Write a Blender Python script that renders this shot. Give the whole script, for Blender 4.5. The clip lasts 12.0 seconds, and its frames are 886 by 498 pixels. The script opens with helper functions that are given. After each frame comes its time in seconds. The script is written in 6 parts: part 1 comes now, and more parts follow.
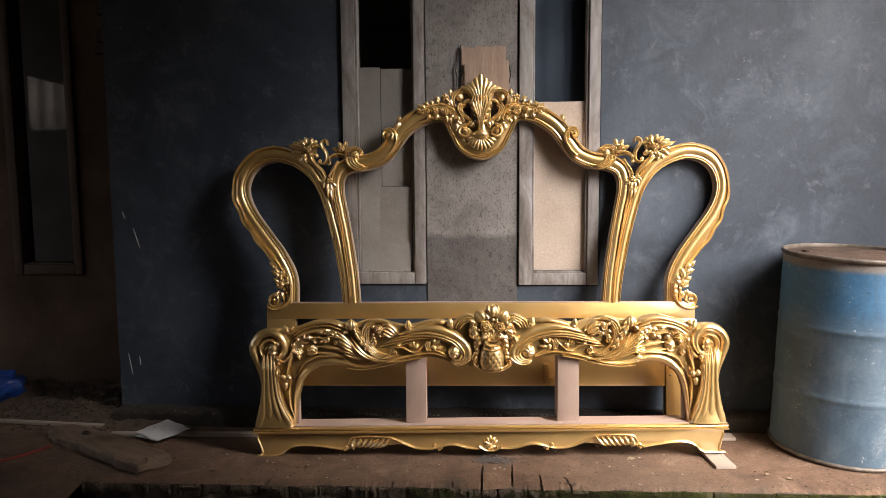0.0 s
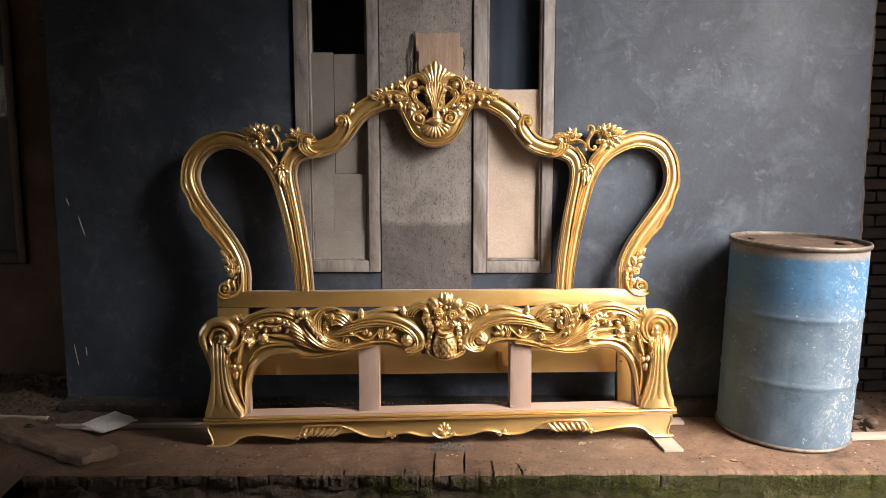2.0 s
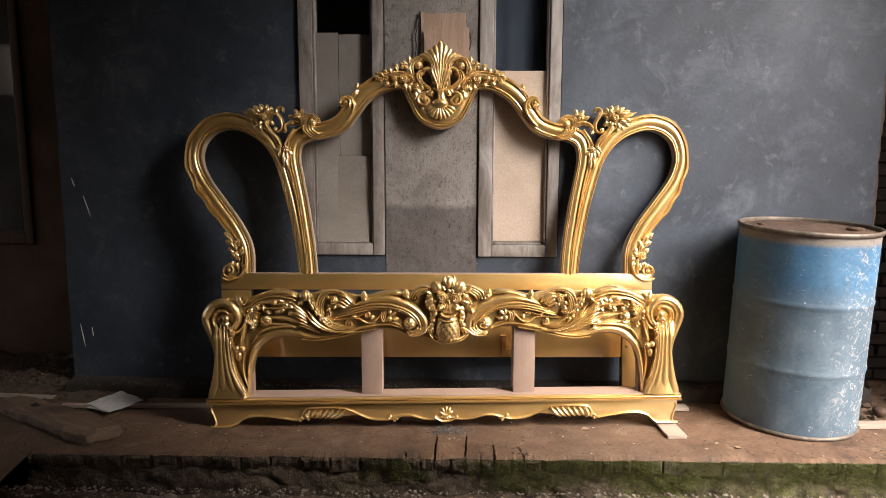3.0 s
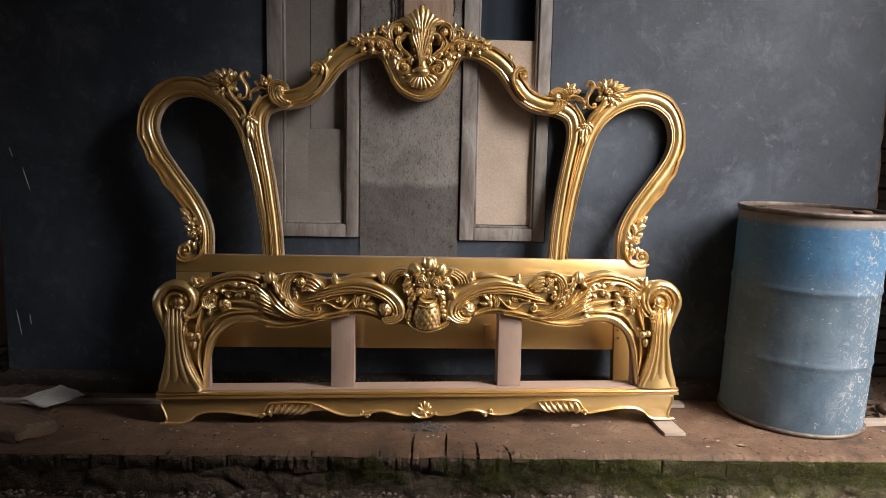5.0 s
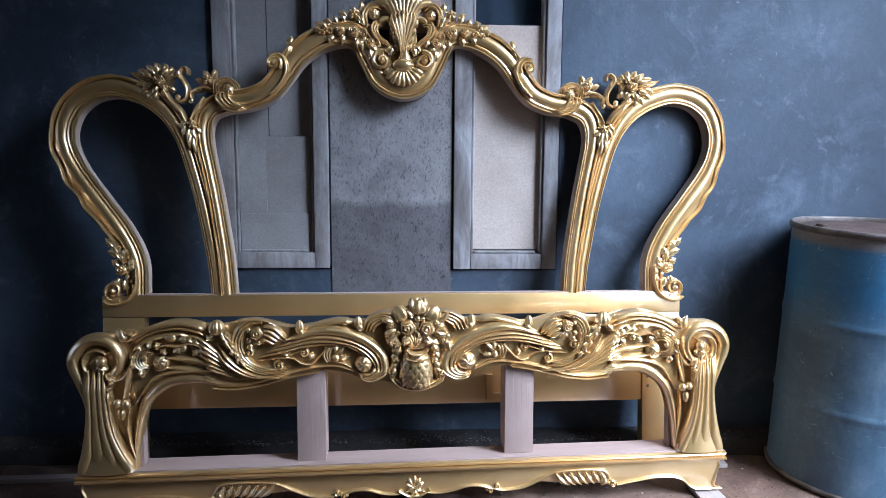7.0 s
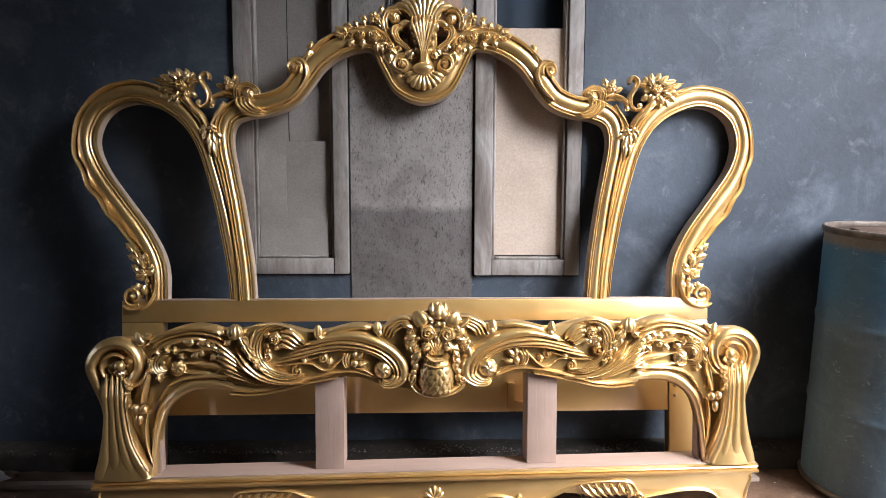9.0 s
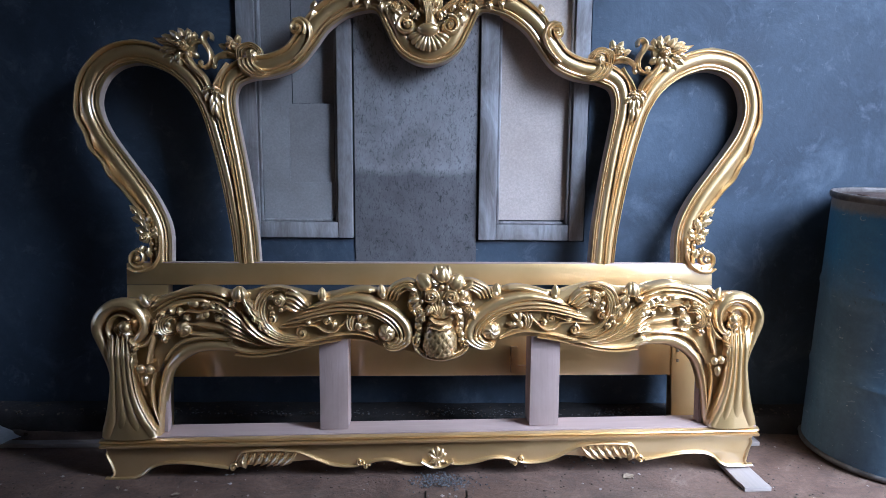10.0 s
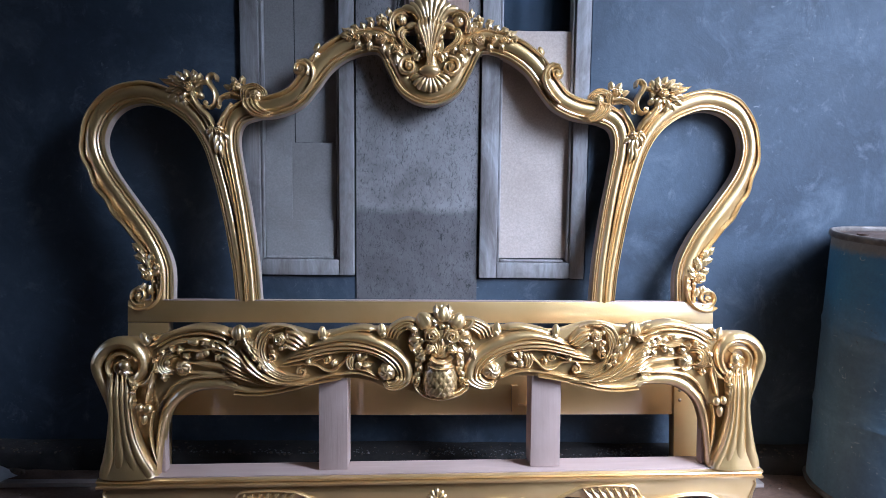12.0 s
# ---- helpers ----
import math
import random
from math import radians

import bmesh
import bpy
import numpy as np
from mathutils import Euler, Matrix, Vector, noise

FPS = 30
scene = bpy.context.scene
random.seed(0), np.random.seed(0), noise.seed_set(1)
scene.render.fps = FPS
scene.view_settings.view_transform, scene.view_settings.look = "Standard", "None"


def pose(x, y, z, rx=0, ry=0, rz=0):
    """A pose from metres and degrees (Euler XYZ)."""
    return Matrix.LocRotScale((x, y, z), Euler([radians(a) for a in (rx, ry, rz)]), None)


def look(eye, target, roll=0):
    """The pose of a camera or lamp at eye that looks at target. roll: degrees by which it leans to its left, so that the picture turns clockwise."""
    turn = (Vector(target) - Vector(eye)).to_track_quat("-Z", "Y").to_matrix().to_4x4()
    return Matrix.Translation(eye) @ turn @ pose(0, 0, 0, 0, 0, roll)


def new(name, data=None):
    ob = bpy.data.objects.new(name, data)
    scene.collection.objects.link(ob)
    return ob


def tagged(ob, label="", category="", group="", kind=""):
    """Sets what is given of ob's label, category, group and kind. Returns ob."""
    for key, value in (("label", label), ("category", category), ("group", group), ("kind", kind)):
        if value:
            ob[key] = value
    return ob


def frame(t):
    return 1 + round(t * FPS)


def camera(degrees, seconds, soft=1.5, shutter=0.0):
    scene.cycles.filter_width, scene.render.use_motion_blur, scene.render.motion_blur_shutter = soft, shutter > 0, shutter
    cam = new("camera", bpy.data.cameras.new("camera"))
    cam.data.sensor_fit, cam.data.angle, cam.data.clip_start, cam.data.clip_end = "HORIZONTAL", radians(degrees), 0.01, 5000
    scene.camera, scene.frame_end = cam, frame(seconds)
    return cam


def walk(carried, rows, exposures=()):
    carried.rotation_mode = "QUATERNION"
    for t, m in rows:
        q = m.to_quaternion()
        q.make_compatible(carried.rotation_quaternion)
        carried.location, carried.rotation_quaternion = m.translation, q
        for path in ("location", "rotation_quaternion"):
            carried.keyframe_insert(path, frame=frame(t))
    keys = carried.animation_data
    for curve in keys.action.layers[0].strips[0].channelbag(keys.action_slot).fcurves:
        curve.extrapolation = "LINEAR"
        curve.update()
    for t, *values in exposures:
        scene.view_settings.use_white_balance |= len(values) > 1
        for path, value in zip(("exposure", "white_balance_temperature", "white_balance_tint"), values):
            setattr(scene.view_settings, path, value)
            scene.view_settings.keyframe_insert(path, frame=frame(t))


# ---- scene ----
cam = camera(66.9, 12.0, soft=0.75)
PATH = [
    (0, (0.363, -0.111, 1.195), (0.261, 1.877, 1.004), -0.4),
    (0.5, (0.39, -0.108, 1.188), (0.331, 1.882, 0.996), -0.5),
    (1, (0.402, -0.109, 1.187), (0.373, 1.881, 0.988), -0.3),
    (1.5, (0.405, -0.106, 1.183), (0.391, 1.884, 0.979), -0.3),
    (2, (0.418, -0.1, 1.178), (0.418, 1.888, 0.96), -0.1),
    (2.5, (0.432, -0.093, 1.172), (0.424, 1.893, 0.936), 0.1),
    (3, (0.455, -0.078, 1.173), (0.419, 1.904, 0.907), 0.2),
    (3.2, (0.479, -0.065, 1.162), (0.411, 1.915, 0.891), 0.1),
    (4.8, (0.413, 0.106, 1.043), (0.43, 2.088, 0.772), 0.6),
    (5, (0.415, 0.159, 1.013), (0.467, 2.145, 0.78), 1.2),
    (5.5, (0.444, 0.364, 0.98), (0.408, 2.351, 0.760), -1.0),
    (6, (0.506, 0.646, 0.98), (0.443, 2.615, 0.631), 0.4),
    (6.5, (0.491, 0.704, 1.048), (0.472, 2.679, 0.73), 1.8),
    (7, (0.406, 0.706, 1.098), (0.504, 2.687, 0.84), 0.4),
    (7.2, (0.389, 0.708, 1.111), (0.5, 2.692, 0.885), 1.1),
    (8.8, (0.41, 0.737, 1.056), (0.423, 2.726, 0.864), 0.1),
    (9, (0.408, 0.738, 1.055), (0.444, 2.726, 0.845), 0.2),
    (9.5, (0.406, 0.74, 1.032), (0.426, 2.722, 0.766), 0.3),
    (10, (0.407, 0.742, 1.032), (0.432, 2.719, 0.735), 0.5),
    (10.5, (0.401, 0.739, 1.034), (0.426, 2.715, 0.726), 0.4),
    (11, (0.406, 0.736, 1.012), (0.421, 2.713, 0.71), 0.4),
    (11.5, (0.405, 0.74, 1.046), (0.424, 2.722, 0.777), 0.7),
    (12, (0.413, 0.738, 1.058), (0.43, 2.727, 0.852), 0.6),
]
EXPOSURES = [
    (0.0, 0.3, 7200, 17),
    (0.6, 0.2, 7200, 17),
    (1.5, 0.5, 7350, 18),
    (3.0, 0.32, 7600, 18),
    (5.0, -0.22, 7200, 17),
    (5.5, -0.29, 6950, 18),
    (6.0, -0.52, 6900, 18),
    (6.5, -0.53, 5850, 17),
    (7.0, 0.28, 4850, 12),
    (7.2, 0.62, 4700, 12),
    (8.8, 0.4, 6700, 15),
    (9.0, 0.48, 6300, 15),
    (9.2, 0.2, 4900, 12),
    (9.5, 0.15, 4500, 12),
    (10.5, -0.13, 4800, 15),
    (11.0, -0.34, 4720, 16),
    (12.0, 0.28, 4800, 14),
]
walk(cam, [(t, look(eye, target, roll)) for t, eye, target, roll in PATH], EXPOSURES)


# ---- world and light ----
world = bpy.data.worlds.new("overcast_sky")
scene.world = world
world.use_nodes = True
wn = world.node_tree
sky = wn.nodes.new("ShaderNodeTexSky")
sky.sky_type = "NISHITA"
sky.sun_disc = False
sky.sun_elevation = radians(48)
sky.sun_rotation = radians(130)
wn.nodes["Background"].inputs["Strength"].default_value = 0.25
sky.dust_density = 5.0
pale = wn.nodes.new("ShaderNodeHueSaturation")
pale.inputs["Saturation"].default_value = 0.35
wn.links.new(sky.outputs["Color"], pale.inputs["Color"])
wn.links.new(pale.outputs["Color"], wn.nodes["Background"].inputs["Color"])
sun = new("sun", bpy.data.lights.new("sun", "SUN"))
sun.data.energy = 8.8
sun.data.angle = radians(40)
sun.data.color = (0.93, 0.97, 1.0)
sun.matrix_world = look((5.0, -0.75, 5.2), (0.4, 3.1, 0.5))


# ---- materials ----
def material(name):
    m = bpy.data.materials.new(name)
    m.use_nodes = True
    return m, m.node_tree, m.node_tree.nodes["Principled BSDF"]


def link(nt, a, b):
    nt.links.new(a, b)


def coords(nt, world_space=False):
    if world_space:
        return nt.nodes.new("ShaderNodeNewGeometry").outputs["Position"]
    return nt.nodes.new("ShaderNodeTexCoord").outputs["Object"]


def noise_tex(nt, vec, scale, detail=6.0, rough=0.6, distort=0.0, stretch=None):
    if stretch:
        mp = nt.nodes.new("ShaderNodeMapping")
        mp.inputs["Scale"].default_value = stretch
        link(nt, vec, mp.inputs["Vector"])
        vec = mp.outputs["Vector"]
    n = nt.nodes.new("ShaderNodeTexNoise")
    n.inputs["Scale"].default_value = scale
    n.inputs["Detail"].default_value = detail
    n.inputs["Roughness"].default_value = rough
    n.inputs["Distortion"].default_value = distort
    link(nt, vec, n.inputs["Vector"])
    return n.outputs["Fac"]


def ramp(nt, fac, stops):
    r = nt.nodes.new("ShaderNodeValToRGB")
    el = r.color_ramp.elements
    while len(el) < len(stops):
        el.new(0.5)
    for e, (p, c) in zip(el, stops):
        e.position = p
        e.color = (*c, 1) if isinstance(c, tuple) else (c, c, c, 1)
    link(nt, fac, r.inputs["Fac"])
    return r.outputs["Color"]


def mix(nt, fac, a, b, mode="MIX"):
    n = nt.nodes.new("ShaderNodeMix")
    n.data_type, n.blend_type = "RGBA", mode
    for value, socket in ((fac, n.inputs[0]), (a, n.inputs[6]), (b, n.inputs[7])):
        if isinstance(value, (int, float)):
            socket.default_value = value
        elif isinstance(value, tuple):
            socket.default_value = (*value, 1)
        else:
            link(nt, value, socket)
    return n.outputs[2]


def math_node(nt, op, a, b=0.0):
    n = nt.nodes.new("ShaderNodeMath")
    n.operation = op
    n.use_clamp = op not in ("MULTIPLY", "SUBTRACT", "ADD")
    for value, socket in ((a, n.inputs[0]), (b, n.inputs[1])):
        if isinstance(value, (int, float)):
            socket.default_value = value
        else:
            link(nt, value, socket)
    return n.outputs[0]


def bump(nt, bsdf, height, strength, distance=0.01, before=None):
    b = nt.nodes.new("ShaderNodeBump")
    b.inputs["Strength"].default_value = strength
    b.inputs["Distance"].default_value = distance
    link(nt, height, b.inputs["Height"])
    if before is not None:
        link(nt, before, b.inputs["Normal"])
    link(nt, b.outputs["Normal"], bsdf.inputs["Normal"])
    return b.outputs["Normal"]


def axis(nt, vec, which):
    s = nt.nodes.new("ShaderNodeSeparateXYZ")
    link(nt, vec, s.inputs[0])
    return s.outputs[which]


def plain(name, dark, light, scale=6.0, rough=(0.6, 0.85), metal=0.0, grain=90.0, relief=0.25, stretch=None, vary=0.0, world_space=False, spec=0.5):
    """A surface whose colour wanders between two tones, with fine grain and relief."""
    m, nt, p = material(name)
    v = coords(nt, world_space)
    n1 = noise_tex(nt, v, scale, 7, 0.62, 0.3, stretch)
    n2 = noise_tex(nt, v, grain, 4, 0.6, 0.0, stretch)
    c = ramp(nt, n1, [(0.3, dark), (0.7, light)])
    c = mix(nt, 0.35, c, ramp(nt, n2, [(0.3, 0.35), (0.7, 1.0)]), "MULTIPLY")
    if vary:
        info = nt.nodes.new("ShaderNodeObjectInfo")
        c = mix(nt, vary, c, ramp(nt, info.outputs["Random"], [(0.0, 0.35), (1.0, 1.0)]), "MULTIPLY")
    link(nt, c, p.inputs["Base Color"])
    link(nt, ramp(nt, n2, [(0.25, rough[0]), (0.75, rough[1])]), p.inputs["Roughness"])
    p.inputs["Metallic"].default_value = metal
    p.inputs["Specular IOR Level"].default_value = spec
    h = math_node(nt, "ADD", math_node(nt, "MULTIPLY", n1, 0.6), math_node(nt, "MULTIPLY", n2, 0.4))
    bump(nt, p, h, relief)
    return m


def gold_paint():
    m, nt, p = material("gold_paint")
    v = coords(nt)
    n1 = noise_tex(nt, v, 5, 6, 0.6)
    n2 = noise_tex(nt, v, 190, 3, 0.6)
    c = ramp(nt, n1, [(0.3, (0.72, 0.468, 0.165)), (0.7, (0.82, 0.555, 0.225))])
    link(nt, c, p.inputs["Base Color"])
    p.inputs["Metallic"].default_value = 0.74
    p.inputs["IOR"].default_value = 1.6
    p.inputs["Coat Weight"].default_value = 1.0
    p.inputs["Coat IOR"].default_value = 2.5
    p.inputs["Coat Roughness"].default_value = 0.12
    link(nt, ramp(nt, n1, [(0.3, 0.35), (0.7, 0.43)]), p.inputs["Roughness"])
    bump(nt, p, math_node(nt, "ADD", math_node(nt, "MULTIPLY", n2, 0.25), math_node(nt, "ADD", n1, math_node(nt, "MULTIPLY", noise_tex(nt, v, 38, 3, 0.5), 0.30))), 0.16, 0.006)
    return m


def wall_paint():
    m, nt, p = material("worn_blue_wall_paint")
    v = coords(nt, True)
    cloud = noise_tex(nt, v, 1.6, 8, 0.62, 0.6)
    patch = noise_tex(nt, v, 4.5, 8, 0.7, 0.6)
    fine = noise_tex(nt, v, 45, 5, 0.65)
    c = ramp(nt, cloud, [(0.32, (0.024, 0.034, 0.051)), (0.52, (0.042, 0.058, 0.080)), (0.75, (0.080, 0.103, 0.134))])
    c = mix(nt, ramp(nt, patch, [(0.52, 0.0), (0.72, 0.45)]), c, (0.155, 0.185, 0.22))
    worn = noise_tex(nt, v, 7.5, 9, 0.72, 0.3)
    c = mix(nt, ramp(nt, worn, [(0.53, 0.0), (0.66, 0.42)]), c, (0.022, 0.030, 0.045))
    chalk = noise_tex(nt, v, 11, 8, 0.74, 0.5, (1, 1, 0.8))
    c = mix(nt, ramp(nt, chalk, [(0.57, 0.0), (0.70, 0.38)]), c, (0.20, 0.225, 0.255))
    scuff = noise_tex(nt, v, 22, 6, 0.75, 2.0)
    where = noise_tex(nt, v, 2.2, 3, 0.5)
    scuff = math_node(nt, "MULTIPLY", ramp(nt, scuff, [(0.62, 0.0), (0.70, 0.6)]), ramp(nt, where, [(0.48, 0.0), (0.62, 1.0)]))
    c = mix(nt, scuff, c, (0.34, 0.36, 0.375))
    c = mix(nt, 0.3, c, ramp(nt, fine, [(0.3, 0.5), (0.7, 1.0)]), "MULTIPLY")
    link(nt, c, p.inputs["Base Color"])
    link(nt, ramp(nt, patch, [(0.3, 0.5), (0.7, 0.72)]), p.inputs["Roughness"])
    h = math_node(nt, "ADD", math_node(nt, "MULTIPLY", fine, 0.3), patch)
    bump(nt, p, h, 0.25, 0.01)
    return m


def rough_plaster():
    m, nt, p = material("bare_rough_plaster")
    v = coords(nt, True)
    n1 = noise_tex(nt, v, 5, 8, 0.65, 0.4)
    n2 = noise_tex(nt, v, 150, 6, 0.75, 0.3, (1, 1, 0.45))
    c = ramp(nt, n1, [(0.3, (0.165, 0.15, 0.14)), (0.5, (0.25, 0.233, 0.22)), (0.7, (0.33, 0.313, 0.297))])
    z = axis(nt, v, 2)
    edge = math_node(nt, "ADD", z, math_node(nt, "MULTIPLY", noise_tex(nt, v, 14, 4, 0.6), 0.05))
    damp = ramp(nt, edge, [(0.955, 1.0), (0.985, 0.0)])
    pits = ramp(nt, n2, [(0.36, 0.25), (0.48, 1.0)])
    c = mix(nt, 0.75, c, pits, "MULTIPLY")
    gouge = ramp(nt, noise_tex(nt, v, 52, 7, 0.78, 0.8, (1, 1, 0.6)), [(0.34, 0.12), (0.44, 1.0)])
    c = mix(nt, 0.7, c, gouge, "MULTIPLY")
    trowel = noise_tex(nt, v, 12, 6, 0.7, 1.0, (0.35, 1, 1))
    c = mix(nt, ramp(nt, trowel, [(0.56, 0.0), (0.72, 0.45)]), c, (0.36, 0.345, 0.33))
    c = mix(nt, damp, c, mix(nt, 1.0, c, (0.50, 0.49, 0.50), "MULTIPLY"))
    link(nt, c, p.inputs["Base Color"])
    p.inputs["Roughness"].default_value = 0.9
    bump(nt, p, math_node(nt, "ADD", pits, math_node(nt, "MULTIPLY", n1, 0.5)), 0.35, 0.006)
    return m


def washed_wood():
    m, nt, p = material("whitewashed_window_wood")
    v = coords(nt, True)
    n1 = noise_tex(nt, v, 11, 8, 0.7, 0.8, (1, 1, 0.35))
    n2 = noise_tex(nt, v, 60, 5, 0.6, 0.4, (1, 1, 0.08))
    c = ramp(nt, n1, [(0.30, (0.15, 0.127, 0.11)), (0.45, (0.265, 0.24, 0.222)), (0.60, (0.37, 0.35, 0.335)), (0.76, (0.50, 0.49, 0.48))])
    c = mix(nt, 0.45, c, ramp(nt, n2, [(0.3, 0.4), (0.65, 1.0)]), "MULTIPLY")
    link(nt, c, p.inputs["Base Color"])
    p.inputs["Roughness"].default_value = 0.75
    bump(nt, p, n2, 0.3, 0.006)
    return m


def raw_wood(name, dark, light, slow=(0.25, 1, 1.2), fine=(0.06, 1, 1), mark=0.3):
    m, nt, p = material(name)
    v = coords(nt)
    n1 = noise_tex(nt, v, 7, 6, 0.6, 0.5, slow)
    n2 = noise_tex(nt, v, 90, 4, 0.6, 0.2, fine)
    c = ramp(nt, n1, [(0.3, dark), (0.7, light)])
    c = mix(nt, mark, c, ramp(nt, n2, [(0.3, 0.5), (0.7, 1.0)]), "MULTIPLY")
    link(nt, c, p.inputs["Base Color"])
    p.inputs["Roughness"].default_value = 0.7
    bump(nt, p, n2, 0.2, 0.004)
    return m


def dirt_floor():
    m, nt, p = material("dusty_cement_floor")
    v = coords(nt, True)
    n0 = noise_tex(nt, v, 1.3, 5, 0.6, 0.5)
    n1 = noise_tex(nt, v, 6, 9, 0.68, 0.6)
    n2 = noise_tex(nt, v, 60, 6, 0.7)
    c = ramp(nt, n1, [(0.32, (0.045, 0.024, 0.013)), (0.46, (0.125, 0.068, 0.039)), (0.60, (0.178, 0.104, 0.063)), (0.70, (0.262, 0.176, 0.120))])
    c = mix(nt, ramp(nt, n0, [(0.4, 0.0), (0.7, 0.5)]), c, (0.165, 0.112, 0.078))
    c = mix(nt, 0.5, c, ramp(nt, n2, [(0.3, 0.4), (0.65, 1.0)]), "MULTIPLY")
    specks = nt.nodes.new("ShaderNodeTexVoronoi")
    specks.inputs["Scale"].default_value = 42
    link(nt, v, specks.inputs["Vector"])
    damp = noise_tex(nt, v, 3.2, 7, 0.7, 1.2)
    c = mix(nt, ramp(nt, damp, [(0.52, 0.0), (0.66, 0.5)]), c, (0.055, 0.036, 0.024))
    dots = math_node(nt, "MULTIPLY", ramp(nt, specks.outputs["Distance"], [(0.12, 1.0), (0.2, 0.0)]), ramp(nt, noise_tex(nt, v, 5, 3), [(0.55, 0.0), (0.65, 0.8)]))
    c = mix(nt, dots, c, (0.035, 0.026, 0.02))
    link(nt, c, p.inputs["Base Color"])
    link(nt, ramp(nt, n1, [(0.3, 0.72), (0.7, 0.95)]), p.inputs["Roughness"])
    bump(nt, p, math_node(nt, "ADD", math_node(nt, "MULTIPLY", n2, 0.35), n1), 0.55, 0.015)
    return m


def mossy_stone():
    m, nt, p = material("mossy_foundation")
    v = coords(nt, True)
    n1 = noise_tex(nt, v, 5, 8, 0.7, 0.5)
    n2 = noise_tex(nt, v, 55, 6, 0.7)
    n3 = noise_tex(nt, v, 3.0, 5, 0.6)
    stone = ramp(nt, n1, [(0.3, (0.040, 0.029, 0.019)), (0.55, (0.105, 0.076, 0.050)), (0.75, (0.20, 0.155, 0.11))])
    moss = ramp(nt, n2, [(0.3, (0.040, 0.042, 0.012)), (0.7, (0.105, 0.112, 0.026))])
    x = axis(nt, v, 0)
    spread = math_node(nt, "ADD", n3, math_node(nt, "MULTIPLY", x, 0.10))
    c = mix(nt, ramp(nt, spread, [(0.56, 0.0), (0.76, 0.9)]), stone, moss)
    c = mix(nt, 0.55, c, ramp(nt, n2, [(0.3, 0.25), (0.65, 1.0)]), "MULTIPLY")
    link(nt, c, p.inputs["Base Color"])
    p.inputs["Roughness"].default_value = 0.95
    bump(nt, p, math_node(nt, "ADD", n2, n1), 0.9, 0.02)
    return m


def drum_paint():
    m, nt, p = material("faded_blue_drum_paint")
    v = coords(nt)
    z, x, y = axis(nt, v, 2), axis(nt, v, 0), axis(nt, v, 1)
    n1 = noise_tex(nt, v, 5, 8, 0.7, 0.8)
    n2 = noise_tex(nt, v, 33, 8, 0.78, 1.2)
    n3 = noise_tex(nt, v, 80, 4, 0.7)
    streak = noise_tex(nt, v, 16, 6, 0.65, 0.4, (1, 1, 0.12))
    faded = ramp(nt, n1, [(0.28, (0.057, 0.092, 0.132)), (0.5, (0.090, 0.144, 0.192)), (0.72, (0.155, 0.208, 0.252))])
    strong = ramp(nt, n1, [(0.3, (0.020, 0.105, 0.225)), (0.7, (0.055, 0.190, 0.330))])
    height = math_node(nt, "ADD", z, math_node(nt, "ADD", math_node(nt, "MULTIPLY", n1, 0.22), math_node(nt, "MULTIPLY", streak, 0.12)))
    upper = ramp(nt, height, [(0.72, 0.0), (0.86, 0.9)])
    c = mix(nt, upper, faded, strong)
    c = mix(nt, ramp(nt, streak, [(0.5, 0.0), (0.72, 0.4)]), c, (0.060, 0.095, 0.120))
    side = ramp(nt, math_node(nt, "ADD", math_node(nt, "SUBTRACT", x, math_node(nt, "MULTIPLY", y, 0.55)), math_node(nt, "MULTIPLY", n1, 0.22)), [(0.25, 0.0), (0.42, 1.0)])
    chips = math_node(nt, "MULTIPLY", ramp(nt, n2, [(0.545, 0.0), (0.58, 0.9)]), side)
    c = mix(nt, chips, c, (0.46, 0.45, 0.42))
    few = noise_tex(nt, v, 30, 5, 0.7, 1.4)
    c = mix(nt, ramp(nt, few, [(0.66, 0.0), (0.69, 0.85)]), c, (0.42, 0.44, 0.44))
    scratch = noise_tex(nt, v, 26, 4, 0.6, 0.6, (1, 1, 3.2))
    c = mix(nt, ramp(nt, scratch, [(0.66, 0.0), (0.70, 0.5)]), c, (0.30, 0.34, 0.36))
    rust = ramp(nt, noise_tex(nt, v, 13, 9, 0.8, 1.6), [(0.615, 0.0), (0.67, 0.85)])
    c = mix(nt, rust, c, (0.050, 0.036, 0.028))
    crack = ramp(nt, noise_tex(nt, v, 24, 7, 0.75, 1.0, (1, 1, 0.25)), [(0.67, 0.0), (0.71, 0.8)])
    c = mix(nt, crack, c, (0.035, 0.045, 0.055))
    top = ramp(nt, math_node(nt, "ADD", z, math_node(nt, "MULTIPLY", n2, 0.035)), [(0.838, 0.0), (0.858, 1.0)])
    c = mix(nt, top, c, mix(nt, n2, (0.13, 0.105, 0.085), (0.30, 0.275, 0.25)))
    c = mix(nt, 0.3, c, ramp(nt, n3, [(0.3, 0.35), (0.7, 1.0)]), "MULTIPLY")
    link(nt, c, p.inputs["Base Color"])
    link(nt, ramp(nt, n1, [(0.3, 0.45), (0.7, 0.7)]), p.inputs["Roughness"])
    bump(nt, p, math_node(nt, "ADD", n1, math_node(nt, "MULTIPLY", n2, 0.6)), 0.22, 0.008)
    return m


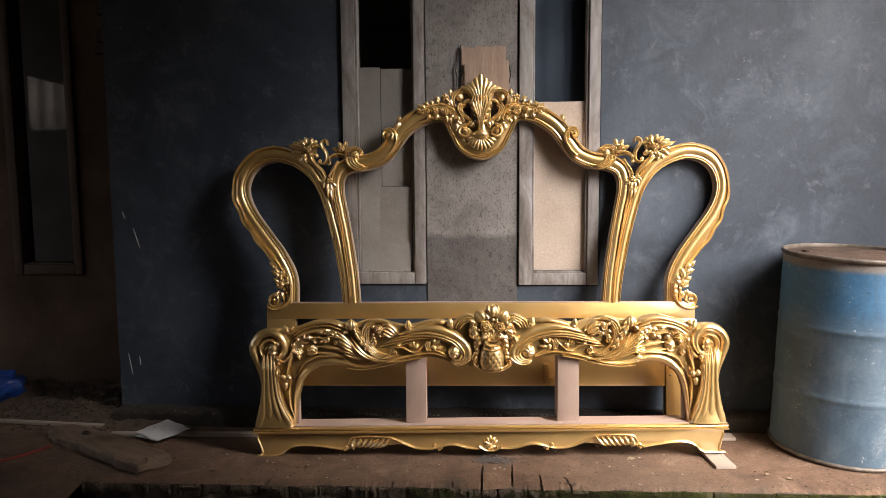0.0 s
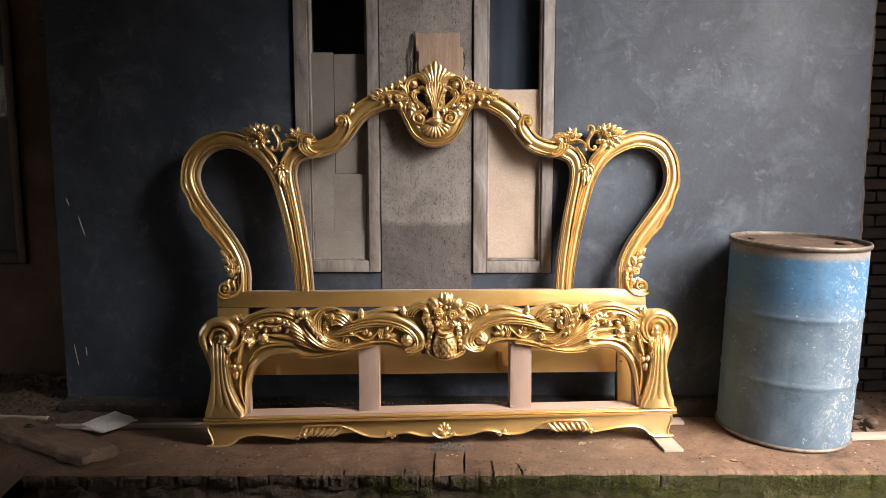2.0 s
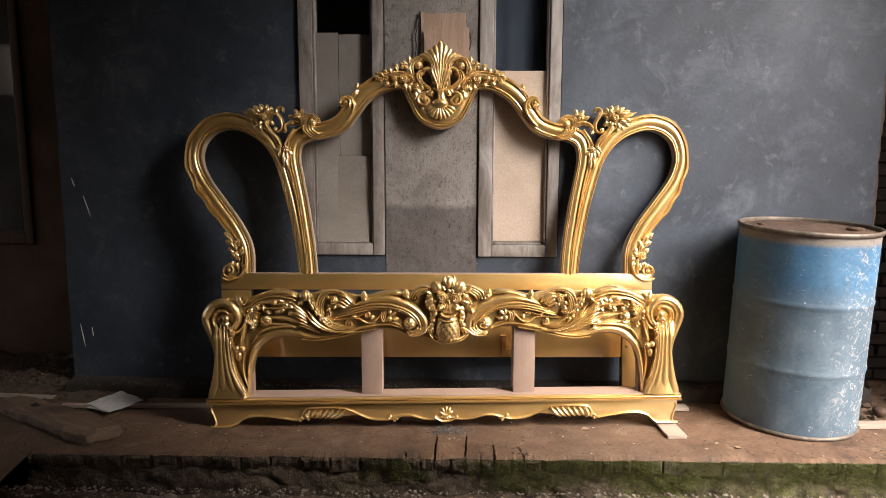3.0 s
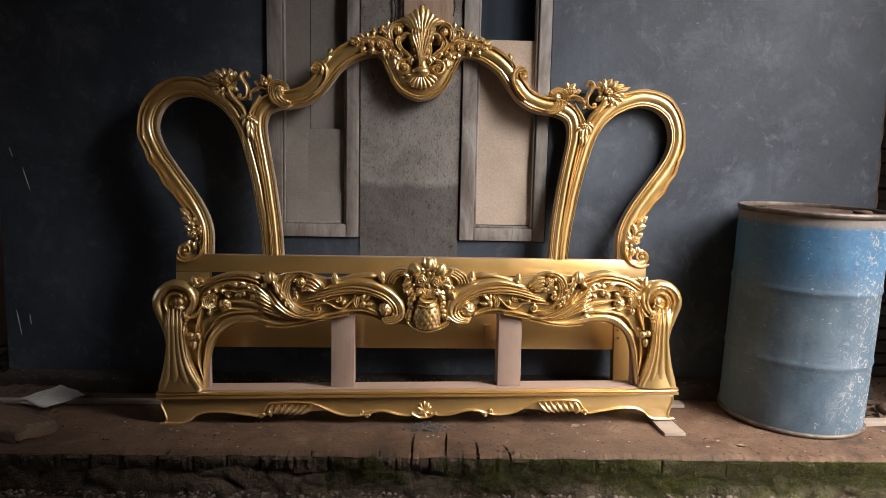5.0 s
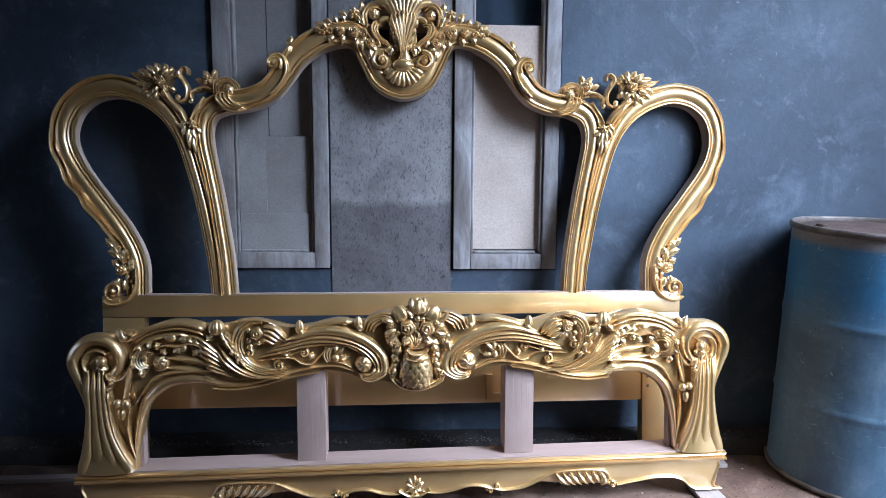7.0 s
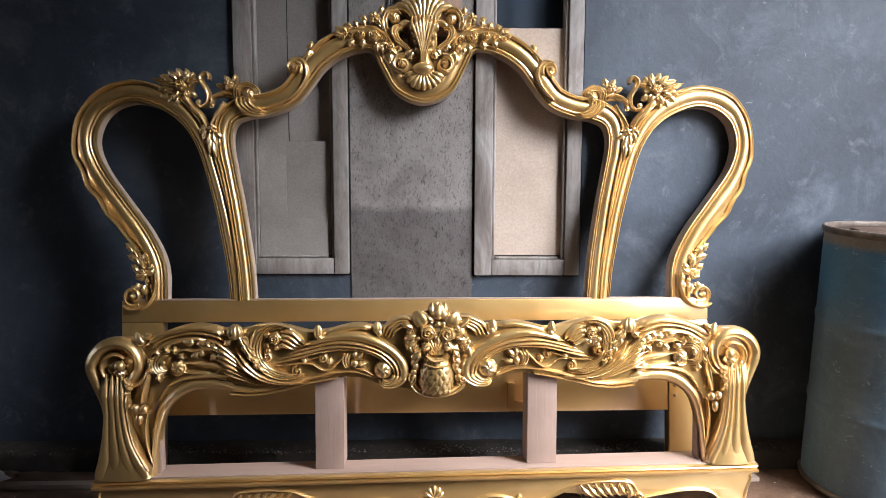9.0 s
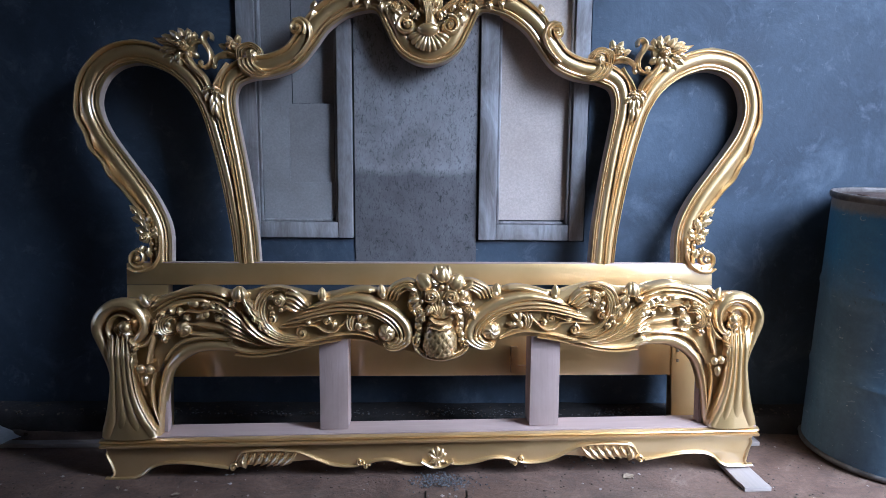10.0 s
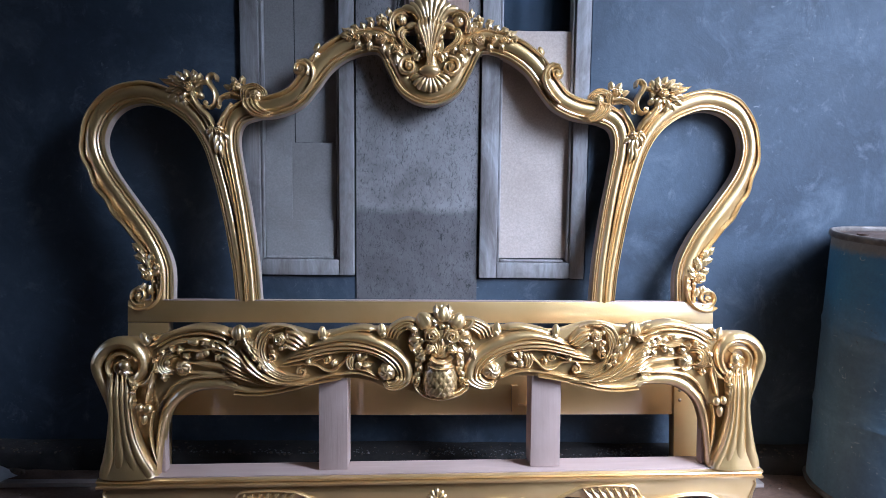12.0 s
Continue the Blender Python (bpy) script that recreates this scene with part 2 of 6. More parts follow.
def glass_dark():
    m, nt, p = material("dusty_window_glass")
    v = coords(nt, True)
    n1 = noise_tex(nt, v, 3, 6, 0.65)
    p.inputs["Base Color"].default_value = (0.75, 0.82, 0.85, 1)
    p.inputs["Transmission Weight"].default_value = 1.0
    p.inputs["IOR"].default_value = 1.45
    link(nt, ramp(nt, n1, [(0.35, 0.0), (0.7, 0.03)]), p.inputs["Roughness"])
    return m


GOLD = gold_paint()
WALL = wall_paint()
PLASTER = rough_plaster()
WINDOW_WOOD = washed_wood()
RAW = raw_wood("raw_pinkish_timber", (0.36, 0.25, 0.20), (0.47, 0.34, 0.28), mark=0.15)
BLOCK = raw_wood("planed_pinkish_block", (0.33, 0.225, 0.175), (0.45, 0.325, 0.265), (1, 1, 0.5), (1, 1, 0.05), 0.16)
EDGE = raw_wood("gold_dusted_timber_edge", (0.50, 0.38, 0.28), (0.64, 0.51, 0.40))
OLD_WOOD = raw_wood("weathered_grey_timber", (0.075, 0.046, 0.028), (0.290, 0.200, 0.135), mark=0.75)
LATH = raw_wood("pale_dusty_lath", (0.30, 0.24, 0.19), (0.42, 0.35, 0.29))
FLOOR = dirt_floor()
MOSSY = mossy_stone()
DRUM = drum_paint()
GLASS = glass_dark()
RUST = plain("rusty_steel", (0.050, 0.030, 0.020), (0.150, 0.092, 0.062), 14, (0.5, 0.8), 0.3, 90, 0.4)
RIM = plain("dull_rim_steel", (0.075, 0.058, 0.045), (0.21, 0.175, 0.145), 18, (0.4, 0.65), 0.4, 110, 0.3)
CARD_GREY = plain("dusty_grey_cardboard", (0.235, 0.215, 0.195), (0.33, 0.305, 0.285), 4, (0.75, 0.9), 0, 140, 0.12)
CARD_PALE = plain("paler_grey_cardboard", (0.275, 0.255, 0.235), (0.37, 0.35, 0.33), 5, (0.75, 0.9), 0, 140, 0.12)
CARD_BEIGE = plain("beige_board", (0.45, 0.36, 0.285), (0.58, 0.485, 0.40), 3, (0.7, 0.85), 0, 140, 0.1)
CARD_BROWN = plain("torn_brown_cardboard", (0.39, 0.265, 0.195), (0.52, 0.375, 0.29), 8, (0.75, 0.9), 0, 70, 0.3, (6, 1, 0.4))
SIDE_WALL = plain("dark_brown_render", (0.050, 0.030, 0.020), (0.125, 0.080, 0.055), 2.5, (0.8, 0.95), 0, 50, 0.5, world_space=True)
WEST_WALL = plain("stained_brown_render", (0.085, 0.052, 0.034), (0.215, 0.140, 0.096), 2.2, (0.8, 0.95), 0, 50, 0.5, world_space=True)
DARK_WOOD = plain("stained_window_wood", (0.095, 0.062, 0.042), (0.17, 0.118, 0.085), 10, (0.6, 0.8), 0, 80, 0.2, (1, 1, 0.2))
# brick of the far wall, nearly black to stand in for the recess's shade
BRICK = plain("brick_darkened_for_shade", (0.012, 0.009, 0.007), (0.034, 0.024, 0.018), 9, (0.85, 0.97), 0, 80, 0.7, vary=0.5)
EDGE_BRICK = plain("dust_covered_edge_brick", (0.050, 0.034, 0.023), (0.115, 0.080, 0.056), 9, (0.85, 0.97), 0, 70, 0.7, vary=0.35)
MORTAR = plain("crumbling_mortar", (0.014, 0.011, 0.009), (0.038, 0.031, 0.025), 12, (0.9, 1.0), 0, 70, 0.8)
PAPER = plain("white_paper", (0.56, 0.55, 0.53), (0.70, 0.69, 0.67), 5, (0.7, 0.8), 0, 60, 0.08)
TARP = plain("blue_plastic_sheet", (0.008, 0.035, 0.20), (0.016, 0.075, 0.34), 6, (0.3, 0.45), 0, 30, 0.2)
ROPE = plain("red_nylon_cord", (0.30, 0.028, 0.02), (0.44, 0.055, 0.04), 40, (0.6, 0.7), 0, 300, 0.5)
RUBBLE = plain("cement_rubble", (0.045, 0.029, 0.019), (0.140, 0.096, 0.066), 30, (0.9, 1.0), 0, 130, 0.6, world_space=True)
GRAVEL = plain("grey_gravel", (0.030, 0.025, 0.022), (0.24, 0.22, 0.205), 75, (0.8, 0.95), 0, 160, 0.4, world_space=True)
FOOT_RUBBLE = plain("broken_grey_rubble", (0.085, 0.066, 0.050), (0.26, 0.215, 0.175), 26, (0.85, 1.0), 0, 140, 0.5, world_space=True)
SOIL = plain("damp_soil", (0.040, 0.023, 0.013), (0.105, 0.062, 0.037), 3, (0.9, 1.0), 0, 40, 0.8, world_space=True)
LEAF = plain("dry_leaf", (0.22, 0.15, 0.085), (0.38, 0.29, 0.19), 30, (0.6, 0.8), 0, 120, 0.2)
MOSS = plain("green_moss", (0.055, 0.066, 0.014), (0.150, 0.175, 0.030), 9, (0.9, 1.0), 0, 120, 0.4, world_space=True)
CEILING = plain("unseen_roof_boards", (0.075, 0.055, 0.040), (0.15, 0.115, 0.085), 4, (0.8, 0.95), 0, 50, 0.3, (1, 0.1, 1), world_space=True)
TILE = plain("weathered_roof_tile", (0.030, 0.022, 0.017), (0.20, 0.165, 0.14), 13, (0.85, 0.95), 0, 50, 0.5, world_space=True)
# the room's dimness behind the glass is put into this dark render
ROOM = plain("room_render_darkened_for_dimness", (0.040, 0.036, 0.033), (0.085, 0.078, 0.072), 3, (0.8, 0.95), 0, 50, 0.3, world_space=True)
TWINE = plain("black_wire", (0.010, 0.009, 0.008), (0.025, 0.022, 0.02), 30, (0.5, 0.7), 0, 120, 0.2)
CLOTH = plain("navy_cloth", (0.018, 0.023, 0.034), (0.032, 0.040, 0.056), 3, (0.8, 0.95), 0, 120, 0.2)
STEEL = plain("dull_bolt_steel", (0.25, 0.20, 0.12), (0.40, 0.33, 0.22), 30, (0.35, 0.5), 0.8, 120, 0.2)


# ---- mesh tools ----
class Geo:
    """Collects vertices and faces of one mesh."""

    def __init__(self):
        self.v, self.f = [], []

    def grid(self, pts, wrap_u=False, wrap_v=False, flip=False):
        """pts: rows of 3D points; joins them into quads."""
        base, nu, nv = len(self.v), len(pts), len(pts[0])
        for row in pts:
            self.v.extend(tuple(map(float, q)) for q in row)
        for i in range(nu if wrap_u else nu - 1):
            for j in range(nv if wrap_v else nv - 1):
                a, b = base + i * nv + j, base + ((i + 1) % nu) * nv + j
                c, d = base + ((i + 1) % nu) * nv + (j + 1) % nv, base + i * nv + (j + 1) % nv
                self.f.append((a, d, c, b) if flip else (a, b, c, d))
        return base

    def cap(self, ids, flip=False):
        self.f.append(tuple(reversed(ids)) if flip else tuple(ids))

    def box(self, x0, x1, y0, y1, z0, z1):
        b = len(self.v)
        self.v += [(x, y, z) for z in (z0, z1) for y in (y0, y1) for x in (x0, x1)]
        self.f += [tuple(b + i for i in q) for q in ((0, 2, 3, 1), (4, 5, 7, 6), (0, 1, 5, 4), (2, 6, 7, 3), (0, 4, 6, 2), (1, 3, 7, 5))]

    def ball(self, c, r, nu=8, nv=12):
        rx, ry, rz = r if isinstance(r, tuple) else (r, r, r)
        rows = []
        for i in range(nu + 1):
            th = math.pi * i / nu
            rows.append([(c[0] + rx * max(math.sin(th), 0.02) * math.cos(2 * math.pi * j / nv), c[1] + ry * max(math.sin(th), 0.02) * math.sin(2 * math.pi * j / nv), c[2] + rz * math.cos(th)) for j in range(nv)])
        self.grid(rows, False, True)

    def mirror(self):
        g = Geo()
        g.v = [(-x, y, z) for x, y, z in self.v]
        g.f = [tuple(reversed(q)) for q in self.f]
        return g

    def moved(self, m):
        g = Geo()
        g.v = [tuple(m @ Vector(q)) for q in self.v]
        g.f = list(self.f)
        return g

    def mesh(self, name, mat, smooth=True, angle=45, bevel=0.0):
        me = bpy.data.meshes.new(name)
        me.from_pydata(self.v, [], self.f)
        bm = bmesh.new()
        bm.from_mesh(me)
        bmesh.ops.recalc_face_normals(bm, faces=bm.faces)
        if bevel:
            sharp = [e for e in bm.edges if len(e.link_faces) == 2 and e.calc_face_angle(0) > 0.6]
            bmesh.ops.bevel(bm, geom=sharp, offset=bevel, segments=2, affect="EDGES", profile=0.6)
        bm.to_mesh(me)
        bm.free()
        me.materials.append(mat)
        if smooth:
            me.shade_smooth()
            me.set_sharp_from_angle(angle=radians(angle))
        return me


def part(name, geo, mat, parent, label="", bevel=0.0, smooth=True, angle=45):
    angle = 22 if bevel else angle
    ob = new(name, geo.mesh(name, mat, smooth, angle, bevel))
    ob.parent = parent
    if label:
        tagged(ob, label)
    return ob


def thing(name, m, label, category, group="", kind=""):
    ob = new(name)
    ob.empty_display_size = 0.05
    ob.matrix_world = m
    return tagged(ob, label, category, group, kind)


def solid(name, geo, mat, label="", category="", kind="", m=None, bevel=0.0, smooth=True, angle=45, group=""):
    angle = 22 if bevel else angle
    ob = new(name, geo.mesh(name, mat, smooth, angle, bevel))
    if m is not None:
        ob.matrix_world = m
    return tagged(ob, label, category, group, kind)


def spline(ctrl, n):
    """A smooth curve through the control points, n points along it at even steps."""
    p = np.array(ctrl, float)
    p = np.vstack([2 * p[0] - p[1], p, 2 * p[-1] - p[-2]])
    out = []
    for i in range(1, len(p) - 2):
        for t in np.linspace(0, 1, 12, endpoint=False):
            a, b, c, d = p[i - 1], p[i], p[i + 1], p[i + 2]
            out.append(0.5 * (2 * b + (c - a) * t + (2 * a - 5 * b + 4 * c - d) * t * t + (3 * b - a - 3 * c + d) * t ** 3))
    out.append(p[-2])
    out = np.array(out)
    s = np.concatenate([[0], np.cumsum(np.linalg.norm(np.diff(out, axis=0), axis=1))])
    q = np.linspace(0, s[-1], n)
    return np.stack([np.interp(q, s, out[:, k]) for k in range(out.shape[1])], axis=1)


def along(keys, n):
    t = np.linspace(0, 1, n)
    return np.interp(t, [k[0] for k in keys], [k[1] for k in keys])


ROUND = [(math.cos(a), max(math.sin(a), -0.25)) for a in np.linspace(-0.35, math.pi + 0.35, 9)]
MOULD = [(-1, 0.30), (-1, 0.56), (-0.94, 0.74), (-0.85, 0.74), (-0.80, 0.54), (-0.76, 0.54), (-0.72, 0.72), (-0.64, 0.78), (-0.56, 0.76), (-0.52, 0.60), (-0.48, 0.60), (-0.44, 0.76), (-0.22, 0.88), (0.05, 0.93), (0.32, 0.88), (0.50, 0.76), (0.55, 0.56), (0.60, 0.56), (0.65, 0.84), (0.78, 1.0), (0.92, 0.90), (1, 0.62), (1, 0.30)]


def sweep(ctrl, width, depth, profile, n=60, base=0.0, ends=True, ruffle=None):
    """A moulding along a curve in the upright plane: width and depth are numbers or keys along it; depth goes towards -y."""
    p = spline(ctrl, n)
    w = along(width, n) if isinstance(width, list) else np.full(n, width)
    d = along(depth, n) if isinstance(depth, list) else np.full(n, depth)
    tan = np.gradient(p, axis=0)
    tan /= np.linalg.norm(tan, axis=1)[:, None]
    nor = np.stack([-tan[:, 1], tan[:, 0]], axis=1)
    rows = []
    for i in range(n):
        row = []
        for s, h in profile:
            k = s * w[i]
            if ruffle is not None and s > 0.5:
                k += ruffle(i / (n - 1))
            q = p[i] + nor[i] * k
            row.append((q[0], -(base + h * d[i]), q[1]))
        rows.append(row)
    g = Geo()
    b = g.grid(rows)
    if ends:
        m = len(profile)
        g.cap([b + j for j in range(m)])
        g.cap([b + (n - 1) * m + j for j in range(m)], True)
    return g


def leaf(u, v, angle, length, width, bend=0.0, lift=0.02, base=0.0, lobes=4, n=14, curl=0.0):
    """A carved leaf in relief: it starts at (u, v), goes at that angle (degrees), bends on its way, and has lobes and a midrib."""
    a, step = radians(angle), length / (n - 1)
    x, y, rows = u, v, []
    prof = np.linspace(-1, 1, 9)
    for i in range(n):
        t = i / (n - 1)
        wide = width * (0.25 + 0.95 * math.sin(math.pi * min(1.0, t * 0.86 + 0.10)) ** 0.9) * (1 - 0.92 * t ** 5)
        wide *= 1 + 0.20 * math.cos(2 * math.pi * lobes * t)
        row = []
        for s in prof:
            rib = 0.55 + 0.45 * math.cos(s * math.pi * 2.5)
            h = lift * ((1 - 0.55 * s * s) * (0.35 + 0.65 * math.sin(math.pi * (0.12 + 0.8 * t))) + 0.30 * rib * (1 - t)) + curl * t * t
            if abs(s) > 0.99:
                h = -0.006
            row.append((x - math.sin(a) * s * wide, -(base + h), y + math.cos(a) * s * wide))
        rows.append(row)
        x, y = x + math.cos(a) * step, y + math.sin(a) * step
        a += radians(bend) / (n - 1)
    g = Geo()
    g.grid(rows)
    return g


def scroll(u, v, r, turns=1.4, start=90.0, hand=1, thick=0.012, depth=0.02, base=0.0, eye=True):
    """A volute that winds in from radius r to its eye."""
    n, pts = 44, []
    for i in range(n):
        t = i / (n - 1)
        a = radians(start) + hand * turns * 2 * math.pi * t
        q = r * (1 - 0.78 * t)
        pts.append((u + q * math.cos(a), v + q * math.sin(a)))
    g = sweep(pts[::3] + [pts[-1]], [(0, thick), (0.7, thick * 0.75), (1, thick * 0.4)], [(0, depth * 0.7), (1, depth)], ROUND, 36, base)
    if eye:
        g.ball((u, -(base + depth * 0.75), v), (r * 0.30, depth * 0.55, r * 0.30), 6, 10)
    return g


def heart(u, v, r, depth, base):
    g = Geo()
    g.ball((u, -(base + depth * 0.5), v), (r * 0.26, depth * 0.45, r * 0.26), 6, 9)
    return g


def rosette(u, v, r, petals=6, depth=0.018, base=0.0, turn=0.0):
    """A small open flower in one piece: cupped petals round a bead."""
    rows = []
    for i in range(10):
        q = i / 9
        row = []
        for j in range(36):
            ph = 2 * math.pi * j / 36
            lobe = abs(math.cos(petals * (ph - turn) / 2))
            reach = r * (0.72 + 0.30 * lobe ** 0.6)
            h = depth * (0.45 + 0.55 * math.sin(math.pi * min(1.0, 0.15 + 0.75 * q)) * (0.45 + 0.55 * lobe)) if i < 9 else -0.004
            row.append((u + reach * q * math.cos(ph), -(base + h), v + reach * q * math.sin(ph)))
        rows.append(row)
    g = heart(u, v, r, depth * 1.3, base)
    g.grid(rows, False, True)
    return g


def bud(u, v, angle, r, base=0.0):
    """A closed flower bud of three folded petals."""
    g = Geo()
    a = radians(angle)
    for off, size in ((-0.55, 0.85), (0.55, 0.85), (0.0, 1.0)):
        cx, cy = u + math.cos(a) * r * 0.5 - math.sin(a) * off * r * 0.8, v + math.sin(a) * r * 0.5 + math.cos(a) * off * r * 0.8
        rows = []
        for i in range(8):
            th = math.pi * i / 7
            rr = max(math.sin(th), 0.03) * (1.0 if th < 1.9 else 0.8)
            row = []
            for j in range(9):
                ph = 2 * math.pi * j / 9
                l, s, h = r * 1.25 * math.cos(th) * size, 0.5 * r * rr * math.cos(ph), 0.55 * r * rr * math.sin(ph)
                row.append((cx + l * math.cos(a) - s * math.sin(a), -(base + 0.4 * r + h + (0.22 * r if off == 0 else 0)), cy + l * math.sin(a) + s * math.cos(a)))
            rows.append(row)
        g.grid(rows, False, True)
    return g


def rib(u, v, angle, length, w0, w1, base=0.0, depth=0.016, n=10):
    """One rounded rib of a fan, widening from w0 to w1."""
    a = radians(angle)
    end = (u + math.cos(a) * length, v + math.sin(a) * length)
    mid = (u + math.cos(a) * length * 0.5, v + math.sin(a) * length * 0.5)
    return sweep([(u, v), mid, end], [(0, w0), (0.85, w1), (1, w1 * 0.55)], [(0, depth * 0.6), (0.75, depth * 1.1), (1, depth * 0.5)], ROUND, n, base)


def slab(outline, d0, d1):
    """A flat board cut to an outline in the upright plane, from depth d0 (back) to d1 (front)."""
    g = Geo()
    n = len(outline)
    g.v = [(u, -d0, v) for u, v in outline] + [(u, -d1, v) for u, v in outline]
    g.f = [tuple(range(n)), tuple(range(2 * n - 1, n - 1, -1))]
    g.f += [(i, i + n, (i + 1) % n + n, (i + 1) % n) for i in range(n)]
    return g


FLUTE = [(math.cos(a), math.sin(a) if a < math.pi and a > 0 else -0.35) for a in np.linspace(-0.25, math.pi + 0.25, 11)]


def flutes(put, name, first, last, cuts, depth=0.026, base=0.0, n=44, taper=(0.35, 0.35), ends=0.12):
    """Carved flutes that lie side by side between two curves; cuts: their borders from 0 (first) to 1 (last)."""
    if isinstance(cuts, int):
        cuts = [i / cuts for i in range(cuts + 1)]
    a, b = spline(first, n), spline(last, n)
    for lo, hi in zip(cuts[:-1], cuts[1:]):
        mid = a + (b - a) * (lo + hi) / 2
        tan = np.gradient(mid, axis=0)
        tan /= np.linalg.norm(tan, axis=1)[:, None] + 1e-9
        nor = np.stack([-tan[:, 1], tan[:, 0]], axis=1)
        wide = np.abs(((b - a) * nor).sum(axis=1)) * (hi - lo) * 0.56 + 0.0012
        rows = []
        for i in range(n):
            t = i / (n - 1)
            k = min(1.0, taper[0] + (1 - taper[0]) * t / ends, taper[1] + (1 - taper[1]) * (1 - t) / ends)
            high = depth * k * min(1.0, 0.45 + wide[i] / 0.016)
            rows.append([(mid[i][0] + nor[i][0] * s * wide[i] * k, -(base + h * high), mid[i][1] + nor[i][1] * s * wide[i] * k) for s, h in FLUTE])
        g = Geo()
        q = g.grid(rows)
        g.cap([q + j for j in range(len(FLUTE))])
        g.cap([q + (n - 1) * len(FLUTE) + j for j in range(len(FLUTE))], True)
        put(name, g)


def ribbed_bud(u, v, angle, r, long=1.15, ribs=7, base=0.0, gape=0.0):
    """A plump closed tulip with upright ribs; gape opens its tip into lips."""
    g, a = Geo(), radians(angle)
    rows = []
    for i in range(13):
        th = math.pi * i / 12
        row = []
        for j in range(42):
            ph = 2 * math.pi * j / 42
            q = r * max(math.sin(th), 0.03) * (0.86 + 0.20 * abs(math.cos(ribs * ph / 2)) ** 0.7) * (1 - 0.20 * math.cos(th))
            l = r * long * math.cos(th) + gape * r * max(0.0, math.cos(th)) * abs(math.cos(1.5 * ph))
            s, h = q * math.cos(ph), 0.85 * q * math.sin(ph)
            row.append((u + l * math.cos(a) - s * math.sin(a), -(base + 0.55 * r + h), v + l * math.sin(a) + s * math.cos(a)))
        rows.append(row)
    g.grid(rows, False, True)
    return g


def spiral_rose(u, v, r, depth=0.024, base=0.0, turn=0.0, hand=1):
    """A full carved rose: a dome of petals that wind outwards."""
    g, rows = Geo(), []
    for i in range(19):
        q = i / 18
        row = []
        for j in range(40):
            ph = 2 * math.pi * j / 40
            edge = 1 + 0.07 * math.cos(5 * ph + turn)
            turnings = (2.6 * q + hand * (ph + turn) / (2 * math.pi)) % 1.0
            fold = 1 - abs(2 * turnings - 1) ** 1.6
            dome = math.sqrt(max(0.0, 1 - 0.92 * q * q))
            h = depth * (dome * (0.72 + 0.34 * fold)) if i < 18 else -0.004
            row.append((u + r * q * edge * math.cos(ph), -(base + h), v + r * q * edge * math.sin(ph)))
        rows.append(row)
    g.grid(rows, False, True)
    return g


def whorl(u, v, r, base):
    """A round knob with swirling flutes."""
    rows = []
    for i in range(9):
        q = i / 8
        rows.append([(u + r * q * math.cos(p), -(base + r * 0.9 * math.sqrt(max(0.0, 1 - q * q)) * (1 + 0.16 * q * math.cos(6 * p + 5.5 * q))), v + r * q * math.sin(p)) for p in np.linspace(0, 2 * math.pi, 36, endpoint=False)])
    g = Geo()
    g.grid(rows, False, True)
    return g


# ---- large structure ----
WALL_Y = 3.187


def wall_with_holes(x0, x1, z0, z1, y0, y1, holes):
    """An upright wall with real openings; holes: (x0, x1, z0, z1)."""
    xs = sorted({x0, x1, *(h[0] for h in holes), *(h[1] for h in holes)})
    zs = sorted({z0, z1, *(h[2] for h in holes), *(h[3] for h in holes)})

    def full(i, k):
        if not (0 <= i < len(xs) - 1 and 0 <= k < len(zs) - 1):
            return False
        cx, cz = (xs[i] + xs[i + 1]) / 2, (zs[k] + zs[k + 1]) / 2
        return not any(h[0] < cx < h[1] and h[2] < cz < h[3] for h in holes)

    bm = bmesh.new()
    seen = {}

    def vert(*q):
        return seen.setdefault(q, None) or seen.update({q: bm.verts.new(q)}) or seen[q]

    for i in range(len(xs) - 1):
        for k in range(len(zs) - 1):
            if not full(i, k):
                continue
            a, b, c, d = xs[i], xs[i + 1], zs[k], zs[k + 1]
            quads = [[(a, y0, c), (b, y0, c), (b, y0, d), (a, y0, d)], [(a, y1, c), (a, y1, d), (b, y1, d), (b, y1, c)]]
            if not full(i - 1, k):
                quads.append([(a, y0, c), (a, y0, d), (a, y1, d), (a, y1, c)])
            if not full(i + 1, k):
                quads.append([(b, y0, c), (b, y1, c), (b, y1, d), (b, y0, d)])
            if not full(i, k - 1):
                quads.append([(a, y0, c), (a, y1, c), (b, y1, c), (b, y0, c)])
            if not full(i, k + 1):
                quads.append([(a, y0, d), (b, y0, d), (b, y1, d), (a, y1, d)])
            for q in quads:
                bm.faces.new([vert(*w) for w in q])
    g = Geo()
    bm.verts.index_update()
    g.v = [tuple(w.co) for w in bm.verts]
    g.f = [tuple(w.index for w in f.verts) for f in bm.faces]
    bm.free()
    return g


WIN_L = (-0.291, 0.110, 0.705, 2.45)
WIN_R = (0.566, 0.952, 0.700, 2.45)
WIN_S = (-2.294, -1.893, 0.697, 2.40)


def hole(w):
    return (w[0] - 0.005, w[1] + 0.005, w[2] - 0.005, w[3] + 0.005)


